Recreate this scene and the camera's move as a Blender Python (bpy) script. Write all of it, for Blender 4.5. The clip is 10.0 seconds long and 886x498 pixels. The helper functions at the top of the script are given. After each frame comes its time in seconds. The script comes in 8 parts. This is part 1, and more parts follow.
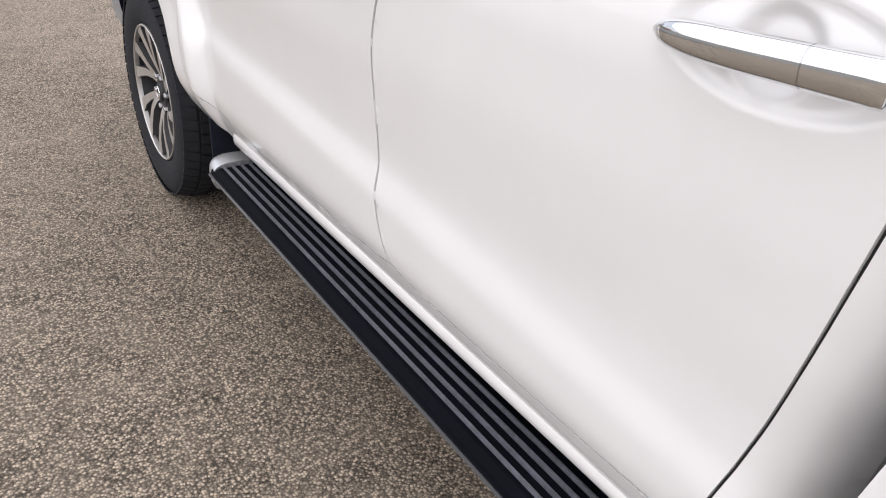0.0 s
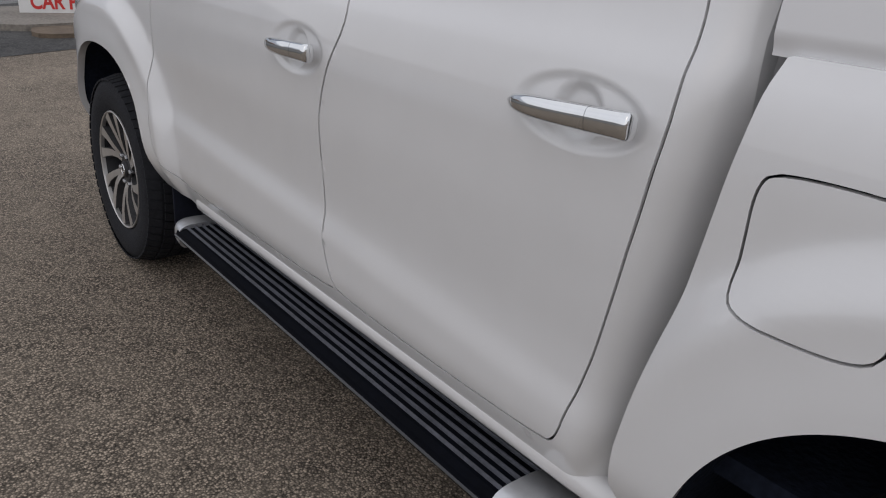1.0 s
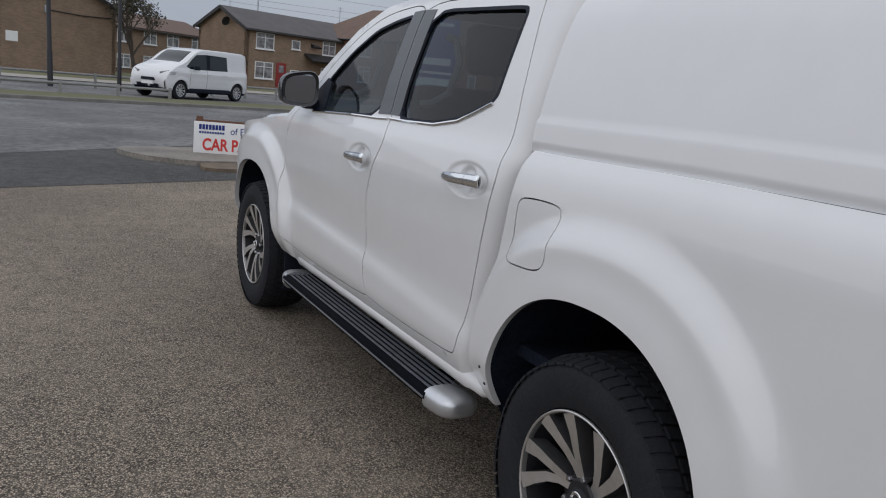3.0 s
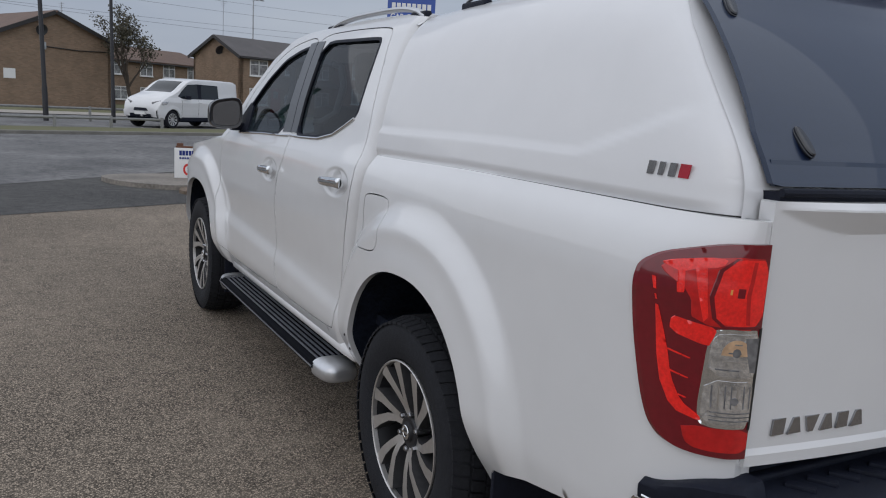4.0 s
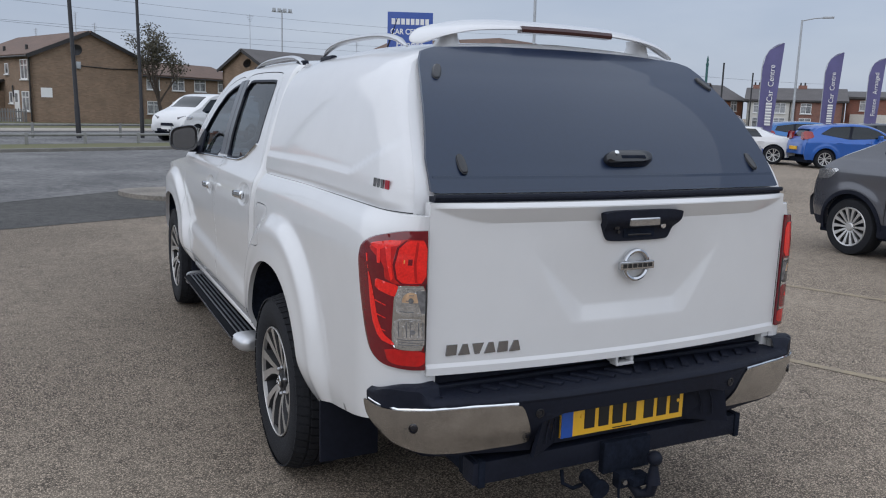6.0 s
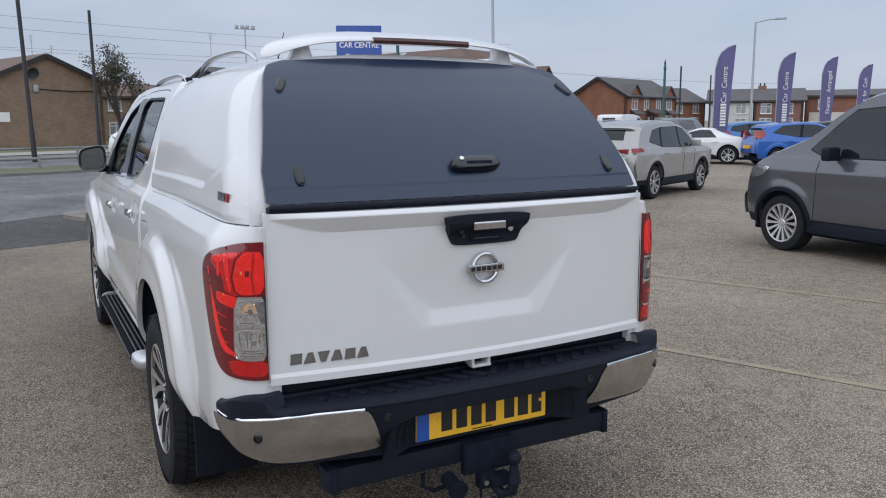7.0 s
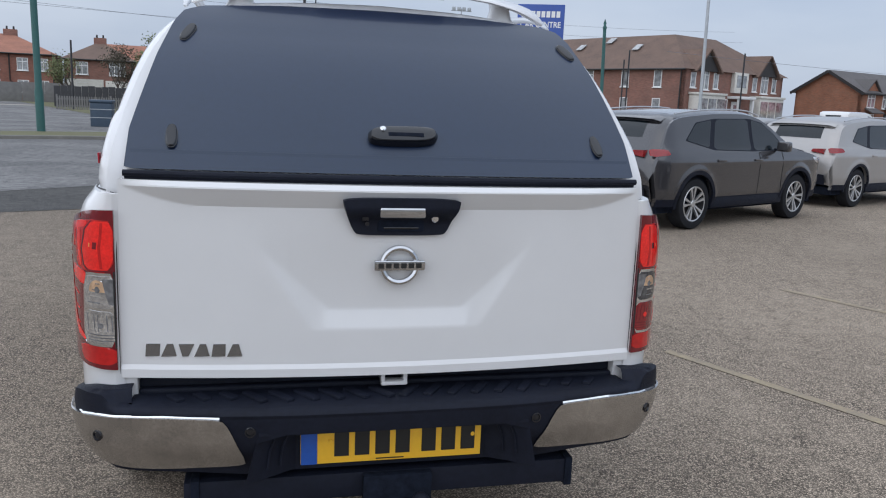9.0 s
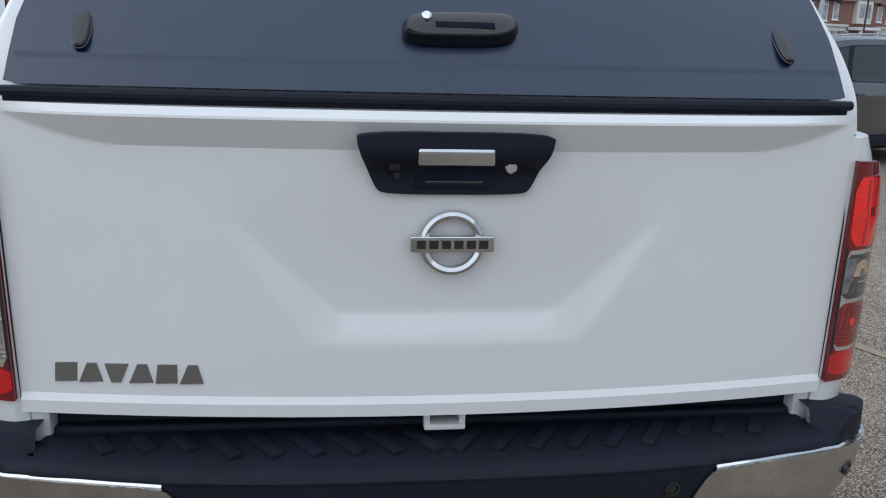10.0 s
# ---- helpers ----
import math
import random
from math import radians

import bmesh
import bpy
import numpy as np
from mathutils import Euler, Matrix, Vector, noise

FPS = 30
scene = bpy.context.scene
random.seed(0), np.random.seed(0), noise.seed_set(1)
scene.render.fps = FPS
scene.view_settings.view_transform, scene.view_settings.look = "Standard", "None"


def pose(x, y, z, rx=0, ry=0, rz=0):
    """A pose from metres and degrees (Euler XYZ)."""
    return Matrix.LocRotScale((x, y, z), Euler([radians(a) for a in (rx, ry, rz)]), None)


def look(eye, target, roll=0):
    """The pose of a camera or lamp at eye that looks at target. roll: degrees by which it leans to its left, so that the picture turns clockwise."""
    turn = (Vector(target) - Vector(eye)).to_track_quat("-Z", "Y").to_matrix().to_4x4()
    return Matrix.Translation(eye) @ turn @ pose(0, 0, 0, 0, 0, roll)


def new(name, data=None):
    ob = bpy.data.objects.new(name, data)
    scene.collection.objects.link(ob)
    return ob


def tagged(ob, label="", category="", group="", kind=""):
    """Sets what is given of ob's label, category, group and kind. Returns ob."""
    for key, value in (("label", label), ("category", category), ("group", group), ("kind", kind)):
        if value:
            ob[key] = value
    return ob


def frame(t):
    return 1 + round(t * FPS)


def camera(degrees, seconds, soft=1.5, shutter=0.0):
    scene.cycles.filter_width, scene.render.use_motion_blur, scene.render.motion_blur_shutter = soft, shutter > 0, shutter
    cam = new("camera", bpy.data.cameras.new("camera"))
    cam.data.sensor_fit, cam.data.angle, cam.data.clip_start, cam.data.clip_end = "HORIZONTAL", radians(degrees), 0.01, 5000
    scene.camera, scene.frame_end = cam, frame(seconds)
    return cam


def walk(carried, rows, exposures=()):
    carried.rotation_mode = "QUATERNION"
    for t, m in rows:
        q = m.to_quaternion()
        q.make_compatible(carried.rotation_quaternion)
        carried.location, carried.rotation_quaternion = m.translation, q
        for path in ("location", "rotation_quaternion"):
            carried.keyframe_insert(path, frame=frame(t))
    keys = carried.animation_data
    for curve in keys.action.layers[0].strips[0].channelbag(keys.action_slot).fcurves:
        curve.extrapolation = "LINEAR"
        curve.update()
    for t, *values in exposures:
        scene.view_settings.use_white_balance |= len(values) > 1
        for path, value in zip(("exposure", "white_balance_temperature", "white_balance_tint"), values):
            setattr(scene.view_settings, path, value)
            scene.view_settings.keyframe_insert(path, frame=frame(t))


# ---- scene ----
cam = camera(58.1, 10.0, soft=1.1)
PATH = [
    (0, (-1.530, 1.500, 1.300), (-0.515, 3.008, 0.307), 3.1),
    (0.5, (-1.574, 1.347, 1.352), (-0.47, 2.808, 0.548), 2.1),
    (1, (-1.776, 1.122, 1.376), (-0.616, 2.566, 0.62), 3.5),
    (1.5, (-1.904, 0.76, 1.401), (-0.796, 2.295, 0.755), 4.6),
    (2, (-2.041, 0.43, 1.394), (-0.993, 2.044, 0.85), 6.3),
    (2.2, (-2.099, 0.302, 1.387), (-1.107, 1.966, 0.888), 7.0),
    (3.3, (-2.176, -0.502, 1.422), (-1.228, 1.219, 1.049), 5.1),
    (3.5, (-2.136, -0.638, 1.434), (-1.182, 1.081, 1.067), 4.0),
    (4, (-1.983, -1.009, 1.434), (-1.036, 0.717, 1.083), 3.3),
    (4.5, (-1.917, -1.369, 1.491), (-1.003, 0.376, 1.145), 2.6),
    (5, (-1.807, -1.662, 1.522), (-0.966, 0.119, 1.173), 2.2),
    (5.2, (-1.761, -1.755, 1.536), (-0.942, 0.034, 1.182), 2.1),
    (6.3, (-1.682, -2.18, 1.568), (-0.774, -0.43, 1.236), 0.5),
    (6.5, (-1.628, -2.204, 1.566), (-0.712, -0.455, 1.245), -0.7),
    (7, (-1.363, -2.328, 1.567), (-0.437, -0.584, 1.25), -0.3),
    (7.5, (-1.057, -2.362, 1.55), (-0.184, -0.595, 1.212), 1.3),
    (8, (-0.752, -2.364, 1.552), (0.014, -0.55, 1.203), 1.1),
    (8.5, (-0.481, -2.359, 1.554), (0.113, -0.482, 1.202), 0.9),
    (9, (-0.384, -2.164, 1.521), (0.075, -0.251, 1.159), 2.4),
    (9.5, (-0.282, -1.76, 1.484), (0.12, 0.15, 1.046), 2.6),
    (10, (-0.169, -1.335, 1.409), (0.064, 0.585, 0.896), 1.6),
]
walk(cam, [(t, look(eye, target, roll)) for t, eye, target, roll in PATH],
     exposures=[(0.0, 1.15, 6600, 13), (0.1, 0.85, 6550, 13), (0.2, 0.35, 6350, 12), (0.4, 0.02, 6400, 12), (0.8, -0.05, 6400, 12), (2.2, 0.15, 6250, 10), (3.5, 0.04, 6150, 10), (5.0, 0.24, 6000, 10), (6.5, 0.42, 5950, 9), (7.5, 0.54, 5950, 10), (9.0, 0.55, 5900, 9), (10.0, 0.48, 5800, 6)])

# ---- sky and light ----
SUN_EL, SUN_AZ = 44.0, 240.0          # height, and compass way from +y, clockwise
world = bpy.data.worlds.new("overcast_sky")
scene.world = world
world.use_nodes = True
wt = world.node_tree
sky = wt.nodes.new("ShaderNodeTexSky")
sky.sky_type = "NISHITA"
sky.sun_disc = False
sky.sun_elevation, sky.sun_rotation = radians(SUN_EL), radians(SUN_AZ)
sky.air_density, sky.dust_density, sky.ozone_density = 1.0, 4.0, 1.0
# thin even cloud over the clear sky
cloud = wt.nodes.new("ShaderNodeTexNoise")
cloud.inputs["Scale"].default_value = 2.4
cloud.inputs["Detail"].default_value = 5.0
wcoord = wt.nodes.new("ShaderNodeTexCoord")
wmap = wt.nodes.new("ShaderNodeMapping")
wmap.inputs["Scale"].default_value = (1.0, 1.0, 3.0)
ramp = wt.nodes.new("ShaderNodeValToRGB")
ramp.color_ramp.elements[0].position, ramp.color_ramp.elements[1].position = 0.36, 0.66
ramp.color_ramp.elements[0].color = (4.75, 5.15, 5.95, 1)
ramp.color_ramp.elements[1].color = (6.05, 6.3, 6.8, 1)
wmix = wt.nodes.new("ShaderNodeMixRGB")
wmix.inputs["Fac"].default_value = 0.82
bg = wt.nodes["Background"]
bg.inputs["Strength"].default_value = 0.080
wt.links.new(wcoord.outputs["Generated"], wmap.inputs["Vector"])
wt.links.new(wmap.outputs["Vector"], cloud.inputs["Vector"])
wt.links.new(cloud.outputs["Fac"], ramp.inputs["Fac"])
wt.links.new(sky.outputs["Color"], wmix.inputs["Color1"])
wt.links.new(ramp.outputs["Color"], wmix.inputs["Color2"])
wt.links.new(wmix.outputs["Color"], bg.inputs["Color"])

sun = new("sun", bpy.data.lights.new("sun", "SUN"))
sun.data.energy, sun.data.angle, sun.data.color = 1.38, radians(179), (1.0, 0.975, 0.94)
_a, _e = radians(SUN_AZ), radians(SUN_EL)
sun.matrix_world = look((0, 0, 30), Vector((0, 0, 30)) - Vector((math.sin(_a) * math.cos(_e), math.cos(_a) * math.cos(_e), math.sin(_e))))


# ---- materials ----
def material(name, color, rough=0.5, metal=0.0, coat=0.0, vary=0.12, scale=6.0, fine=60.0, bump=0.0, bump_scale=80.0, spec=0.5, second=None, clear=0.16):
    """A surface whose colour varies at two scales, with wear in its gloss and a fine relief."""
    m = bpy.data.materials.new(name)
    m.use_nodes = True
    t = m.node_tree
    p = t.nodes["Principled BSDF"]
    co = t.nodes.new("ShaderNodeTexCoord")
    big, small = t.nodes.new("ShaderNodeTexNoise"), t.nodes.new("ShaderNodeTexNoise")
    big.inputs["Scale"].default_value, small.inputs["Scale"].default_value = scale, fine
    big.inputs["Detail"].default_value, small.inputs["Detail"].default_value = 4, 3
    for n in (big, small):
        t.links.new(co.outputs["Object"], n.inputs["Vector"])
    add = t.nodes.new("ShaderNodeMath")
    add.operation = "ADD"
    t.links.new(big.outputs["Fac"], add.inputs[0])
    t.links.new(small.outputs["Fac"], add.inputs[1])
    r = t.nodes.new("ShaderNodeMapRange")
    r.inputs["From Min"].default_value, r.inputs["From Max"].default_value = 0.65, 1.35
    t.links.new(add.outputs[0], r.inputs["Value"])
    mix = t.nodes.new("ShaderNodeMixRGB")
    lo = second if second else [c * (1 - vary) for c in color]
    hi = [min(1, c * (1 + vary * 0.6)) for c in color]
    mix.inputs["Color1"].default_value, mix.inputs["Color2"].default_value = (*lo, 1), (*hi, 1)
    t.links.new(r.outputs[0], mix.inputs["Fac"])
    t.links.new(mix.outputs[0], p.inputs["Base Color"])
    rr = t.nodes.new("ShaderNodeMapRange")
    rr.inputs["To Min"].default_value, rr.inputs["To Max"].default_value = rough * 0.85, min(1, rough * 1.15)
    t.links.new(big.outputs["Fac"], rr.inputs["Value"])
    t.links.new(rr.outputs[0], p.inputs["Roughness"])
    p.inputs["Metallic"].default_value, p.inputs["Specular IOR Level"].default_value = metal, spec
    p.inputs["Coat Weight"].default_value, p.inputs["Coat Roughness"].default_value = coat, clear
    if bump:
        bn, bt = t.nodes.new("ShaderNodeBump"), t.nodes.new("ShaderNodeTexNoise")
        bt.inputs["Scale"].default_value = bump_scale
        bn.inputs["Strength"].default_value, bn.inputs["Distance"].default_value = bump, 0.01
        t.links.new(co.outputs["Object"], bt.inputs["Vector"])
        t.links.new(bt.outputs["Fac"], bn.inputs["Height"])
        t.links.new(bn.outputs[0], p.inputs["Normal"])
    return m


def clear_glass(name, tint, gloss=0.02):
    """A thin pane: tinted light passes, the rest mirrors by Fresnel."""
    m = bpy.data.materials.new(name)
    m.use_nodes = True
    t = m.node_tree
    out = t.nodes["Material Output"]
    t.nodes.remove(t.nodes["Principled BSDF"])
    tr, gl, mx, lw, pw, ma = (t.nodes.new(k) for k in ("ShaderNodeBsdfTransparent", "ShaderNodeBsdfGlossy", "ShaderNodeMixShader", "ShaderNodeLayerWeight", "ShaderNodeMath", "ShaderNodeMath"))
    tr.inputs["Color"].default_value = (*tint, 1)
    gl.inputs["Roughness"].default_value = gloss
    pw.operation, ma.operation = "POWER", "MULTIPLY_ADD"
    pw.inputs[1].default_value = 5.0
    ma.inputs[1].default_value, ma.inputs[2].default_value = 0.9, 0.03
    t.links.new(lw.outputs["Facing"], pw.inputs[0])
    t.links.new(pw.outputs[0], ma.inputs[0])
    t.links.new(ma.outputs[0], mx.inputs["Fac"])
    t.links.new(tr.outputs[0], mx.inputs[1])
    t.links.new(gl.outputs[0], mx.inputs[2])
    t.links.new(mx.outputs[0], out.inputs["Surface"])
    return m


def brickwork(name, color, mortar, course=0.075, length=0.225, vary=0.25):
    m = bpy.data.materials.new(name)
    m.use_nodes = True
    t = m.node_tree
    p = t.nodes["Principled BSDF"]
    co, sep, addn, comb = (t.nodes.new(k) for k in ("ShaderNodeTexCoord", "ShaderNodeSeparateXYZ", "ShaderNodeMath", "ShaderNodeCombineXYZ"))
    t.links.new(co.outputs["Object"], sep.inputs[0])
    t.links.new(sep.outputs[0], addn.inputs[0])
    t.links.new(sep.outputs[1], addn.inputs[1])
    t.links.new(addn.outputs[0], comb.inputs[0])
    t.links.new(sep.outputs[2], comb.inputs[1])
    b = t.nodes.new("ShaderNodeTexBrick")
    b.inputs["Scale"].default_value = 1.0
    b.inputs["Brick Width"].default_value, b.inputs["Row Height"].default_value = length, course
    b.inputs["Mortar Size"].default_value = 0.008
    b.inputs["Color1"].default_value = (*color, 1)
    b.inputs["Color2"].default_value = (*[c * (1 - vary) for c in color], 1)
    b.inputs["Mortar"].default_value = (*mortar, 1)
    t.links.new(comb.outputs[0], b.inputs["Vector"])
    n = t.nodes.new("ShaderNodeTexNoise")
    n.inputs["Scale"].default_value, n.inputs["Detail"].default_value = 0.8, 6
    t.links.new(co.outputs["Object"], n.inputs["Vector"])
    mx = t.nodes.new("ShaderNodeMixRGB")
    mx.blend_type = "MULTIPLY"
    mx.inputs["Fac"].default_value = 0.5
    t.links.new(b.outputs["Color"], mx.inputs["Color1"])
    t.links.new(n.outputs["Fac"], mx.inputs["Color2"])
    t.links.new(mx.outputs[0], p.inputs["Base Color"])
    p.inputs["Roughness"].default_value = 0.9
    return m


def aggregate(name, dark, light, stain, cell=0.010, bump=0.5, wear=0.6, pale_side=0.0):
    """Rolled stone chippings: each chip its own tone, worn patches and stains over them."""
    m = bpy.data.materials.new(name)
    m.use_nodes = True
    t = m.node_tree
    p = t.nodes["Principled BSDF"]
    co = t.nodes.new("ShaderNodeTexCoord")
    v = t.nodes.new("ShaderNodeTexVoronoi")
    v.inputs["Scale"].default_value = 1 / cell
    t.links.new(co.outputs["Object"], v.inputs["Vector"])
    sep = t.nodes.new("ShaderNodeSeparateColor")
    t.links.new(v.outputs["Color"], sep.inputs[0])
    r = t.nodes.new("ShaderNodeValToRGB")
    r.color_ramp.elements[0].color, r.color_ramp.elements[1].color = (*dark, 1), (*light, 1)
    r.color_ramp.elements[0].position, r.color_ramp.elements[1].position = 0.1, 1.0
    e = r.color_ramp.elements.new(0.6)
    e.color = (*[(a * 0.55 + b * 0.45) for a, b in zip(dark, light)], 1)
    t.links.new(sep.outputs[0], r.inputs["Fac"])
    # pits between the chips
    pit = t.nodes.new("ShaderNodeMapRange")
    pit.inputs["From Min"].default_value, pit.inputs["From Max"].default_value = 0.30, 0.66
    pit.inputs["To Min"].default_value, pit.inputs["To Max"].default_value = 1.0, 0.28
    t.links.new(v.outputs["Distance"], pit.inputs["Value"])
    mul = t.nodes.new("ShaderNodeMixRGB")
    mul.blend_type, mul.inputs["Fac"].default_value = "MULTIPLY", 1.0
    t.links.new(r.outputs[0], mul.inputs["Color1"])
    t.links.new(pit.outputs[0], mul.inputs["Color2"])
    # stains and worn patches, two sizes
    n1, n2 = t.nodes.new("ShaderNodeTexNoise"), t.nodes.new("ShaderNodeTexNoise")
    n1.inputs["Scale"].default_value, n1.inputs["Detail"].default_value = 0.55, 6
    n2.inputs["Scale"].default_value, n2.inputs["Detail"].default_value = 7.0, 5
    for n in (n1, n2):
        t.links.new(co.outputs["Object"], n.inputs["Vector"])
    am = t.nodes.new("ShaderNodeMath")
    am.operation = "MULTIPLY"
    t.links.new(n1.outputs["Fac"], am.inputs[0])
    t.links.new(n2.outputs["Fac"], am.inputs[1])
    ar = t.nodes.new("ShaderNodeMapRange")
    ar.inputs["From Min"].default_value, ar.inputs["From Max"].default_value = 0.16, 0.38
    ar.inputs["To Max"].default_value = wear
    t.links.new(am.outputs[0], ar.inputs["Value"])
    mx = t.nodes.new("ShaderNodeMixRGB")
    mx.inputs["Color2"].default_value = (*stain, 1)
    t.links.new(ar.outputs[0], mx.inputs["Fac"])
    t.links.new(mul.outputs[0], mx.inputs["Color1"])
    n3 = t.nodes.new("ShaderNodeTexNoise")
    n3.inputs["Scale"].default_value, n3.inputs["Detail"].default_value = 0.22, 3
    t.links.new(co.outputs["Object"], n3.inputs["Vector"])
    br = t.nodes.new("ShaderNodeMapRange")
    br.inputs["From Min"].default_value, br.inputs["From Max"].default_value = 0.36, 0.64
    br.inputs["To Min"].default_value, br.inputs["To Max"].default_value = 0.90, 1.06
    t.links.new(n3.outputs["Fac"], br.inputs["Value"])
    tone = br.outputs[0]
    if pale_side:
        # paler towards +x, the change wandering with the large noise
        sx, wob, sl, ad = (t.nodes.new(k) for k in ("ShaderNodeSeparateXYZ", "ShaderNodeMath", "ShaderNodeMapRange", "ShaderNodeMath"))
        t.links.new(co.outputs["Object"], sx.inputs[0])
        wob.operation, wob.inputs[1].default_value = "MULTIPLY_ADD", 5.0
        t.links.new(n1.outputs["Fac"], wob.inputs[0])
        t.links.new(sx.outputs[0], wob.inputs[2])
        sl.interpolation_type = "SMOOTHSTEP"
        sl.inputs["From Min"].default_value, sl.inputs["From Max"].default_value = 0.5, 5.5
        sl.inputs["To Max"].default_value = pale_side
        t.links.new(wob.outputs[0], sl.inputs["Value"])
        ad.operation = "ADD"
        t.links.new(tone, ad.inputs[0])
        t.links.new(sl.outputs[0], ad.inputs[1])
        tone = ad.outputs[0]
    if pale_side:
        # long hairline cracks wandering across the old surfacing
        wig, cadd, ck, cr, cm = (t.nodes.new(k) for k in ("ShaderNodeTexNoise", "ShaderNodeMixRGB", "ShaderNodeTexVoronoi", "ShaderNodeMapRange", "ShaderNodeMath"))
        wig.inputs["Scale"].default_value, wig.inputs["Detail"].default_value = 1.3, 5
        t.links.new(co.outputs["Object"], wig.inputs["Vector"])
        cadd.inputs["Fac"].default_value = 0.35
        t.links.new(co.outputs["Object"], cadd.inputs["Color1"])
        t.links.new(wig.outputs["Color"], cadd.inputs["Color2"])
        cadd.blend_type = "ADD"
        ck.feature = "DISTANCE_TO_EDGE"
        ck.inputs["Scale"].default_value = 0.34
        t.links.new(cadd.outputs[0], ck.inputs["Vector"])
        cr.inputs["From Min"].default_value, cr.inputs["From Max"].default_value = 0.0008, 0.0034
        cr.inputs["To Min"].default_value, cr.inputs["To Max"].default_value = 0.82, 1.0
        t.links.new(ck.outputs["Distance"], cr.inputs["Value"])
        cm.operation = "MULTIPLY"
        t.links.new(tone, cm.inputs[0])
        t.links.new(cr.outputs[0], cm.inputs[1])
        tone = cm.outputs[0]
    m3 = t.nodes.new("ShaderNodeMixRGB")
    m3.blend_type, m3.inputs["Fac"].default_value = "MULTIPLY", 1.0
    t.links.new(mx.outputs[0], m3.inputs["Color1"])
    t.links.new(tone, m3.inputs["Color2"])
    t.links.new(m3.outputs[0], p.inputs["Base Color"])
    p.inputs["Roughness"].default_value = 0.88
    p.inputs["Specular IOR Level"].default_value = 0.3
    bn = t.nodes.new("ShaderNodeBump")
    bn.invert = True
    bn.inputs["Strength"].default_value, bn.inputs["Distance"].default_value = bump, 0.004
    t.links.new(v.outputs["Distance"], bn.inputs["Height"])
    t.links.new(bn.outputs[0], p.inputs["Normal"])
    return m


PAINT = material("white_paint", (0.69, 0.69, 0.695), 0.42, coat=1.0, clear=0.035, vary=0.025, scale=1.5, fine=9.0, bump=0.006, bump_scale=260)
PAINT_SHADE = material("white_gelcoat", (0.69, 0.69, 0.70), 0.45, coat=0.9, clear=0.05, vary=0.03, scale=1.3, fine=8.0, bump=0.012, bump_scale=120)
BLACK = material("black_plastic", (0.0105, 0.0130, 0.0235), 0.55, vary=0.3, bump=0.2, bump_scale=900, spec=0.18)
BLACK_GLOSS = material("gloss_black", (0.007, 0.008, 0.012), 0.20, coat=0.35, clear=0.05, vary=0.2)
RUBBER = material("tyre_rubber", (0.019, 0.020, 0.024), 0.8, vary=0.35, scale=9, fine=90, bump=0.3, bump_scale=260, spec=0.2)
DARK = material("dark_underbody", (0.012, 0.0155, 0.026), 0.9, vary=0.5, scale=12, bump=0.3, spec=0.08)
CHROME = material("chrome", (0.78, 0.79, 0.80), 0.06, metal=1.0, vary=0.03)
BRUSHED = material("dull_chrome", (0.54, 0.53, 0.52), 0.16, metal=1.0, vary=0.28, scale=14, fine=160, bump=0.16, bump_scale=150)
SILVER = material("satin_silver", (0.60, 0.61, 0.63), 0.34, metal=0.75, vary=0.06, bump=0.03)
ALLOY = material("machined_alloy", (0.60, 0.585, 0.57), 0.36, metal=0.85, vary=0.1, scale=20)
ALLOY_DARK = material("dark_alloy", (0.018, 0.018, 0.021), 0.5, metal=0.2, vary=0.2)
ALLOY_GREY = material("grey_painted_alloy", (0.09, 0.09, 0.095), 0.40, metal=0.5, vary=0.2)
GLASS_DARK = material("privacy_glass", (0.008, 0.0165, 0.046), 0.36, vary=0.12, scale=2.0, spec=0.55, coat=0.45, clear=0.03)
GLASS_DARK.node_tree.nodes["Principled BSDF"].inputs["Specular Tint"].default_value = (0.79, 0.905, 1.0, 1)
GLASS = clear_glass("cab_glass", (0.30, 0.35, 0.385))
MIRROR = material("mirror_glass", (0.26, 0.285, 0.33), 0.015, metal=1.0, vary=0.01)
RED_DARK = material("dark_red_lens", (0.150, 0.003, 0.009), 0.08, clear=0.03, coat=0.9, spec=0.4, vary=0.2, scale=8)
RED = material("red_lens", (0.50, 0.008, 0.008), 0.10, clear=0.03, coat=0.8, spec=0.4, vary=0.3, scale=12, fine=70)
RED_BOWL = material("red_bowl", (0.92, 0.016, 0.011), 0.10, coat=0.8, spec=0.5, vary=0.30, scale=18, fine=160, bump=0.05, bump_scale=260, clear=0.03)
FOG_LENS = material("fog_lens", (0.22, 0.010, 0.014), 0.10, coat=0.8, spec=0.5, vary=0.4, scale=22, fine=120, bump=0.2, bump_scale=140)
SMOKE_LENS = material("dark_indicator_lens", (0.10, 0.10, 0.105), 0.10, metal=0.4, coat=0.8, vary=0.75, scale=44, fine=150, bump=0.3, bump_scale=120)
CLEAR = material("clear_lens", (0.80, 0.80, 0.82), 0.09, metal=0.85, coat=0.9, clear=0.03, vary=0.60, scale=26, fine=110, bump=0.34, bump_scale=48)
SMOKE = material("lens_shadow_grey", (0.22, 0.22, 0.23), 0.2, metal=0.4, coat=0.5, vary=0.4, scale=60)
MAROON = material("dark_maroon_lens", (0.045, 0.004, 0.006), 0.2, coat=0.6, vary=0.2)
CAR_RED = material("car_tail_red", (0.28, 0.012, 0.015), 0.2, coat=0.6, vary=0.3, scale=14)
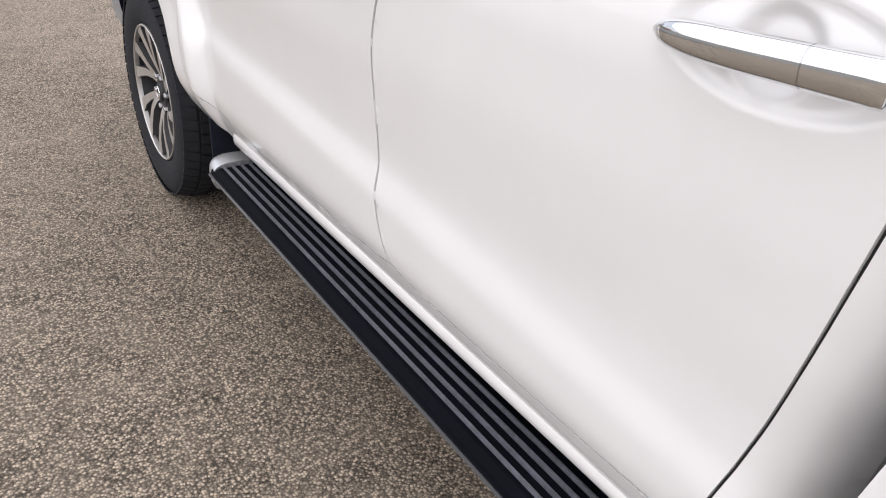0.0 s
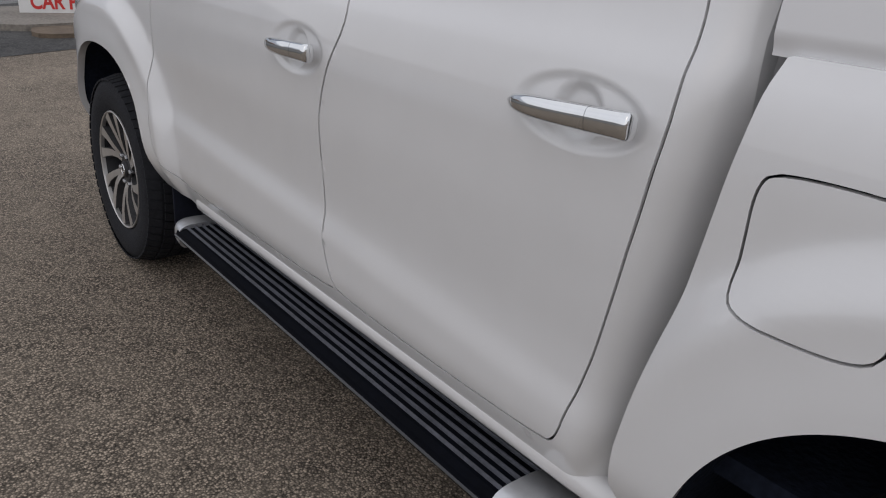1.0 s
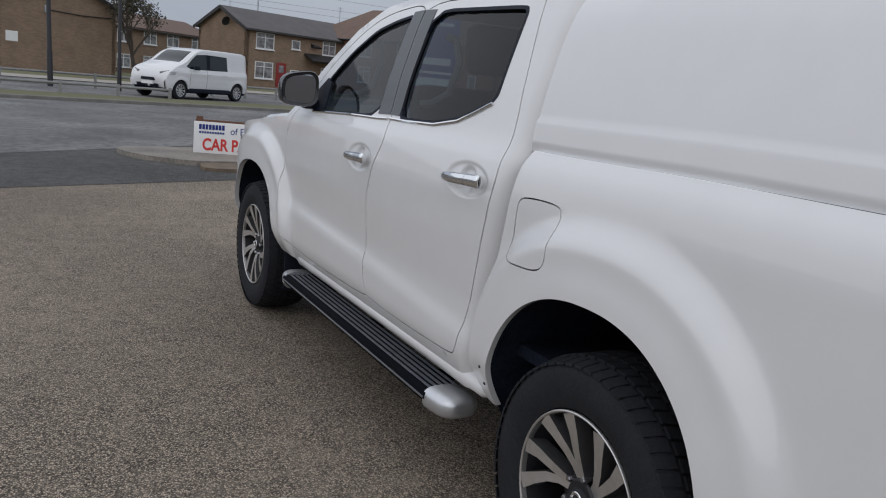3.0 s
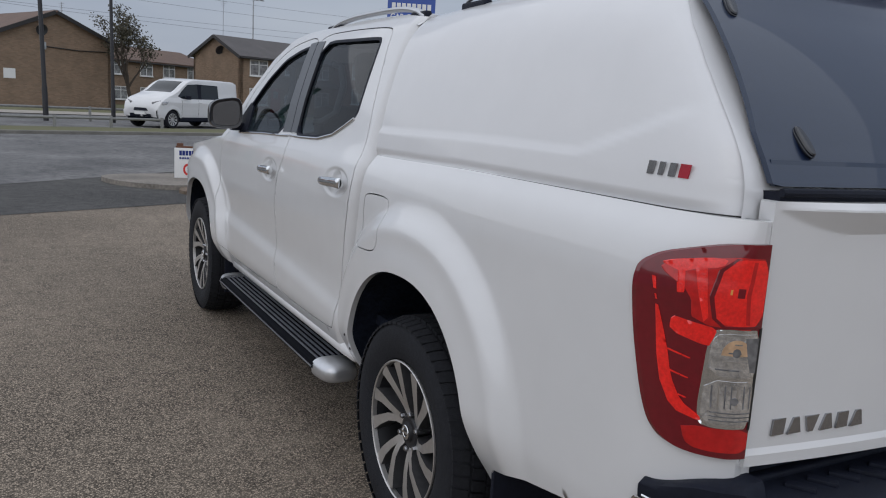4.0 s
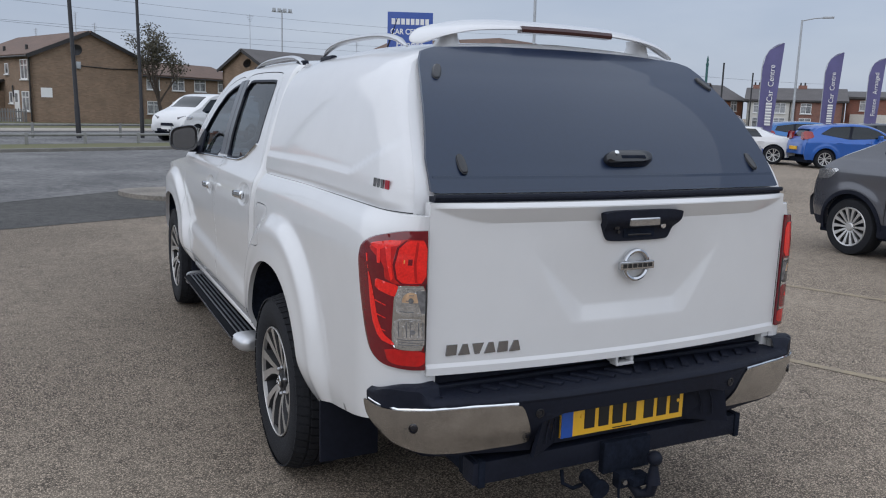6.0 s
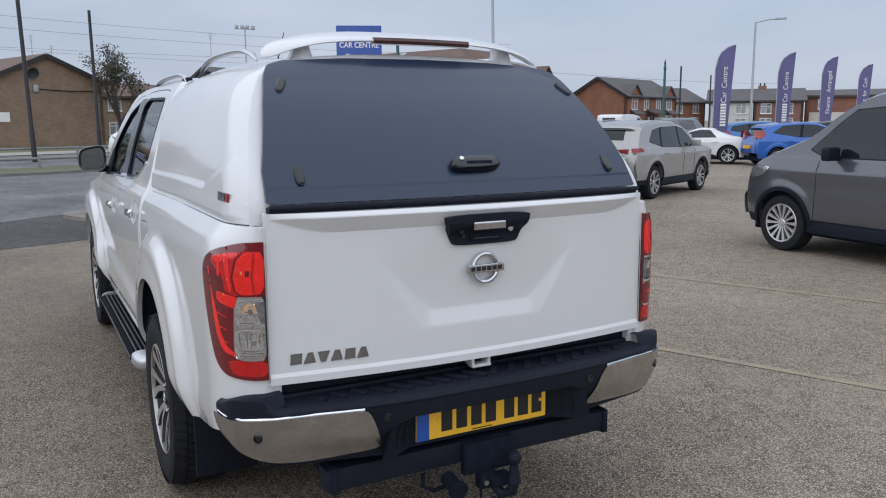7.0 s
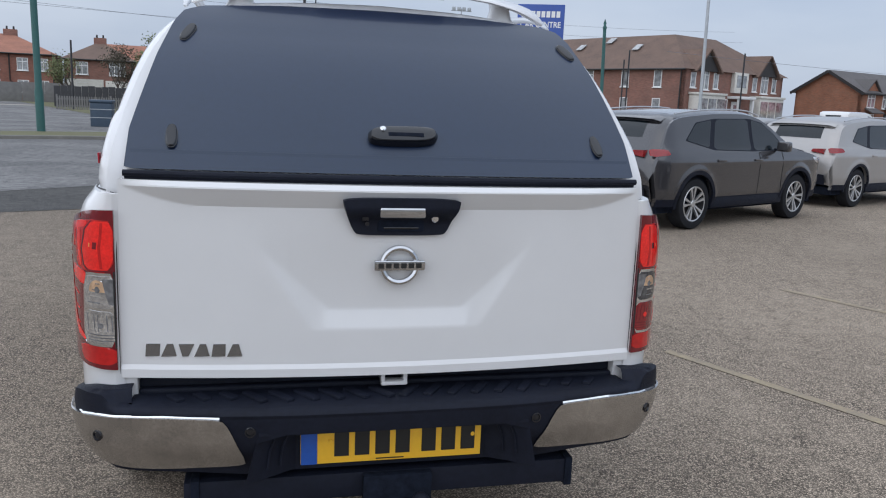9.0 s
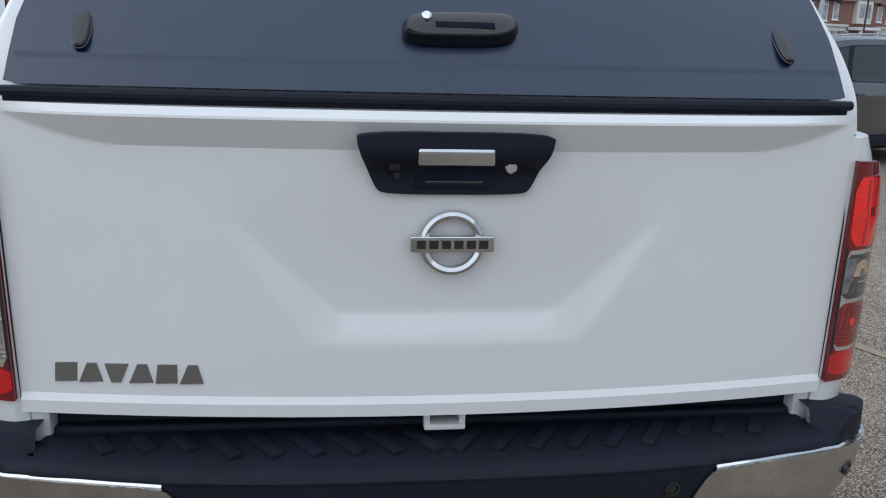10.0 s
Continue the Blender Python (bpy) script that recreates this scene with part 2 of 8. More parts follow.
CAR_GLASS = material("car_window", (0.012, 0.017, 0.022), 0.04, vary=0.4, scale=2.0, spec=0.5)
AMBER_LENS = material("amber_reflector", (0.50, 0.33, 0.20), 0.2, coat=0.5, vary=0.3, scale=60)
AMBER = material("amber_bulb", (0.75, 0.30, 0.05), 0.3, coat=1.0)
YELLOW = material("yellow_plate", (0.88, 0.50, 0.022), 0.4, coat=0.4, vary=0.05)
BLUE_PLATE = material("blue_plate_band", (0.01, 0.08, 0.40), 0.4, coat=0.4)
INK = material("black_print", (0.012, 0.012, 0.012), 0.5)
BADGE = material("badge_metal", (0.33, 0.33, 0.34), 0.22, metal=0.9, vary=0.1)
EMBLEM = material("dark_chrome", (0.56, 0.57, 0.59), 0.06, metal=1.0, vary=0.1)
BADGE_RED = material("badge_red", (0.45, 0.03, 0.05), 0.3, metal=0.3)
FABRIC = material("seat_fabric", (0.03, 0.03, 0.034), 0.9, vary=0.25, scale=15, bump=0.3, bump_scale=500)
TRIM_GREY = material("grey_cab_trim", (0.16, 0.155, 0.15), 0.7, vary=0.1, bump=0.1)
PILLAR = material("pillar_film", (0.030, 0.033, 0.042), 0.32, vary=0.15, coat=0.3)
LINER = material("cab_liner", (0.10, 0.10, 0.105), 0.85, vary=0.15)

LOT = aggregate("chip_tarmac", (0.121, 0.100, 0.079), (0.596, 0.490, 0.381), (0.356, 0.298, 0.233), cell=0.0066, wear=0.30, bump=0.65, pale_side=0.36)
ROAD = aggregate("road_asphalt", (0.110, 0.109, 0.112), (0.31, 0.307, 0.312), (0.27, 0.265, 0.258), cell=0.012, wear=0.7)
DARKTAR = aggregate("new_asphalt", (0.05, 0.049, 0.050), (0.175, 0.17, 0.163), (0.14, 0.135, 0.128), cell=0.012, wear=0.5)
CONCRETE = material("worn_concrete", (0.36, 0.33, 0.29), 0.9, vary=0.35, scale=2.5, fine=40, bump=0.3, bump_scale=60)
PAVING = material("gritty_paving", (0.25, 0.225, 0.195), 0.92, vary=0.5, scale=1.6, fine=26, bump=0.5, bump_scale=50)
GRASS = material("short_grass", (0.092, 0.100, 0.042), 0.95, vary=0.5, scale=1.6, fine=25, bump=0.8, bump_scale=40, second=(0.130, 0.115, 0.062))
KERB = material("grimy_kerb", (0.20, 0.19, 0.17), 0.9, vary=0.35, scale=2.5, fine=40, bump=0.3, bump_scale=60)
SOIL = material("bare_soil", (0.16, 0.12, 0.085), 0.95, vary=0.4, bump=0.5)
LINE = material("worn_yellow_line", (0.33, 0.27, 0.175), 0.85, second=(0.235, 0.198, 0.158), vary=0.3, scale=7, fine=70)
BROWN_BRICK = brickwork("brown_brick", (0.365, 0.250, 0.170), (0.30, 0.235, 0.175))
RED_BRICK = brickwork("red_brick", (0.38, 0.15, 0.105), (0.25, 0.18, 0.15))
ORANGE_BRICK = brickwork("orange_brick", (0.42, 0.165, 0.09), (0.28, 0.2, 0.15))
DARK_BRICK = brickwork("dark_red_brick", (0.36, 0.17, 0.13), (0.24, 0.18, 0.15))
RENDERED = material("pale_render", (0.62, 0.60, 0.55), 0.9, vary=0.15, scale=0.7, fine=9)
ROOF_BROWN = material("brown_roof_tile", (0.155, 0.103, 0.080), 0.85, vary=0.35, scale=1.2, fine=14, bump=0.5, bump_scale=14)
ROOF_GREY = material("grey_roof_tile", (0.115, 0.107, 0.107), 0.85, vary=0.3, scale=1.0, fine=14, bump=0.5, bump_scale=14)
ROOF_RED = material("red_roof_tile", (0.33, 0.15, 0.10), 0.85, vary=0.35, scale=1.0, fine=14, bump=0.5, bump_scale=14)
UPVC = material("white_window_frame", (0.75, 0.75, 0.74), 0.4, vary=0.06)
PANE = material("window_pane", (0.27, 0.28, 0.29), 0.06, vary=0.75, scale=1.4, fine=4.0, spec=0.8, coat=0.6, clear=0.03)
FASCIA = material("dark_fascia", (0.02, 0.018, 0.018), 0.5)
DOOR_RED = material("red_door", (0.25, 0.03, 0.03), 0.4)
POST_DARK = material("dark_post", (0.022, 0.022, 0.026), 0.5, vary=0.3)
POST_GREY = material("galvanised_post", (0.40, 0.42, 0.44), 0.45, metal=0.5, vary=0.15)
POST_GREEN = material("green_post", (0.028, 0.105, 0.098), 0.5, vary=0.2)
RAIL_GREY = material("grey_rail", (0.23, 0.23, 0.22), 0.6, vary=0.25)
WIRE = material("grey_cable", (0.16, 0.165, 0.18), 0.6, vary=0.1)
BARK = material("bark", (0.075, 0.06, 0.05), 0.9, vary=0.35, scale=8, bump=0.6, bump_scale=30)
LEAF = material("spring_leaf", (0.085, 0.078, 0.052), 0.8, vary=0.5, scale=4)
LEAF_GREEN = material("bush_leaf", (0.17, 0.19, 0.085), 0.8, vary=0.5, scale=4)
SIGN_BLUE = material("blue_sign", (0.012, 0.06, 0.32), 0.35, coat=0.3, vary=0.1)
SIGN_WHITE = material("white_sign", (0.78, 0.78, 0.77), 0.4, vary=0.05)
SIGN_RED = material("red_sign_print", (0.62, 0.04, 0.035), 0.4)
SIGN_NAVY = material("navy_print", (0.01, 0.03, 0.20), 0.4)
FLAG = material("purple_flag", (0.125, 0.115, 0.255), 0.75, vary=0.2, scale=2.0)
FENCE_WOOD = material("brown_fence_board", (0.13, 0.06, 0.035), 0.85, vary=0.4, scale=5, fine=50, bump=0.4)
FENCE_DARK = material("dark_fence_board", (0.055, 0.055, 0.060), 0.9, vary=0.3, scale=3)
FENCE_GREY = material("weathered_fence", (0.19, 0.185, 0.18), 0.9, vary=0.3, scale=3)
BIN_GREEN = material("blue_grey_bin", (0.045, 0.070, 0.105), 0.5, vary=0.2)


# ---- shaping tools ----
class Geo:
    """Vertices and faces gathered for one mesh."""

    def __init__(self):
        self.v, self.f = [], []

    def add(self, verts, faces):
        k = len(self.v)
        self.v.extend([tuple(map(float, p)) for p in verts])
        self.f.extend([tuple(i + k for i in f) for f in faces])
        return self

    def join(self, other, m=None):
        return self.add([m @ Vector(p) for p in other.v] if m else other.v, other.f)


def flip(g):
    """The same shape mirrored to the other side of the car."""
    o = Geo()
    o.v = [(-x, y, z) for x, y, z in g.v]
    o.f = [tuple(reversed(f)) for f in g.f]
    return o


def moved(g, m):
    o = Geo()
    return o.join(g, m)


def mesh_of(name, g, mat, sharp=38):
    me = bpy.data.meshes.new(name)
    me.from_pydata(g.v, [], g.f)
    me.polygons.foreach_set("use_smooth", [True] * len(me.polygons))
    me.set_sharp_from_angle(angle=radians(sharp))
    me.materials.append(mat)
    me.update()
    return me


def part(name, g, mat, parent=None, label="", sharp=38):
    ob = new(name, mesh_of(name, g, mat, sharp))
    ob.parent = parent
    return tagged(ob, label=label)


def thing(name, m, label, category, group="", kind=""):
    ob = new(name)
    ob.empty_display_size = 0.2
    ob.matrix_world = m
    return tagged(ob, label, category, group, kind)


def solid(name, g, mat, label, category, kind="", group="", m=None, sharp=38):
    ob = part(name, g, mat, None, "", sharp)
    if m:
        ob.matrix_world = m
    return tagged(ob, label, category, group, kind)


def box(x0, x1, y0, y1, z0, z1, r=0.0, seg=2):
    bm = bmesh.new()
    bmesh.ops.create_cube(bm, size=1.0)
    for v in bm.verts:
        v.co = Vector(((x0 + x1) / 2 + v.co.x * (x1 - x0), (y0 + y1) / 2 + v.co.y * (y1 - y0), (z0 + z1) / 2 + v.co.z * (z1 - z0)))
    if r:
        bmesh.ops.bevel(bm, geom=bm.edges[:], offset=r, segments=seg, affect="EDGES", profile=0.6)
    g = Geo()
    bm.verts.index_update()
    g.add([v.co for v in bm.verts], [[v.index for v in f.verts] for f in bm.faces])
    bm.free()
    return g


def lathe(prof, n=40, axis="x", a0=0.0, a1=360.0):
    """(distance along the axis, radius) pairs turned round an axis."""
    full = abs(a1 - a0) >= 359.9
    m = n if full else n + 1
    v, f = [], []
    for i in range(m):
        a = radians(a0 + (a1 - a0) * i / n)
        for d, r in prof:
            c, s = r * math.cos(a), r * math.sin(a)
            v.append((d, c, s) if axis == "x" else (c, d, s) if axis == "y" else (c, s, d))
    k = len(prof)
    for i in range(n):
        j = (i + 1) % m
        for q in range(k - 1):
            f.append((i * k + q, i * k + q + 1, j * k + q + 1, j * k + q))
    if axis == "y":
        f = [tuple(reversed(x)) for x in f]
    return Geo().add(v, f)


def tube(points, radius, n=8, caps=True):
    """A round bar along points; radius may be one number or one for each point."""
    pts = [Vector(p) for p in points]
    rad = radius if isinstance(radius, (list, tuple)) else [radius] * len(pts)
    v, f = [], []
    up = Vector((0, 0, 1)) if abs((pts[-1] - pts[0]).normalized().z) < 0.9 else Vector((0, 1, 0))
    for i, p in enumerate(pts):
        d = (pts[min(i + 1, len(pts) - 1)] - pts[max(i - 1, 0)]).normalized()
        a = d.cross(up).normalized()
        b = d.cross(a)
        for k in range(n):
            t = 2 * math.pi * k / n
            v.append(p + (a * math.cos(t) + b * math.sin(t)) * rad[i])
    for i in range(len(pts) - 1):
        for k in range(n):
            q = (k + 1) % n
            f.append((i * n + k, (i + 1) * n + k, (i + 1) * n + q, i * n + q))
    if caps:
        f.append(tuple(range(n)))
        f.append(tuple(reversed(range((len(pts) - 1) * n, len(pts) * n))))
    return Geo().add(v, f)


def prism(poly, h0, h1, m=None):
    """A flat outline (a, b) raised from h0 to h1 along the third axis."""
    n = len(poly)
    v = [(a, b, h0) for a, b in poly] + [(a, b, h1) for a, b in poly]
    f = [tuple(reversed(range(n))), tuple(range(n, 2 * n))] + [(i, (i + 1) % n, n + (i + 1) % n, n + i) for i in range(n)]
    g = Geo().add(v, f)
    return moved(g, m) if m else g


def loft(rings, closed=True, caps=True):
    n = len(rings[0])
    v = [p for r in rings for p in r]
    f = []
    for i in range(len(rings) - 1):
        for k in range(n if closed else n - 1):
            q = (k + 1) % n
            f.append((i * n + k, i * n + q, (i + 1) * n + q, (i + 1) * n + k))
    if caps and closed:
        f.append(tuple(reversed(range(n))))
        f.append(tuple(range((len(rings) - 1) * n, len(rings) * n)))
    return Geo().add(v, f)


def curve(pairs):
    """A smooth function through (in, out) pairs, for arrays."""
    xs, ys = np.array([p[0] for p in pairs], float), np.array([p[1] for p in pairs], float)
    h = np.diff(xs)
    d = np.diff(ys) / h
    m = np.zeros(len(xs))
    m[0], m[-1] = d[0], d[-1]
    for i in range(1, len(xs) - 1):
        m[i] = 0 if d[i - 1] * d[i] <= 0 else 2 * d[i - 1] * d[i] / (d[i - 1] + d[i])

    def f(x):
        x = np.clip(np.asarray(x, float), xs[0], xs[-1])
        i = np.clip(np.searchsorted(xs, x) - 1, 0, len(h) - 1)
        t = (x - xs[i]) / h[i]
        return ((2 * t ** 3 - 3 * t ** 2 + 1) * ys[i] + (t ** 3 - 2 * t ** 2 + t) * h[i] * m[i]
                + (-2 * t ** 3 + 3 * t ** 2) * ys[i + 1] + (t ** 3 - t ** 2) * h[i] * m[i + 1])
    return f


def smooth(a, b, x):
    t = np.clip((x - a) / (b - a), 0, 1)
    return t * t * (3 - 2 * t)


def rounded(poly, times=2, q=0.25):
    """An outline with its corners cut round."""
    for _ in range(times):
        out = []
        for i in range(len(poly)):
            a, b = poly[i], poly[(i + 1) % len(poly)]
            out += [(a[0] + (b[0] - a[0]) * q, a[1] + (b[1] - a[1]) * q), (b[0] + (a[0] - b[0]) * q, b[1] + (a[1] - b[1]) * q)]
        poly = out
    return poly


def inside(poly, shrink=0.0):
    """Signed distance to an outline, positive inside, for arrays."""
    P = np.array(poly, float)
    Q = np.roll(P, -1, axis=0)

    def f(u, v):
        best = np.full(u.shape, 1e9)
        odd = np.zeros(u.shape, bool)
        for (ax, ay), (bx, by) in zip(P, Q):
            ex, ey = bx - ax, by - ay
            wx, wy = u - ax, v - ay
            t = np.clip((wx * ex + wy * ey) / (ex * ex + ey * ey + 1e-12), 0, 1)
            best = np.minimum(best, (wx - ex * t) ** 2 + (wy - ey * t) ** 2)
            if abs(ey) > 1e-12:
                hit = ((ay > v) != (by > v)) & (u < ex * (v - ay) / ey + ax)
                odd ^= hit
        return np.where(odd, 1, -1) * np.sqrt(best) - shrink
    return f


def outside(f, grow=0.0):
    return lambda u, v: -f(u, v) - grow


def patch(fn, us, vs, keep=(), lip=None, swap=False):
    """A surface fn(u, v) over a grid, trimmed cleanly to where every keep(u, v) is positive. lip: a vector by which its edges turn in."""
    us, vs = np.array(us, float), np.array(vs, float)
    U, V = np.meshgrid(us, vs, indexing="ij")
    du = np.gradient(us)[:, None] * np.ones_like(U)
    dv = np.gradient(vs)[None, :] * np.ones_like(V)
    ok = np.ones(U.shape, bool)
    if keep:
        def worst(u, v):
            return np.min([k(u, v) for k in keep], axis=0)
        for _ in range(2):
            F = worst(U, V)
            e = 1e-4
            gu, gv = (worst(U + e, V) - F) / e, (worst(U, V + e) - F) / e
            g2 = np.maximum(gu * gu + gv * gv, 0.05)
            near = np.abs(F) < 0.62 * (np.abs(gu) * du + np.abs(gv) * dv)
            if _ == 0:
                first = near
                step = np.where(near, F, 0)
            else:
                step = np.where(first, F, 0)
            U = U - np.clip(step * gu / g2, -0.8 * du, 0.8 * du)
            V = V - np.clip(step * gv / g2, -0.8 * dv, 0.8 * dv)
        F = worst(U, V)
        ok = (F > -1e-3) | (first & (F > -0.25 * (du + dv)))
    X, Y, Z = fn(U, V)
    pts = np.stack([np.broadcast_to(a, U.shape) for a in (X, Y, Z)], -1).reshape(-1, 3)
    nv = U.shape[1]
    cell = ok[:-1, :-1] & ok[1:, :-1] & ok[1:, 1:] & ok[:-1, 1:]
    faces = []
    for i, j in zip(*np.nonzero(cell)):
        a = i * nv + j
        f = (a, a + nv, a + nv + 1, a + 1)
        faces.append(f if not swap else f[::-1])
    used = sorted({i for f in faces for i in f})
    idx = {o: n for n, o in enumerate(used)}
    g = Geo().add([pts[i] for i in used], [[idx[i] for i in f] for f in faces])
    if lip is not None:
        count = {}
        for f in g.f:
            for k in range(4):
                a, b = f[k], f[(k + 1) % 4]
                count[(a, b)] = count.get((a, b), 0) + 1
        lx, ly, lz = lip
        for (a, b) in list(count):
            if (b, a) not in count:
                pa, pb = g.v[a], g.v[b]
                k = len(g.v)
                g.v += [pa, pb, (pb[0] + lx, pb[1] + ly, pb[2] + lz), (pa[0] + lx, pa[1] + ly, pa[2] + lz)]
                g.f.append((k + 1, k, k + 3, k + 2))
    return g


def finer(a, b, d, *spans):
    """Steps of d from a to b, of 4.5 mm inside the given spans."""
    out = list(steps(a, b, d))
    for p, q in spans:
        out = [v for v in out if not p - 0.003 < v < q + 0.003] + list(steps(p, q, 0.0045))
    return np.array(sorted(out))


def steps(a, b, d):
    return np.linspace(a, b, max(2, int(round(abs(b - a) / d)) + 1))


def lettering(name, text, size, mat, m, parent=None, deep=0.004, squeeze=1.0, bold=0.0):
    """Words as raised letters, lying in the xy plane of m, centred."""
    c = bpy.data.curves.new(name, "FONT")
    c.body, c.size, c.extrude, c.offset = text, size, deep / 2, bold
    c.align_x, c.align_y = "CENTER", "CENTER"
    tmp = bpy.data.objects.new(name, c)
    scene.collection.objects.link(tmp)
    me = bpy.data.meshes.new_from_object(tmp.evaluated_get(bpy.context.evaluated_depsgraph_get()))
    bpy.data.objects.remove(tmp)
    me.materials.clear()
    me.materials.append(mat)
    me.transform(m @ Matrix.Diagonal((squeeze, 1, 1, 1)))
    ob = new(name, me)
    ob.parent = parent
    return ob


def rise(x, y):
    """The ground is level all round."""
    return 0.0 * np.asarray(x, float)


TURN_D, LANE_D = 38.0, 21.0           # the way the far terraces and the main road run, from +x
ALONG, ACROSS = Vector((math.cos(radians(LANE_D)), math.sin(radians(LANE_D)), 0)), Vector((-math.sin(radians(LANE_D)), math.cos(radians(LANE_D)), 0))


def street(a, b):
    """A place by its metres along and across the main road."""
    p = ALONG * a + ACROSS * b
    return Vector((p.x, p.y, float(rise(p.x, p.y))))


# ---- the ground ----
def sheet(name, corners, z_off, mat, label, category, n=(24, 24)):
    """A piece of ground over a four-cornered plan, following the rise."""
    a, b, c, d = [Vector((p[0], p[1])) for p in corners]
    v, f = [], []
    for i in range(n[0] + 1):
        s = i / n[0]
        for j in range(n[1] + 1):
            t = j / n[1]
            p = (a * (1 - s) + b * s) * (1 - t) + (d * (1 - s) + c * s) * t
            v.append((p.x, p.y, float(rise(p.x, p.y)) + z_off))
    for i in range(n[0]):
        for j in range(n[1]):
            k = i * (n[1] + 1) + j
            f.append((k, k + n[1] + 1, k + n[1] + 2, k + 1))
    return solid(name, Geo().add(v, f), mat, label, category, "structure")


def ground_grid():
    ax = np.concatenate([[-900, -400, -200, -100, -60, -35, -20], np.arange(-12, 40, 2.0), [48, 60, 80, 110, 150, 250, 450, 900]])
    ay = np.concatenate([[-900, -300, -100, -40, -20, -10], np.arange(-6, 40, 2.0), [48, 60, 80, 110, 150, 250, 450, 900]])
    v = [(x, y, float(rise(min(x, 120), min(y, 120)))) for x in ax for y in ay]
    k = len(ay)
    f = [(i * k + j, (i + 1) * k + j, (i + 1) * k + j + 1, i * k + j + 1) for i in range(len(ax) - 1) for j in range(k - 1)]
    return Geo().add(v, f)


solid("ground", ground_grid(), LOT, "worn tan chip tarmac of a sales forecourt", "ground", "structure")


def band(name, a0, a1, b0, b1, z_off, mat, label, category, n=(30, 6)):
    c = [street(a, b) for a, b in ((a0, b0), (a1, b0), (a1, b1), (a0, b1))]
    return sheet(name, c, z_off, mat, label, category, n)


sheet("access_lane", [(-60, -15.0), (0.5, 9.85), (3.0, 16.0), (-62, 0)], 0.004, DARKTAR, "dark newer asphalt strip between forecourt and road", "road", (40, 6))
sheet("road", [(-69.5, -40.9), (17.1, 26.8), street(38, 23.55), street(-80, 23.55)], 0.008, ROAD, "grey worn asphalt road with pale patches", "road", (50, 10))


def kerb(name, a0, a1, b0, b1, h, mat, label, z0=0.0):
    n = 24
    v, f = [], []
    for i in range(n + 1):
        a = a0 + (a1 - a0) * i / n
        for b, z in ((b0, -0.05), (b0, h - 0.015), (b0 + 0.015, h), (b1 - 0.015, h), (b1, h - 0.015), (b1, -0.05)):
            p = street(a, b)
            v.append((p.x, p.y, p.z + z + z0))
    for i in range(n):
        for k in range(5):
            f.append((i * 6 + k, (i + 1) * 6 + k, (i + 1) * 6 + k + 1, i * 6 + k + 1))
    return solid(name, Geo().add(v, f), mat, label, "kerb", "structure")


kerb("kerb", -80, 90, 23.55, 23.73, 0.11, KERB, "grey concrete kerb along the verge")
band("verge", -80, 90, 23.73, 26.2, 0.10, GRASS, "short yellowish grass verge", "grass", (60, 4))
band("far_road", -80, 90, 26.2, 38.6, 0.03, ROAD, "grey far carriageway", "road", (50, 4))
band("far_footpath", 8, 90, 38.6, 42.6, 0.06, CONCRETE, "pale concrete footpath before the houses", "pavement", (50, 3))
band("house_lawn", 8, 90, 42.6, 90.0, 0.05, GRASS, "lawn round the houses", "grass", (50, 6))
band("side_street", -80, 8, 38.6, 78.0, 0.03, ROAD, "grey asphalt side street before the far houses", "road", (30, 6))
band("side_footpath", -80, 8, 64.0, 66.5, 0.045, CONCRETE, "pale worn footpath", "pavement", (30, 3))
band("side_lawn", -80, 8, 78.0, 120.0, 0.03, GRASS, "gardens behind the board fence", "grass", (30, 3))


# ---- the pickup ----
truck = thing("pickup_truck", pose(0, 0, 0), "white double-cab pickup with a white hardtop canopy, parked on the forecourt", "pickup truck")

SIDE = curve([(0.38, 0.795), (0.44, 0.830), (0.50, 0.853), (0.57, 0.863), (0.66, 0.863), (0.74, 0.860), (0.84, 0.862), (0.95, 0.867), (1.05, 0.867), (1.12, 0.860),
              (1.19, 0.846), (1.25, 0.815), (1.28, 0.803), (1.42, 0.765), (1.56, 0.718), (1.68, 0.672), (1.74, 0.640), (1.79, 0.585)])
BED = curve([(0.38, 0.80), (0.50, 0.845), (0.60, 0.862), (0.75, 0.866), (0.95, 0.868), (1.08, 0.868), (1.15, 0.862), (1.20, 0.848), (1.25, 0.812), (1.27, 0.80)])
ARCH_R, ARCH_F = (1.185, 0.42, 0.445, 0.475), (4.355, 0.42, 0.475, 0.46)


def arch(y, z, a):
    """Distance outside the wheel arch, roughly in metres."""
    cy, cz, w, h = a
    dz = np.maximum(z - cz, 0)
    r = ((np.abs(y - cy) / w) ** 2.3 + (dz / h) ** 2.3) ** (1 / 2.3)
    return (r - 1) * 0.46


def flare(y, z, arches=(ARCH_R,)):
    out = 0
    for a in arches:
        d = arch(y, z, a)
        out = out + (0.042 * smooth(0.215, 0.125, d) + 0.008 * smooth(0.10, 0.0, d)) * smooth(0.36, 0.62, z)
    return out


def dimple(y, z):
    """The hollows behind the door handles."""
    out = 0
    for cy, cz, w in ((1.922, 1.118, 0.142), (2.830, 1.082, 0.135)):
        r = np.sqrt(((y - cy) / w) ** 2 + ((z - cz) / 0.060) ** 2)
        cup = np.sqrt(((y - cy - 0.005) / 0.056) ** 2 + ((z - cz) / 0.050) ** 2)
        out = out - 0.0065 * smooth(1.0, 0.80, r) - 0.014 * smooth(1.0, 0.55, cup)
    return out


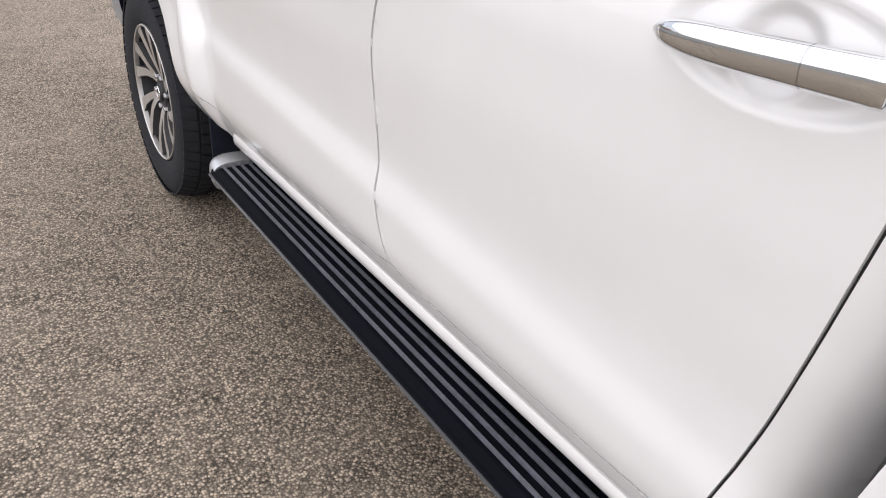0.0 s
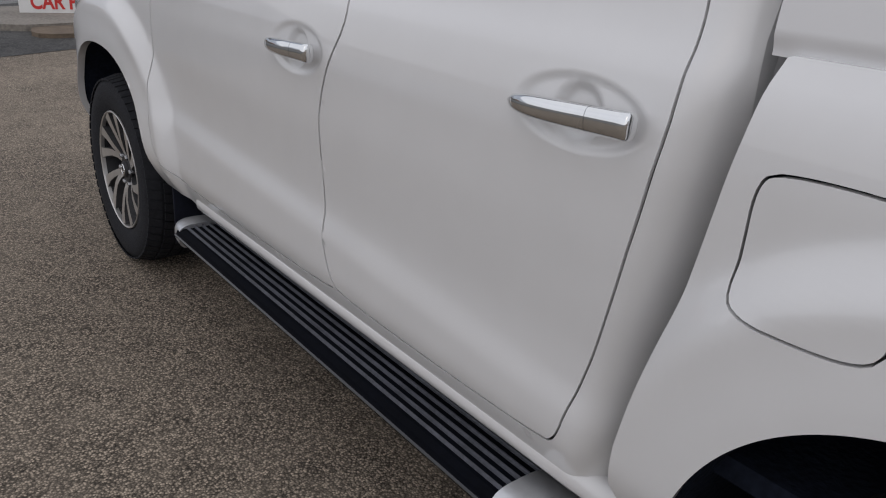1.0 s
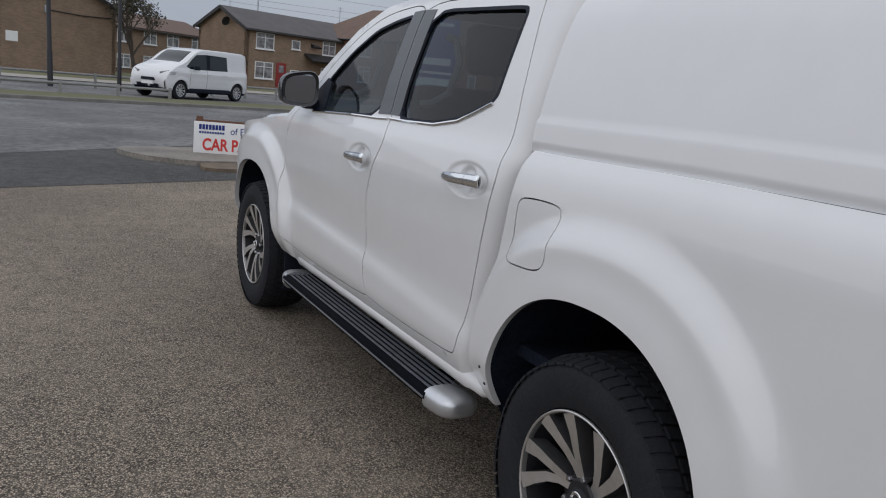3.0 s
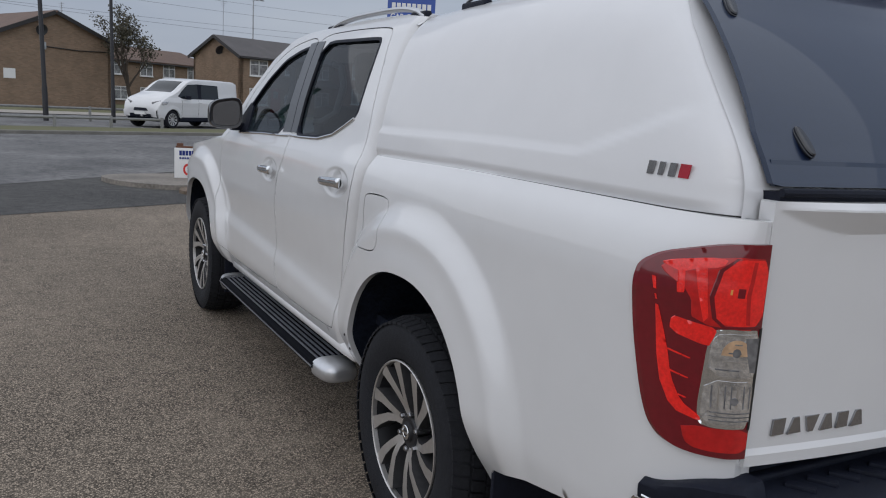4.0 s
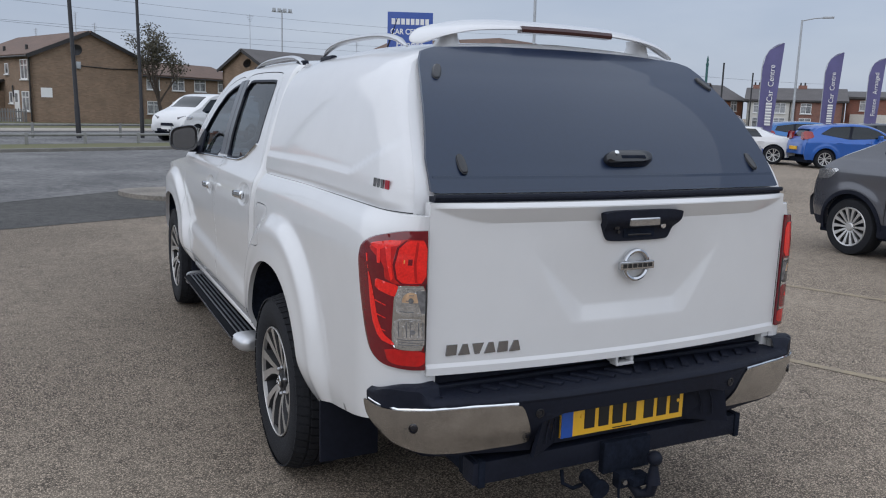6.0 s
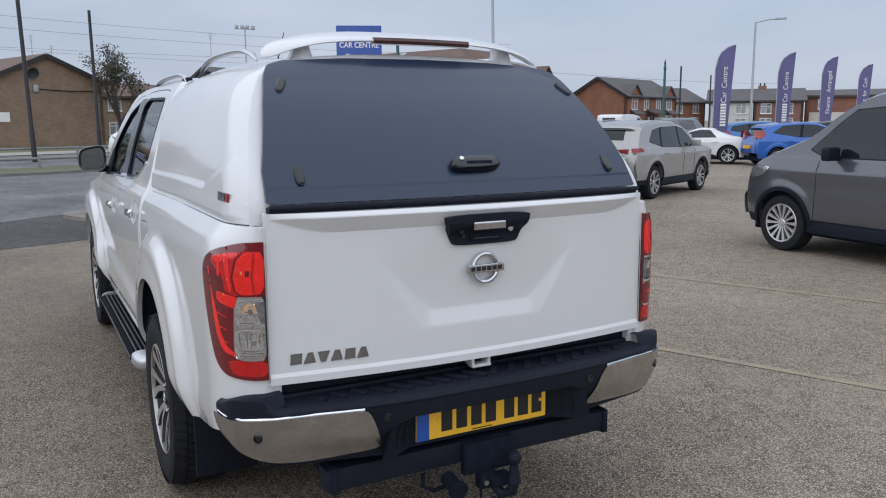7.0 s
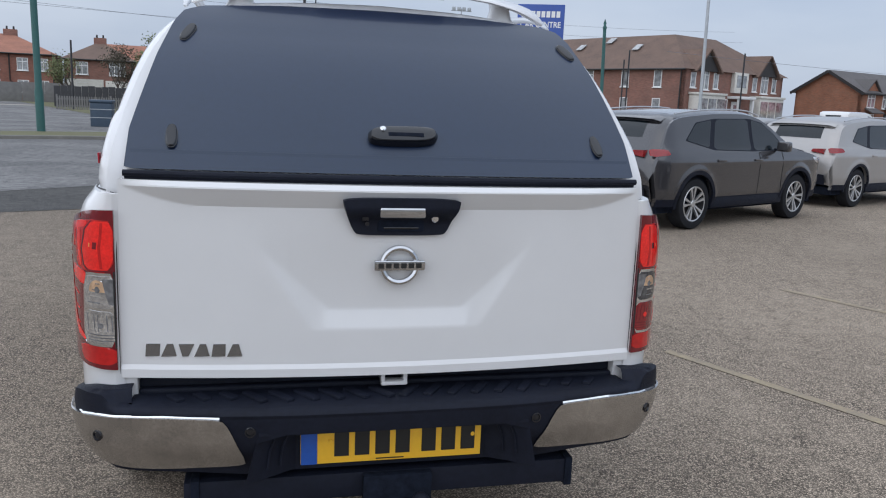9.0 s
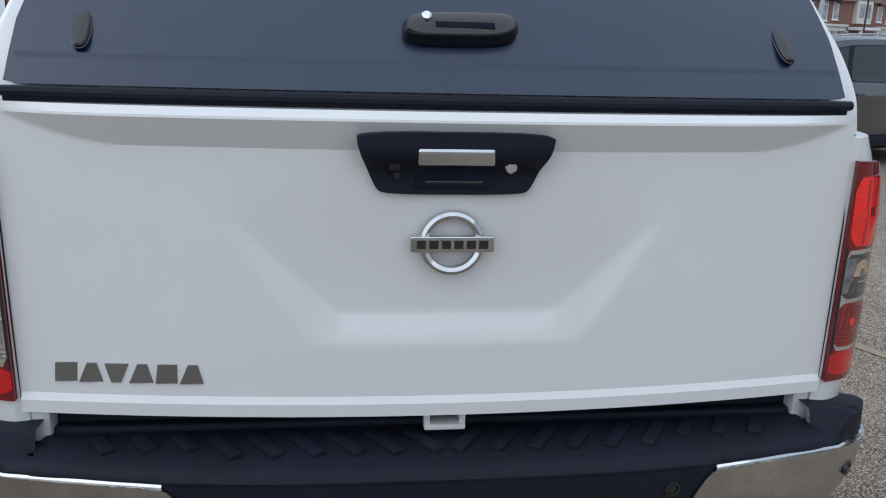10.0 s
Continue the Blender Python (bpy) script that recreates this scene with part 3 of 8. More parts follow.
def ends(y):
    e = np.clip((0.25 - y) / 0.25, 0, 1)
    g = np.clip((y - 4.55) / 0.66, 0, 1)
    return -0.126 * (1 - np.sqrt(1 - np.minimum(e, 0.9995) ** 2)) - 0.34 * (1 - np.sqrt(1 - np.minimum(g, 0.999) ** 2.2))


def crease(y, z):
    """The rising fold low in the doors."""
    line = 0.60 + 0.055 * (y - 1.9)
    return 0.006 * smooth(line + 0.075, line - 0.005, z) - 0.007 * smooth(line + 0.26, line + 0.07, z) * smooth(line - 0.01, line + 0.07, z)


def cab_half(y, z):
    return SIDE(z) + flare(y, z, (ARCH_F,)) + ends(y) + dimple(y, z) + crease(y, z) * smooth(4.0, 3.6, y) * smooth(0.46, 0.55, z)


def shoulder(z):
    """The tail corners turn in less at the top, under the canopy's foot."""
    return np.clip((BED(z) - 0.738) / 0.126, 0.4, 1.0)


def bed_half(y, z):
    return BED(z) + flare(y, z) + ends(y) * shoulder(z)


def left(half, off=0.0):
    return lambda y, z: (-(half(y, z) + off), y, z)


def corner_half(y, z):
    e = np.clip((1.748 + 0.15 * np.clip(1.243 - z, 0, 0.8) - y) / 0.087, 0, 1)
    return cab_half(y, z) - 0.125 * (1 - np.sqrt(1 - np.minimum(e, 0.995) ** 2))


def both(name, g, mat, parent, label=""):
    return part(name, g, mat, parent, label), part(name, flip(g), mat, parent, label)


not_rear, not_front = (lambda y, z: arch(y, z, ARCH_R)), (lambda y, z: arch(y, z, ARCH_F))

FRONT_DOOR = [(2.615, 0.510), (3.62, 0.500), (3.745, 0.54), (3.815, 0.60), (3.845, 0.72), (3.855, 1.02), (3.84, 1.16), (3.74, 1.245), (3.56, 1.42), (3.36, 1.575), (3.16, 1.675), (2.98, 1.715), (2.72, 1.735), (2.70, 1.60), (2.668, 1.262),
              (2.61, 1.18), (2.675, 1.07), (2.715, 0.96), (2.715, 0.84), (2.709, 0.73), (2.694, 0.63), (2.660, 0.555)]
REAR_DOOR = [(1.91, 0.520), (2.615, 0.510), (2.660, 0.555), (2.694, 0.63), (2.709, 0.73), (2.715, 0.84), (2.715, 0.96), (2.675, 1.07), (2.61, 1.18), (2.668, 1.262), (2.70, 1.60), (2.72, 1.735), (2.30, 1.742), (1.93, 1.732), (1.875, 1.715), (1.862, 1.67),
             (1.785, 1.42), (1.745, 1.20), (1.760, 1.05), (1.808, 0.80), (1.855, 0.62), (1.872, 0.545)]
FRONT_GLASS = [(2.775, 1.262), (3.55, 1.235), (3.58, 1.27), (3.48, 1.385), (3.30, 1.525), (3.12, 1.62), (2.95, 1.66), (2.80, 1.682)]
REAR_GLASS = [(2.60, 1.268), (2.28, 1.278), (2.12, 1.305), (1.945, 1.375), (1.925, 1.40), (1.945, 1.66), (1.965, 1.685), (2.62, 1.695)]
FRONT_WINDOW, REAR_WINDOW = inside(rounded(FRONT_GLASS, 2, 0.12)), inside(rounded(REAR_GLASS, 2, 0.12))
IN = (0.028, 0, 0)
D = 0.0115

for side in (1, -1):
    put = (lambda g: g) if side == 1 else flip
    near = side == 1
    # doors
    door = part("front_door", put(patch(left(cab_half), finer(2.58, 3.88, D, (2.66, 3.00)), finer(0.44, 1.76, D, (1.00, 1.20)), [inside(rounded(FRONT_DOOR, 2), 0.0034), outside(FRONT_WINDOW)], IN)), PAINT, truck)
    rdoor = part("rear_door", put(patch(left(cab_half), finer(1.735, 2.74, D, (1.745, 2.10)), finer(0.44, 1.76, D, (1.00, 1.20)), [inside(rounded(REAR_DOOR, 2), 0.0034), outside(REAR_WINDOW)], IN)), PAINT, truck)
    for d, gl, poly, ys in ((door, FRONT_WINDOW, FRONT_GLASS, (2.7, 3.7)), (rdoor, REAR_WINDOW, REAR_GLASS, (1.86, 2.72))):
        pane = part("window_pane", put(patch(left(cab_half, -0.012), steps(*ys, 0.03), steps(1.2, 1.74, 0.03), [lambda y, z, gl=gl: gl(y, z) + 0.006])), GLASS, d, "clear door glass")
        pane.visible_shadow = False
        # rubber and black frame round the pane
        part("window_frame", put(patch(left(cab_half, 0.0015), steps(*ys, 0.011), steps(1.2, 1.74, 0.011), [lambda y, z, gl=gl: gl(y, z) + 0.010, lambda y, z, gl=gl: 0.003 - gl(y, z)], (0.02, 0, 0))), BLACK, d, "black window surround")
    part("pillar_trim", put(patch(left(cab_half, 0.003), steps(2.60, 2.83, 0.012), steps(1.25, 1.73, 0.02), [inside([(2.672, 1.275), (2.79, 1.27), (2.815, 1.70), (2.725, 1.706)])], (0.01, 0, 0))), PILLAR, door, "satin dark grey pillar cover")
    part("pillar_trim", put(patch(left(cab_half, 0.003), steps(2.55, 2.75, 0.012), steps(1.25, 1.73, 0.02), [inside([(2.585, 1.275), (2.664, 1.275), (2.717, 1.706), (2.62, 1.704)])], (0.01, 0, 0))), PILLAR, rdoor, "satin dark grey pillar cover")
    for d, pts in ((door, [(2.675, 1.258), (2.78, 1.253), (3.1, 1.245), (3.54, 1.226)]), (rdoor, [(2.66, 1.260), (2.5, 1.261), (2.28, 1.268), (2.12, 1.294), (2.02, 1.332), (1.935, 1.368)])):
        part("sill_strip", put(tube([(-float(cab_half(np.array(y), np.array(z))) - 0.004, y, z) for y, z in pts], 0.0055, 6)), CHROME, d, "thin chrome window strip")
    # handles: a tapering grip with a seam before its lock cover
    for d, y0, y1, z, up in ((door, 2.955, 2.700, 1.072, 0.010), (rdoor, 2.06, 1.775, 1.106, 0.016)):
        rings, n = [], 16
        for k in range(19):
            t = k / 18
            y = y0 + (y1 - y0) * t * 0.94
            full = math.sqrt(max(0.0, 1 - (1 - min(1.0, t / 0.30)) ** 2.2))
            hh, dd = 0.004 + (0.0135 + 0.004 * t) * full, 0.004 + 0.011 * full
            x = -(float(cab_half(np.array(y0), np.array(z))) + 0.010 + 0.019 * math.sin(math.pi * min(0.60, t * 0.9 + 0.04)) ** 0.8)
            rings.append([(x - dd * math.copysign(abs(math.cos(a)) ** 0.8, math.cos(a)), y, z + 0.006 + up * t * 0.9 + hh * math.copysign(abs(math.sin(a)) ** 0.8, math.sin(a))) for a in np.linspace(0, 2 * math.pi, n, endpoint=False)])
        mid_ = sum((Vector(p) for p in rings[-1]), Vector()) / n
        for k, dy in ((0.93, -0.0025), (0.78, -0.0045), (0.4, -0.0055)):
            rings.append([tuple(mid_ + (Vector(p) - mid_) * k + Vector((0, dy, 0))) for p in rings[18]])
        part("door_handle", put(loft(rings)), CHROME, d, "chrome door handle")
        cut = [[sum((Vector(p) for p in rings[k]), Vector()) / n + (Vector(p) - sum((Vector(q) for q in rings[k]), Vector()) / n) * 1.012 + Vector((0, dy, 0)) for p in rings[k]] for k, dy in ((13, -0.0007), (13, 0.0007))]
        part("handle_seam", put(loft(cut, caps=False)), EMBLEM, d, "seam of the lock cover")
    # rubber seals in the gaps round the doors
    for d, poly in ((door, FRONT_DOOR), (rdoor, REAR_DOOR)):
        loop = rounded(poly, 2)
        part("door_seal", put(tube([(-float(cab_half(np.array(y), np.array(z))) + 0.0105, y, z) for y, z in list(loop) + [loop[0]]], 0.0055, 6)), INK, d, "black rubber door seal")
    # the cab's frame: pillars, roof edge and sill round the doors
    CAB = [(1.785, 0.42), (3.62, 0.42), (3.70, 0.45), (3.862, 0.62), (3.862, 1.10), (3.90, 1.19), (3.62, 1.44), (3.36, 1.63), (3.13, 1.735), (2.95, 1.765), (2.3, 1.785), (1.85, 1.775), (1.673, 1.757), (1.665, 1.243)]
    part("cab_frame", put(patch(left(corner_half), np.concatenate([steps(1.655, 1.90, 0.007), steps(1.915, 3.96, 0.018)]), steps(0.40, 1.80, 0.016),
                                [inside(CAB), outside(inside(rounded(FRONT_DOOR, 2)), 0.0014), outside(inside(rounded(REAR_DOOR, 2)), 0.0014)], IN)), PAINT, truck)
    FENDER = [(3.852, 1.185), (4.2, 1.145), (4.7, 1.085), (4.98, 1.02), (5.15, 0.90), (5.20, 0.62), (5.0, 0.47), (3.66, 0.44), (3.66, 0.50), (3.76, 0.515), (3.8235, 0.60), (3.8535, 0.72), (3.8635, 1.02)]
    part("front_fender", put(patch(left(cab_half), steps(3.60, 5.20, 0.018), steps(0.42, 1.20, 0.018), [inside(FENDER), not_front], IN)), PAINT, truck)
    BEDSIDE = [(1.624, 1.2480), (1.626, 1.225), (1.632, 1.16), (1.658, 1.0), (1.692, 0.80), (1.722, 0.64), (1.728, 0.56), (1.672, 0.455), (1.62, 0.44), (1.62, 0.40), (0.73, 0.40), (0.68, 0.465), (0.60, 0.487), (0.30, 0.55), (0.12, 0.595), (0.0, 0.64), (0.0, 1.2480), (1.0, 1.2480)]
    FLAP = [(1.60, 1.095), (1.575, 1.118), (1.41, 1.120), (1.386, 1.10), (1.384, 1.045), (1.384, 1.0), (1.382, 0.966), (1.400, 0.940), (1.46, 0.929), (1.582, 0.929), (1.603, 0.95), (1.600, 1.0)]
    yy = np.concatenate([0.25 * (1 - np.sin(np.linspace(math.pi / 2, 0.1, 22))), steps(0.245, 1.745, 0.016)])
    keep = [inside(BEDSIDE), not_rear]
    if near:
        keep.append(outside(inside(rounded(FLAP, 2)), 0.0025))
        part("fuel_flap", patch(left(bed_half), steps(1.345, 1.63, 0.012), steps(0.90, 1.14, 0.012), [inside(rounded(FLAP, 2), 0.002)], (0.012, 0, 0)), PAINT, truck, "white fuel filler flap")
    part("bed_side", put(patch(left(bed_half), yy, np.append(steps(0.40, 1.232, 0.016), 1.2465), keep, (0.022, 0.004, 0))), PAINT, truck)
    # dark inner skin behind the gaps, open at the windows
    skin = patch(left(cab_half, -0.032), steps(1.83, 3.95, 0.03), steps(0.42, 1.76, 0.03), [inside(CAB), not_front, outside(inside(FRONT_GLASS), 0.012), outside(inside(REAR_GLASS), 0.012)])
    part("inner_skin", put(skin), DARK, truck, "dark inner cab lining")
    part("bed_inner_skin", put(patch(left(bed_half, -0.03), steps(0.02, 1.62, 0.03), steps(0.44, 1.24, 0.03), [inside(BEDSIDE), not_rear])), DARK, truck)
    # wheel housings
    for a, lab in ((ARCH_R, "rear"), (ARCH_F, "front")):
        cy, cz, w, h = a
        hood_v = []
        rim_pts = [(cy + (w + 0.015) * math.copysign(abs(math.cos(t)) ** 0.87, math.cos(t)), cz - 0.05 + (h + 0.065) * abs(math.sin(t)) ** 0.87) for t in np.linspace(0, math.pi, 25)]
        body_half = bed_half if a is ARCH_R else cab_half
        hood_v.append([(-(float(body_half(np.array(y), np.array(z))) - 0.014), y, z) for y, z in rim_pts])
        hood_v.append([(-0.40, y, z) for y, z in rim_pts])
        g = loft(hood_v, closed=False, caps=False)
        g.add(hood_v[1], [tuple(range(25))])
        part("wheel_housing", put(g), DARK, truck, "black wheel arch liner")
    part("door_sill", put(tube([(-0.800, 1.70, 0.462), (-0.816, 1.73, 0.462), (-0.818, 2.6, 0.458), (-0.818, 3.58, 0.452), (-0.806, 3.65, 0.455)], [0.020, 0.031, 0.031, 0.031, 0.020], 16)), PAINT, truck, "rounded white sill under the doors")
    # black flare edge pins at the lip before the rear wheel
    for y, z in ((1.650, 0.575), (1.645, 0.520)):
        xb = float(bed_half(np.array(y), np.array(z)))
        part("lip_clip", put(box(-xb - 0.003, -xb + 0.01, y - 0.004, y + 0.004, z - 0.004, z + 0.004, 0.001)), INK, truck)
    part("mud_flap", put(box(-0.84, -0.60, 0.685, 0.70, 0.20, 0.60, 0.004)), BLACK, truck, "black rubber mud flap")
    part("mud_flap", put(box(-0.835, -0.58, 3.850, 3.864, 0.22, 0.60, 0.004)), BLACK, truck, "black rubber mud flap")

# roof, windscreen and bonnet
def strip(profile, half, r, n_across=12, lift=0.02, inset=0.0):
    """A skin laid across the car along a side profile of (y, z), its edges rounded down."""
    P = [Vector((0, y, z)) for y, z in profile]
    rings = []
    for i, p in enumerate(P):
        d = (P[min(i + 1, len(P) - 1)] - P[max(i - 1, 0)]).normalized()
        nrm = Vector((0, -d.z, d.y)) if d.y >= 0 else Vector((0, d.z, -d.y))
        h = float(half(np.array(p.y), np.array(p.z))) - inset
        ring = []
        for t in np.linspace(-1, 1, n_across * 2 + 1):
            x = t * h
            e = max(0.0, (abs(x) - (h - r)) / r)
            drop = r * (1 - math.sqrt(max(0, 1 - e * e)))
            q = p + nrm * (lift * (1 - t * t) - drop)
            ring.append((x, q.y, q.z))
        rings.append(ring)
    return loft(rings, closed=False, caps=False)


ROOF = [(1.672, 1.752), (1.80, 1.775), (2.1, 1.788), (2.5, 1.790), (2.85, 1.778), (3.06, 1.752)]
part("roof", strip(ROOF, lambda y, z: SIDE(z - 0.012) + 0.005, 0.03, lift=0.035), PAINT, truck)
part("cab_back", patch(lambda x, z: (x, 1.672 + 0 * x, z), steps(-0.78, 0.78, 0.06), steps(0.5, 1.77, 0.04), [inside([(-0.78, 0.5), (0.78, 0.5), (0.79, 1.25), (0.66, 1.70), (0.6, 1.765), (-0.6, 1.765), (-0.66, 1.70), (-0.79, 1.25)]),
                                                                                                              ]), PAINT, truck)
screen = part("windscreen", strip([(3.10, 1.735), (3.34, 1.605), (3.60, 1.425), (3.90, 1.175)], lambda y, z: SIDE(z) - 0.03, 0.02, lift=0.05), GLASS, truck, "clear laminated windscreen")
screen.visible_shadow = False
part("bonnet", strip([(3.86, 1.18), (4.1, 1.175), (4.5, 1.135), (4.85, 1.075), (5.03, 1.01), (5.10, 0.95)], lambda y, z: cab_half(y, np.minimum(z, 1.1)) - 0.02, 0.06, lift=0.05), PAINT, truck)
part("grille", strip([(5.08, 0.98), (5.17, 0.88), (5.19, 0.72), (5.17, 0.60)], lambda y, z: 0.50 + 0 * y, 0.03, lift=0.03), BLACK_GLOSS, truck, "gloss black grille with chrome surround")
part("front_bumper", strip([(5.10, 0.70), (5.22, 0.66), (5.25, 0.55), (5.20, 0.42), (5.0, 0.38)], lambda y, z: 0.60 + 0 * y, 0.12, lift=0.05), PAINT, truck)
for s in (-1, 1):
    part("headlight", box(min(s * 0.52, s * 0.80), max(s * 0.52, s * 0.80), 4.90, 5.10, 0.84, 0.99, 0.04, 3), CLEAR, truck, "clear headlight")
part("chassis", box(-0.50, 0.50, 0.15, 4.9, 0.33, 0.46, 0.02).join(box(-0.62, 0.62, 1.09, 1.23, 0.31, 0.45, 0.05)).join(box(-0.60, 0.60, 4.25, 4.40, 0.31, 0.43, 0.04)), DARK, truck, "black underbody and axles")
part("cab_floor", box(-0.78, 0.78, 1.70, 3.95, 0.44, 0.50), LINER, truck)
part("bed_front", box(-0.80, 0.80, 1.600, 1.615, 0.64, 1.243), PAINT, truck)
part("bed_floor", box(-0.80, 0.80, 0.04, 1.62, 0.62, 0.66), DARK, truck)

# cab inside
for x in (-0.37, 0.37):
    seat = part("front_seat", box(x - 0.25, x + 0.25, 2.75, 3.25, 0.62, 0.86, 0.06, 3).join(moved(box(-0.25, 0.25, -0.06, 0.06, 0, 0.58, 0.055, 3), pose(x, 2.74, 0.84, -14))), FABRIC, truck, "dark fabric front seat")
    part("headrest", moved(box(-0.14, 0.14, -0.05, 0.05, 0, 0.20, 0.04, 3), pose(x, 2.58, 1.47, -10)), FABRIC, seat)
    for y, z in ((1.86, 1.30),):
        part("rear_headrest", box(x - 0.14, x + 0.14, y - 0.05, y + 0.05, z, z + 0.26, 0.045, 3), FABRIC, truck, "dark fabric rear headrest")
part("rear_bench", box(-0.66, 0.66, 1.95, 2.42, 0.60, 0.86, 0.06, 3).join(moved(box(-0.68, 0.68, -0.07, 0.07, 0, 0.48, 0.05, 3), pose(0, 1.93, 0.84, -12))), FABRIC, truck, "dark fabric rear bench")
part("dashboard", box(-0.74, 0.74, 3.50, 3.92, 0.80, 1.20, 0.08, 3), LINER, truck, "dark grey dashboard")
part("steering_wheel", moved(lathe([(0.016 * math.cos(a), 0.185 + 0.016 * math.sin(a)) for a in np.linspace(0, 2 * math.pi, 9)], 28, "y").join(box(-0.17, 0.17, -0.01, 0.03, -0.03, 0.03, 0.01)), pose(0.37, 3.33, 1.13, -24)), BLACK, truck)
for s in (-1, 1):
    part("door_card", box(min(s * 0.755, s * 0.80), max(s * 0.755, s * 0.80), 1.90, 3.70, 0.55, 1.235, 0.012), LINER, truck, "dark inner door panel")
    for y in (2.50, 3.24):
        part("grab_handle", tube([(s * 0.655, y + 0.03, 1.60), (s * 0.625, y + 0.005, 1.585), (s * 0.63, y - 0.045, 1.50), (s * 0.66, y - 0.035, 1.38), (s * 0.70, y + 0.03, 1.335), (s * 0.73, y + 0.06, 1.33)], 0.0165, 8), TRIM_GREY, truck, "grey pillar grab handle")
part("headlining", strip([(1.70, 1.70), (2.1, 1.735), (2.85, 1.73), (3.05, 1.70)], lambda y, z: 0.62 + 0 * y, 0.03, lift=0.02), TRIM_GREY, truck, "grey headlining")

# mirrors
for side in (1, -1):
    put = (lambda g: g) if side == 1 else flip

    def oval(k, y, dx=0.0):
        """A soft-cornered outline, lower at its outer end, turned a little inward."""
        out = []
        for a in np.linspace(0, 2 * math.pi, 36, endpoint=False):
            c, v = math.copysign(abs(math.cos(a)) ** 0.55, math.cos(a)), math.copysign(abs(math.sin(a)) ** 0.6, math.sin(a))
            out.append((-0.912 + dx + 0.086 * k * c, y - 0.033 * c * k, 1.328 + 0.084 * k * v * (1 + 0.10 * c) + 0.008 * c))
        return out
    mir = part("door_mirror", put(loft([oval(k, y) for y, k in ((3.520, 0.90), (3.517, 0.965), (3.528, 1.0), (3.57, 0.985), (3.61, 0.88), (3.64, 0.66), (3.652, 0.32))])), BLACK_GLOSS, truck, "black door mirror housing")
    part("mirror_bezel", put(loft([oval(0.90, 3.519), oval(0.84, 3.533)], caps=False)), BLACK, mir)
    part("mirror_glass", put(Geo().add(oval(0.80, 3.5155), [tuple(range(36))])), MIRROR, mir, "silvered mirror glass")
    part("mirror_arm", put(box(-0.88, -0.775, 3.53, 3.60, 1.235, 1.280, 0.014, 3)), BLACK, mir)
    part("mirror_base", put(patch(left(cab_half, 0.004), steps(3.3, 3.72, 0.02), steps(1.2, 1.5, 0.02), [inside([(3.42, 1.245), (3.70, 1.23), (3.66, 1.29), (3.50, 1.395), (3.44, 1.37)])], (0.01, 0, 0))), BLACK, mir)

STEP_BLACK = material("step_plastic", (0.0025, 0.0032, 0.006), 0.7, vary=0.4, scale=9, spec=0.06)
# pale grey puts the highlights along the step ridges into the rib colour
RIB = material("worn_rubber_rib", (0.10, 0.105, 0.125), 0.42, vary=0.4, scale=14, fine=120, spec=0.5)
# running boards
for side in (1, -1):
    put = (lambda g: g) if side == 1 else flip
    section = [(-0.765, 0.346), (-0.765, 0.372), (-0.878, 0.372), (-0.898, 0.374), (-0.914, 0.366), (-0.920, 0.351), (-0.914, 0.334), (-0.90, 0.322), (-0.80, 0.326)]
    board = part("running_board", put(loft([[(x, y, z) for x, z in section] for y in (1.96, 2.5, 3.0, 3.60)])), STEP_BLACK, truck, "black ribbed running board", 20)
    for k in range(5):
        x = -0.782 - 0.0255 * k
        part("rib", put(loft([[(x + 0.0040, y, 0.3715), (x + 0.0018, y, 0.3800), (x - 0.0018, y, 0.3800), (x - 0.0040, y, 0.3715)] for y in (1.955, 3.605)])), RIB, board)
    part("edge_strip", put(tube([(-0.919, 1.96, 0.351), (-0.919, 3.60, 0.351)], 0.006, 6)), BLACK_GLOSS, board)
    for y0, y1 in ((1.97, 1.835), (3.58, 3.69)):
        rings = []
        for t in 1 - (1 - np.linspace(0, 1, 12)) ** 1.8:
            k = math.sqrt(max(0.002, 1 - t ** 4.5))
            cx, w = -0.838 + 0.012 * t, 0.080 * (0.30 + 0.70 * k)
            rings.append([(cx + w * math.copysign(abs(math.cos(a)) ** 0.6, math.cos(a)), y0 + (y1 - y0) * t, 0.343 + 0.044 * (0.36 + 0.64 * k) * math.copysign(abs(math.sin(a)) ** 0.7, math.sin(a))) for a in np.linspace(0, 2 * math.pi, 24, endpoint=False)])
        part("end_cap", put(loft(rings)), SILVER, board, "satin silver step end")
    for y in (2.15, 2.8, 3.4):
        part("bracket", put(box(-0.80, -0.55, y - 0.03, y + 0.03, 0.33, 0.36, 0.005)), DARK, board)

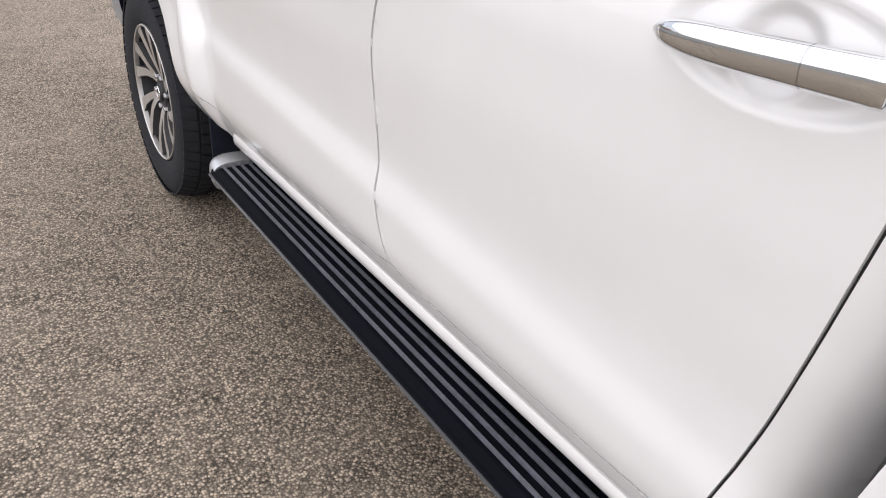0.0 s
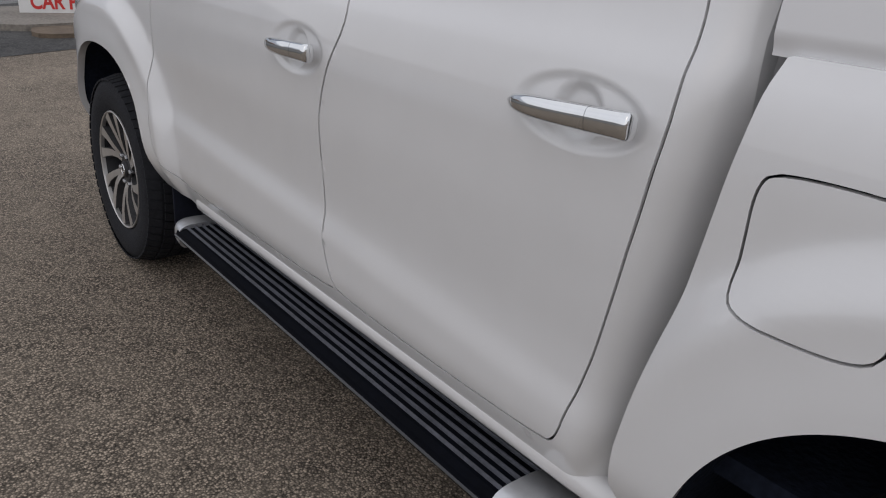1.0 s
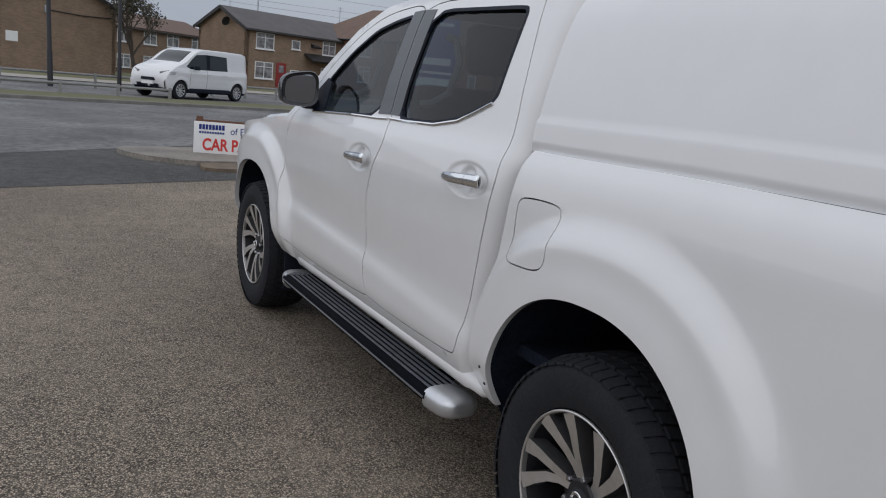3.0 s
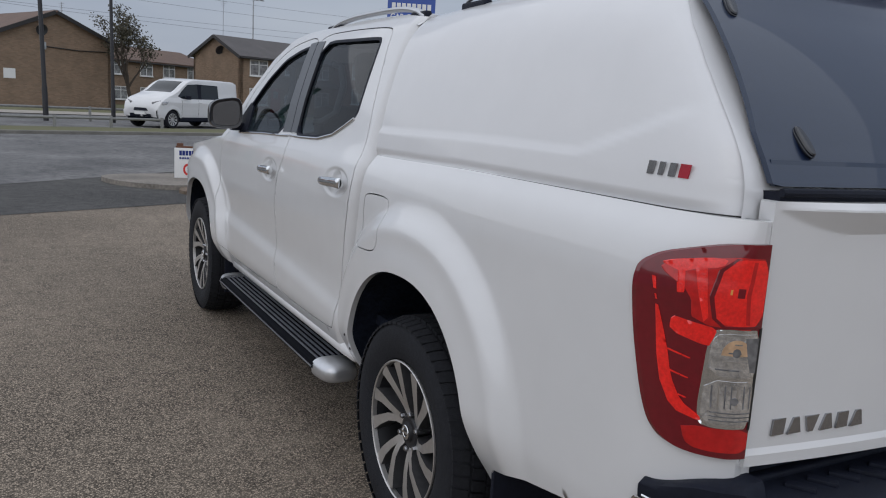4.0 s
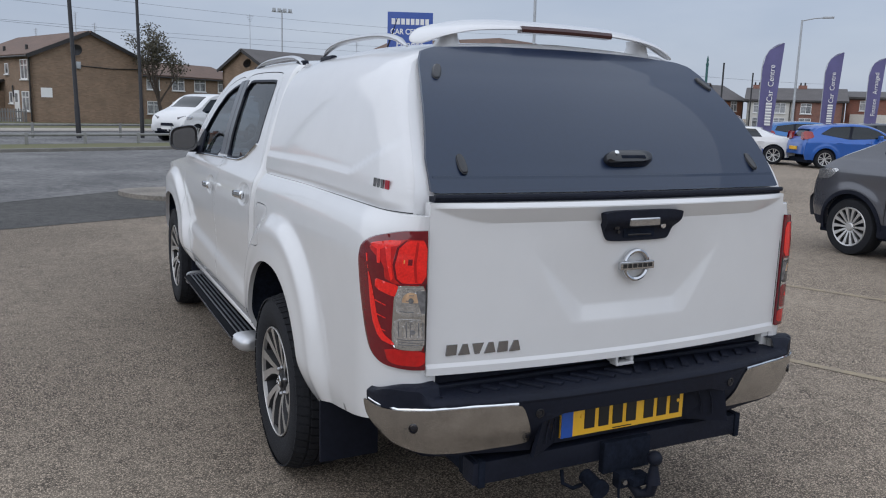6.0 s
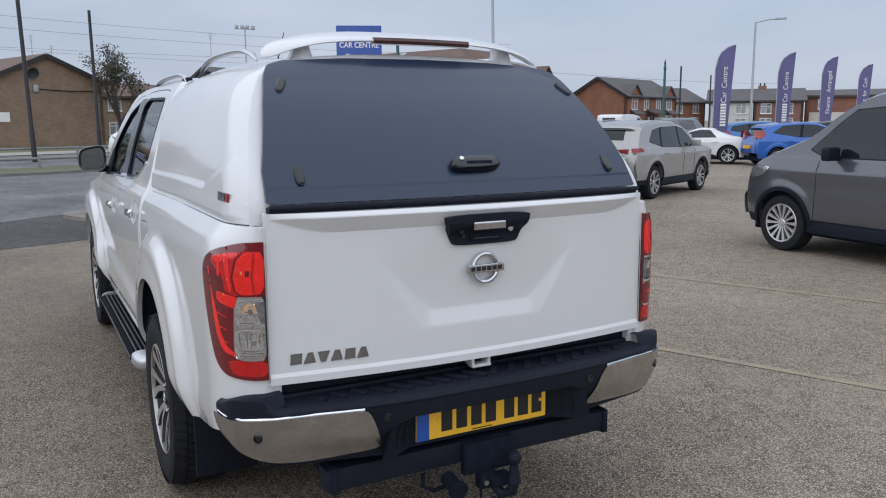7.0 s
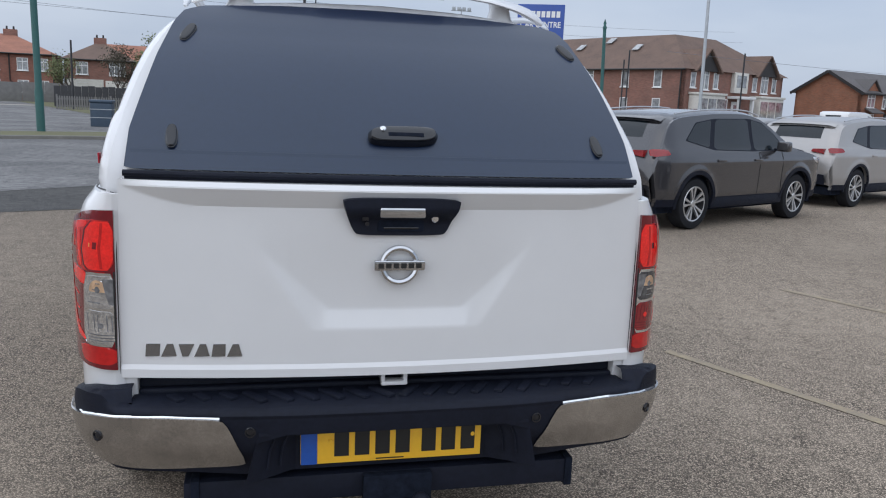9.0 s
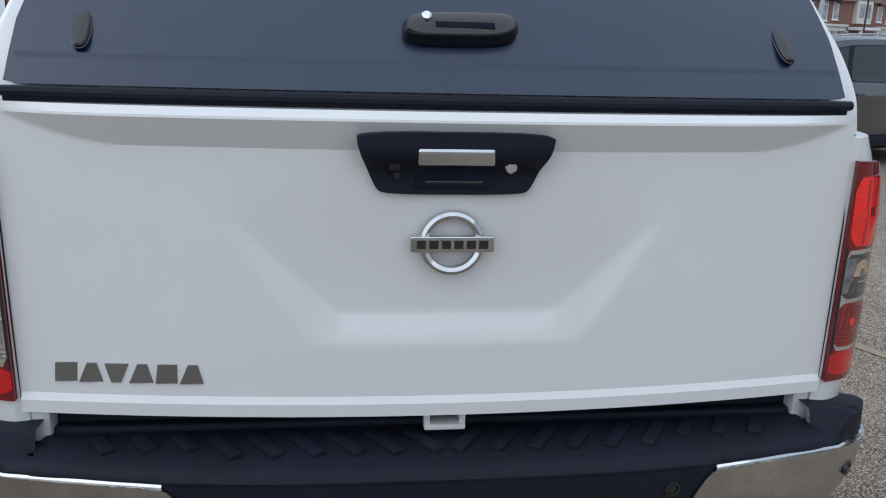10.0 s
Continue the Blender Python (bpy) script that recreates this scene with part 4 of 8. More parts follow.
# wheels
def wheel_parts():
    tyre = lathe([(-0.100, 0.236), (-0.118, 0.243), (-0.128, 0.262), (-0.133, 0.300), (-0.130, 0.335), (-0.120, 0.358), (-0.108, 0.3665), (-0.085, 0.371), (0.085, 0.371), (0.108, 0.3665), (0.120, 0.358), (0.13, 0.33), (0.13, 0.29), (0.118, 0.245), (0.10, 0.235)], 72)
    blocks = Geo()
    for k in range(60):
        a = 2 * math.pi * k / 60
        for x0, x1, sh in ((-0.128, -0.080, 0.0), (-0.070, -0.028, 0.5), (-0.018, 0.020, 0.2), (0.03, 0.07, 0.7), (0.08, 0.128, 0.3)):
            b = a + sh * 2 * math.pi / 60
            r0, r1, w = 0.370, 0.3815 if abs(x0 + x1) < 0.17 else 0.3775, 0.031 * 0.5
            pts = []
            for r in (r0, r1):
                for x, t in ((x0, -w), (x1, -w), (x1, w), (x0, w)):
                    ang = b + t / r0 + (0.025 if x == x1 else 0)
                    rr = r - (0.0135 if abs(x) > 0.115 else 0)
                    pts.append((x, rr * math.cos(ang), rr * math.sin(ang)))
            blocks.add(pts, [(4, 5, 6, 7), (0, 1, 5, 4), (1, 2, 6, 5), (2, 3, 7, 6), (3, 0, 4, 7)])
    lip = lathe([(-0.118, 0.239), (-0.123, 0.238), (-0.1245, 0.235), (-0.122, 0.231), (-0.104, 0.229)], 72)
    barrel = lathe([(-0.108, 0.226), (-0.02, 0.205), (0.09, 0.215), (0.09, 0.05), (0.085, 0.0)], 48)
    disc = lathe([(-0.03, 0.0), (-0.03, 0.15), (0.0, 0.15)], 40)
    spoke_face, spoke_side = Geo(), Geo()
    for k in range(6):
        base = radians(60 * k + 8)
        for s in (-1, 1):
            # (radius, angle, half width) along one arm of the pair
            line = [(0.050, 0.10 * s + 0.20, 0.011), (0.088, 0.105 * s + 0.15, 0.0120), (0.13, 0.160 * s + 0.06, 0.0135), (0.18, 0.225 * s - 0.04, 0.0165), (0.230, 0.245 * s - 0.12, 0.0225)]
            L, R = [], []
            for i, (r, a, w) in enumerate(line):
                p = Vector((r * math.cos(base + a), r * math.sin(base + a)))
                j, h = max(i - 1, 0), min(i + 1, 4)
                q0, q1 = line[j], line[h]
                d = (Vector((q1[0] * math.cos(base + q1[1]), q1[0] * math.sin(base + q1[1]))) - Vector((q0[0] * math.cos(base + q0[1]), q0[0] * math.sin(base + q0[1])))).normalized()
                nn = Vector((-d.y, d.x))
                L.append(p + nn * w)
                R.append(p - nn * w)
            xs = [-0.086, -0.098, -0.108, -0.115, -0.120]
            v = [(x, p.x, p.y) for x, p in zip(xs, L)] + [(x, p.x, p.y) for x, p in zip(xs, R)]
            spoke_face.add(v, [(i, i + 1, i + 6, i + 5) for i in range(4)])
            back = [(x + 0.05, (p.x * 0.985), (p.y * 0.985)) for x, p in zip(xs, L)] + [(x + 0.05, p.x * 0.985, p.y * 0.985) for x, p in zip(xs, R)]
            spoke_side.add([(a + 0.0005, b, c) for a, b, c in v] + back, [(i + 1, i, i + 10, i + 11) for i in range(4)] + [(i + 5, i + 6, i + 16, i + 15) for i in range(4)])
    hub = lathe([(-0.088, 0.056), (-0.094, 0.05), (-0.094, 0.034), (-0.102, 0.031), (-0.104, 0.026), (-0.104, 0.0)], 36)
    nuts = lathe([(-0.02, 0.0105), (-0.096, 0.0105), (-0.102, 0.007), (-0.103, 0.0)], 6)
    cap = lathe([(-0.105, 0.024), (-0.107, 0.022), (-0.107, 0.016), (-0.1055, 0.015)], 28).join(box(-0.108, -0.1055, -0.022, 0.022, -0.004, 0.004))
    return tyre, blocks, lip, barrel, disc, spoke_face, spoke_side, hub, nuts, cap


WP = wheel_parts()
WM = [mesh_of(n, g, m, s) for n, g, m, s in (("tyre", WP[0], RUBBER, 35), ("tread", WP[1], RUBBER, 30), ("rim_lip", WP[2], ALLOY, 35), ("barrel", WP[3], ALLOY_DARK, 35), ("brake_disc", WP[4], ALLOY_DARK, 35),
                                            ("spokes", WP[5], ALLOY, 35), ("spoke_sides", WP[6], ALLOY_GREY, 35), ("hub", WP[7], ALLOY_DARK, 35), ("hub_badge", WP[9], CHROME, 30))]
NUT = mesh_of("wheel_nut", WP[8], BADGE, 30)
for x, y, s in ((-0.770, 1.165, 1), (-0.765, 4.335, 1), (0.770, 1.165, -1), (0.765, 4.335, -1)):
    w = new("wheel")
    w.parent = truck
    w.matrix_basis = pose(x, y, 0.379, 17 if y > 2 else 0, 0, 0 if s == 1 else 180)
    tagged(w, label="six twin-spoke alloy wheel with a black tyre")
    for me in WM:
        o = new(me.name, me)
        o.parent = w
        if me.name == "tread":
            tagged(o, kind="stuff")
    for k in range(6):
        a = radians(60 * k + 38)
        o = new("wheel_nut", NUT)
        o.parent = w
        o.matrix_basis = pose(0, 0.062 * math.cos(a), 0.062 * math.sin(a))

# ---- the pickup's rear ----
# tailgate
def gate_y(x, z):
    """The tailgate's face: a bow, a lip over its top, a shallow dish with raised arms, and a turned foot."""
    a = np.abs(x)
    bow = -0.055 * (1 - np.clip(a / 0.72, 0, 1) ** 2)
    under = 1.222 + 0.048 * np.clip((a - 0.52) / 0.195, 0, 1) ** 1.7
    lip = -0.62 * np.clip(z - under, 0, 1.270 - under) * (1 - 0.5 * smooth(1.272, 1.288, z))
    low = 0.888 + 1.54 * np.maximum(a - 0.234, 0)
    high = 0.944 + 0.927 * np.maximum(a - 0.189, 0)
    tall = np.maximum(high - low, 1e-4)
    dish = 0.0145 * np.clip(tall / 0.056, 0, 1) * np.clip((z - low) / tall, 0, 1) * smooth(1.22, 0.95, z)
    return bow + lip + dish - 0.007 * np.clip((0.792 - z) / 0.012, 0, 1)


GATE = [(-0.7295, 0.757), (0.7295, 0.757), (0.726, 1.286), (-0.726, 1.286)]
gate = part("tailgate", patch(lambda x, z: (x, gate_y(x, z), z), steps(-0.742, 0.742, 0.008), np.array(list(steps(0.745, 0.774, 0.01)) + [0.780, 0.792] + list(steps(0.80, 1.16, 0.006)) + list(steps(1.168, 1.216, 0.012)) + list(steps(1.222, 1.270, 0.004)) + [1.274, 1.279, 1.284, 1.290, 1.296]), [inside(GATE)], (0, 0.035, 0)), PAINT, truck, "", 24)
part("gate_back", box(-0.71, 0.71, 0.038, 0.05, 0.76, 1.275), DARK, gate)
PLATE = [(-0.158, 1.256), (0.158, 1.256), (0.156, 1.232), (0.130, 1.166), (0.116, 1.152), (-0.116, 1.152), (-0.130, 1.166), (-0.156, 1.232)]
bezel = part("handle_bezel", patch(lambda x, z: (x, -0.064 - 0.032 * smooth(1.185, 1.225, z) + 0 * x, z), steps(-0.17, 0.17, 0.01), steps(1.14, 1.265, 0.01), [inside(rounded(PLATE, 2, 0.2))], (0, 0.03, 0)), BLACK, gate, "black tailgate handle bezel")
part("handle_pocket", box(-0.064, 0.064, -0.0690, -0.055, 1.162, 1.210, 0.006), DARK, bezel)
part("handle_grip", box(-0.062, 0.062, -0.098, -0.062, 1.204, 1.232, 0.006, 3), EMBLEM, bezel, "chrome tailgate pull")
part("pocket_edge", moved(box(-0.048, 0.048, -0.004, 0.004, 0, 0.006, 0.002), pose(0, -0.067, 1.170)), BLACK_GLOSS, bezel)
part("gate_lock", moved(lathe([(0.0, 0.0), (-0.008, 0.0), (-0.008, 0.008), (-0.005, 0.0105), (0.004, 0.0105)], 20, "y"), pose(0.092, -0.072, 1.200)), CHROME, bezel, "round chrome key lock")
part("camera_eye", box(-0.108, -0.088, -0.078, -0.06, 1.192, 1.212, 0.005).join(moved(lathe([(-0.006, 0.0), (-0.006, 0.006), (0.0, 0.006)], 14, "y"), pose(-0.094, -0.076, 1.186))), BLACK_GLOSS, bezel)
emblem = part("round_emblem", moved(lathe([(0.0, 0.055), (-0.009, 0.0535), (-0.012, 0.048), (-0.009, 0.0415), (0.0, 0.040)], 48, "y"), pose(0, -0.058, 1.070)), EMBLEM, gate, "round chrome maker's emblem")
part("emblem_bar", box(-0.070, 0.070, -0.073, -0.058, 1.056, 1.084, 0.004), EMBLEM, emblem)
for k in range(6):
    x = -0.052 + 0.0208 * k
    part("emblem_mark", box(x - 0.0075, x + 0.0075, -0.0745, -0.072, 1.063, 1.077), INK, emblem)
for k in range(6):
    x = -0.650 + 0.0425 * k
    y = float(gate_y(np.array(x), np.array(0.83)))
    stand = Matrix(((1, 0, 0, 0), (0, 0, -1, y + 0.001), (0, 1, 0, 0), (0, 0, 0, 1)))
    foot, head = ((0.018, 0.018), (0.020, 0.008), (0.008, 0.020), (0.020, 0.008), (0.018, 0.016), (0.020, 0.008))[k]
    part("model_mark", moved(prism([(x - foot, 0.816), (x + foot, 0.816), (x + head + 0.003, 0.850), (x - head + 0.003, 0.850)], 0.0, 0.0045), stand), BADGE, gate, "grey metal badge shape")
part("striker", box(-0.038, -0.026, -0.040, 0.012, 0.724, 0.757, 0.004).join(box(0.026, 0.038, -0.040, 0.012, 0.724, 0.757, 0.004)).join(box(-0.038, 0.038, -0.045, -0.006, 0.718, 0.730, 0.005)), PAINT, truck, "white tailgate catch loop")
for s in (1, -1):
    part("gate_jamb", box(min(s * 0.690, s * 0.728), max(s * 0.690, s * 0.728), 0.006, 0.07, 0.69, 0.765, 0.01), PAINT, truck)

# tail lamps, wrapped round the corners
LX = 0.318


def corner(off):
    off = off + 0.003

    def f(s, z):
        a = np.minimum(s, 0.31) / 0.31 * math.pi / 2
        x = -(BED(z) + flare(0.25 * (1 - np.sin(a)), z) - 0.126 * shoulder(z) * (1 - np.cos(a)) + off * np.cos(a))
        w = np.clip((s - 0.255) / (LX - 0.255), 0, 1.2) ** 2
        return x - w * (0.7365 + x), 0.25 * (1 - np.sin(a)) - off * np.sin(a), z
    return f


LAMP = [(LX, 1.19), (LX, 1.203), (LX, 1.206), (LX - 0.004, 1.206), (0.29, 1.206), (0.20, 1.203), (0.095, 1.174), (0.052, 1.142), (0.046, 1.10), (0.058, 1.00), (0.082, 0.88), (0.10, 0.825), (0.125, 0.797), (0.16, 0.785), (0.29, 0.780), (LX - 0.004, 0.780), (LX, 0.780), (LX, 0.783), (LX, 0.80)]
LAMP_TOP = [(LX - 0.012, 1.178), (0.21, 1.180), (0.105, 1.155), (0.085, 1.14), (0.15, 1.10), (0.155, 1.045), (LX - 0.012, 1.04)]
LAMP_BOWL = [(LX - 0.014, 1.176), (0.225, 1.176), (0.195, 1.15), (0.185, 1.10), (0.195, 1.06), (0.215, 1.048), (LX - 0.014, 1.05)]
LAMP_SWOOP = [(0.076, 1.12), (0.084, 1.12), (0.105, 0.93), (0.135, 0.865), (0.19, 0.852), (0.19, 0.862), (0.15, 0.885), (0.128, 0.93), (0.116, 0.99)]
LAMP_WEDGE = [(0.120, 1.052), (0.150, 1.047), (0.205, 1.040), (0.197, 1.018), (0.19, 1.002), (0.118, 1.02)]
LAMP_BASE = [(LX - 0.010, 0.842), (0.155, 0.842), (0.165, 0.805), (0.185, 0.795), (LX - 0.010, 0.793)]
for side in (1, -1):
    put = (lambda g: g) if side == 1 else flip

    def lens(poly, off, d=0.008, times=1):
        ss, zs = [p[0] for p in poly], [p[1] for p in poly]
        off = 0.010 + (off - 0.010) * 0.4
        return put(patch(corner(off), steps(min(ss) - 0.01, max(ss) + 0.01, d), steps(min(zs) - 0.01, max(zs) + 0.01, d), [inside(rounded(poly, times, 0.2))], (0.0, 0.012, 0.0), swap=True))
    lamp = part("tail_lamp", lens(LAMP, 0.010, times=2), RED_DARK, truck, "red and clear wrap-round tail lamp")
    part("stop_lens", lens(LAMP_TOP, 0.0125), RED, lamp, "bright red stop lens")
    part("stop_bowl", lens(LAMP_BOWL, 0.0145, 0.006), RED_BOWL, lamp)
    ring_ = lambda s0, z0, rs, rz, n=14: [(s0 + rs * math.cos(q), z0 + rz * math.sin(q)) for q in np.linspace(0, 2 * math.pi, n, endpoint=False)]
    half = lambda s0, z0, rs, rz, n=14: [(s0 + rs * math.cos(q), z0 + rz * math.sin(q)) for q in np.linspace(0, math.pi, n)]
    part("bulb_mount", lens([(0.236, 1.121), (0.252, 1.121), (0.252, 1.103), (0.236, 1.103)], 0.0155, 0.003, 0), RED_DARK, lamp)
    part("bulb_glint", lens([(0.220, 1.118), (0.224, 1.118), (0.224, 1.108), (0.220, 1.108)], 0.0155, 0.002, 0), AMBER, lamp, "amber bulb")
    part("bowl_shade", lens([(0.262, 1.172), (0.270, 1.172), (0.266, 1.11), (0.272, 1.052), (0.264, 1.052), (0.257, 1.11)], 0.0153, 0.003, 0), RED, lamp)
    part("bowl_edge", lens([(0.222, 1.177), (0.228, 1.177), (0.199, 1.150), (0.190, 1.10), (0.199, 1.060), (0.218, 1.047), (LX - 0.014, 1.049), (LX - 0.014, 1.044), (0.213, 1.043), (0.192, 1.058), (0.182, 1.10), (0.191, 1.152)], 0.0152, 0.003, 0), RED_DARK, lamp)
    part("light_guide", lens(LAMP_SWOOP, 0.0125, 0.005), RED_BOWL, lamp, "bright red light guide")
    part("upper_field", lens([(0.088, 1.150), (0.110, 1.160), (0.172, 1.174), (0.206, 1.174), (0.196, 1.158), (0.150, 1.150), (0.125, 1.138)], 0.0136, 0.005), RED_BOWL, lamp)
    part("light_wedge", lens(LAMP_WEDGE, 0.0125, 0.006), RED_BOWL, lamp)
    for q in ([(0.118, 1.150), (0.130, 1.152), (0.136, 1.100), (0.126, 1.098)], [(0.146, 1.158), (0.168, 1.158), (0.184, 1.060), (0.176, 1.050)]):
        part("upper_guide", lens(q, 0.0143, 0.004, 0), RED_BOWL, lamp)
    for z in (0.985, 0.945, 0.905):
        part("lens_rib", lens([(0.118, z), (0.16, z - 0.010), (0.16, z - 0.013), (0.118, z - 0.004)], 0.0125, 0.0035, 0), RED_BOWL, lamp)
    part("reflector", lens(LAMP_BASE, 0.0125), RED, lamp, "red reflector")
    part("lens_rim", lens([(LX - 0.004, 1.041), (0.206, 1.041), (0.190, 1.026), (0.181, 0.862), (0.194, 0.843), (LX - 0.004, 0.843)], 0.0118, 0.005), CHROME, lamp)
    clear = part("indicator_lens", lens([(LX - 0.008, 1.033), (0.212, 1.033), (0.197, 1.018), (0.193, 0.949), (LX - 0.008, 0.946)], 0.0142, 0.004, 1), CLEAR if side == 1 else SMOKE_LENS, lamp, "clear indicator lens")
    mid = (LX + 0.20) / 2
    part("amber_reflector", lens(half(mid - 0.008, 0.990, 0.034, 0.032), 0.0146, 0.003, 0), AMBER_LENS, clear)
    part("lens_bulb", lens(ring_(mid - 0.008, 0.996, 0.010, 0.009), 0.0150, 0.0025, 0), SMOKE, clear)
    for k in range(4):
        z = 0.960 + 0.017 * k
        part("lens_flute", lens([(0.208 + 0.012 * k, z), (0.262, z), (0.262, z + 0.003), (0.208 + 0.012 * k, z + 0.003)], 0.0149, 0.003, 0), CHROME if k % 2 else SMOKE, clear)
    part("lens_shade", lens([(0.268, 1.026), (LX - 0.016, 1.026), (LX - 0.016, 0.956), (0.286, 0.958), (0.276, 0.99)], 0.0147, 0.003, 0), SMOKE, clear)
    clear = part("reversing_lens", lens([(LX - 0.008, 0.938), (0.192, 0.940), (0.188, 0.868), (0.203, 0.851), (LX - 0.008, 0.851)], 0.0142, 0.004, 1), CLEAR if side == 1 else FOG_LENS, lamp, "clear reversing lens" if side == 1 else "dark red fog lens")
    for k in range(7):
        a, b = 0.204 + 0.0145 * k, 0.2075 + 0.0145 * k
        part("lens_flute", lens([(a, 0.930), (b, 0.930), (b + 0.002, 0.884), (a + 0.002, 0.884)], 0.0147, 0.0025, 0), (SMOKE, CHROME, SMOKE)[k % 3] if side == 1 else RED_DARK, clear)
    part("lens_bulb", lens(ring_(mid, 0.900, 0.009, 0.008), 0.0163, 0.0025, 0), SMOKE if side == 1 else RED_BOWL, clear)
    for k in range(3):
        z = 0.858 + 0.008 * k
        part("lens_flute", lens([(0.206, z), (LX - 0.012, z), (LX - 0.012, z + 0.0025), (0.206, z + 0.0025)], 0.0147, 0.0025, 0), SMOKE if side == 1 else RED_DARK, clear)
    part("lens_edge", lens([(LX - 0.016, 1.046), (LX - 0.001, 1.046), (LX - 0.001, 0.840), (LX - 0.016, 0.840)], 0.0150, 0.005, 0), INK, lamp, "dark lens edge")
    part("lamp_seal", put(box(-0.7360, -0.7320, 0.002, 0.03, 0.765, 1.246)), INK, lamp)

# hardtop canopy
SECTION_X = curve([(0, 0.800), (0.10, 0.792), (0.22, 0.774), (0.38, 0.738), (0.49, 0.702), (0.58, 0.655), (0.65, 0.598), (0.73, 0.50), (0.86, 0.29), (1.0, 0.0)])
SECTION_Z = curve([(0, 1.243), (0.10, 1.32), (0.22, 1.42), (0.38, 1.565), (0.49, 1.664), (0.58, 1.737), (0.65, 1.780), (0.73, 1.808), (0.86, 1.832), (1.0, 1.842)])
CROWN = curve([(-0.1, 1.785), (0.45, 1.806), (0.9, 1.828), (1.3, 1.83), (1.68, 1.812)])


RAKE = curve([(1.20, -0.004), (1.25, -0.003), (1.30, 0.002), (1.34, 0.018), (1.386, 0.048), (1.45, 0.104), (1.55, 0.198), (1.676, 0.324), (1.80, 0.458), (1.88, 0.55)])


def rake(z):
    """How far forward the rear window stands at a height."""
    return RAKE(z)


def rim(x, z):
    """The rear edge of the shell, bowed like the tailgate."""
    return rake(z) + 0.040 * np.clip(np.abs(x) / 0.72, 0, 1.1) ** 2


def shell(y, v):
    a = np.abs(v)
    z = 1.243 + (SECTION_Z(a) - 1.243) * (CROWN(y) - 1.243) / 0.599
    x = SECTION_X(a)
    e = np.clip((0.19 - (y - rim(x, z))) / 0.19, 0, 1)
    x = x - (0.045 + 0.022 * smooth(0.22, 0.05, a)) * (1 - np.sqrt(1 - np.minimum(e, 0.999) ** 2)) * smooth(1.0, 0.6, a)
    fold = 1.337 + 0.33 * np.maximum(0.52 - y, 0) + 0.012 * (1 - smooth(0.0, 0.5, y))
    x = x + 0.0075 * smooth(fold + 0.007, fold - 0.006, z) * smooth(0.05, 0.14, y - rake(z)) * smooth(1.245, 1.275, z)
    return -np.sign(v) * x, y, z


def behind(y, v):
    a = np.abs(v)
    z = 1.243 + (SECTION_Z(a) - 1.243) * (CROWN(y) - 1.243) / 0.599
    return (y - rim(SECTION_X(a), z)) * 0.72


for side in (1, -1):
    foot = [(shell(np.array(y), np.array(0.0005))[0], y, 1.2490 - 0.003 * (y - 0.04)) for y in (0.045, 0.07, 0.10, 0.13, 0.16, 0.20, 0.30, 0.4, 0.7, 1.0, 1.3, 1.62)]
    part("canopy_gasket", tube([(side * (float(x) - 0.0015 - 0.0075 * float(smooth(0.06, 0.18, np.array(y)))), y, z) for x, y, z in foot], 0.0019, 6), INK, truck, "thin black gasket under the canopy")
canopy = part("canopy", patch(shell, np.concatenate([steps(-0.03, 0.6, 0.0135), steps(0.62, 1.655, 0.035)]), np.concatenate([steps(-1, -0.62, 0.03), steps(-0.60, -0.41, 0.016), steps(-0.40, -0.12, 0.0065), steps(-0.11, -0.0001, 0.006)]), [behind], None),
              PAINT_SHADE, truck, "glossy white hardtop canopy")
part("canopy_side", patch(shell, np.concatenate([steps(-0.03, 0.6, 0.0135), steps(0.62, 1.655, 0.035)]), np.concatenate([steps(0.0001, 0.11, 0.006), steps(0.12, 0.60, 0.016), steps(0.62, 1, 0.03)]), [behind], None), PAINT_SHADE, canopy)
OUTLINE = [(x * k, z) for k, rng in ((1, range(0, 11)), (-1, range(10, -1, -1))) for x, z in [(float(SECTION_X(v)) - 0.040 + 0.02 * smooth(0.5, 0.75, v), 1.243 + (float(SECTION_Z(v)) - 1.243) * 0.94) for v in [q / 10 * 0.97 for q in rng]]]
part("rear_frame", patch(lambda x, z: (x, rim(x, z) + 0.004, z), steps(-0.80, 0.80, 0.016), steps(1.24, 1.82, 0.014), [inside(OUTLINE, -0.002)]), PAINT_SHADE, canopy, "white rear window frame")
part("canopy_front", patch(lambda x, z: (x, 1.652 + 0 * x, z), steps(-0.8, 0.8, 0.05), steps(1.24, 1.81, 0.03), [inside([(-0.79, 1.24), (0.79, 1.24), (0.77, 1.42), (0.70, 1.64), (0.58, 1.76), (0, 1.80), (-0.58, 1.76), (-0.70, 1.64), (-0.77, 1.42)])]), PAINT_SHADE, canopy)
PANE_OUT = [(-0.713, 1.312), (0.713, 1.312), (0.706, 1.41), (0.680, 1.505), (0.650, 1.612), (0.612, 1.715), (0.585, 1.752), (0.53, 1.768), (0.30, 1.782), (0, 1.786), (-0.30, 1.782), (-0.53, 1.768), (-0.585, 1.752), (-0.612, 1.715), (-0.650, 1.612), (-0.680, 1.505), (-0.706, 1.41)]


def pane_y(z):
    """The rear pane is flatter than its frame and stands clear of it at the foot."""
    q = np.asarray(z, float) - 1.386
    u = np.clip(q / 0.40, 0, 1)
    return np.minimum(0.048 + 0.70 * q + 0.85 * q * q, rake(z)) - 0.030 * (u - u ** 6)


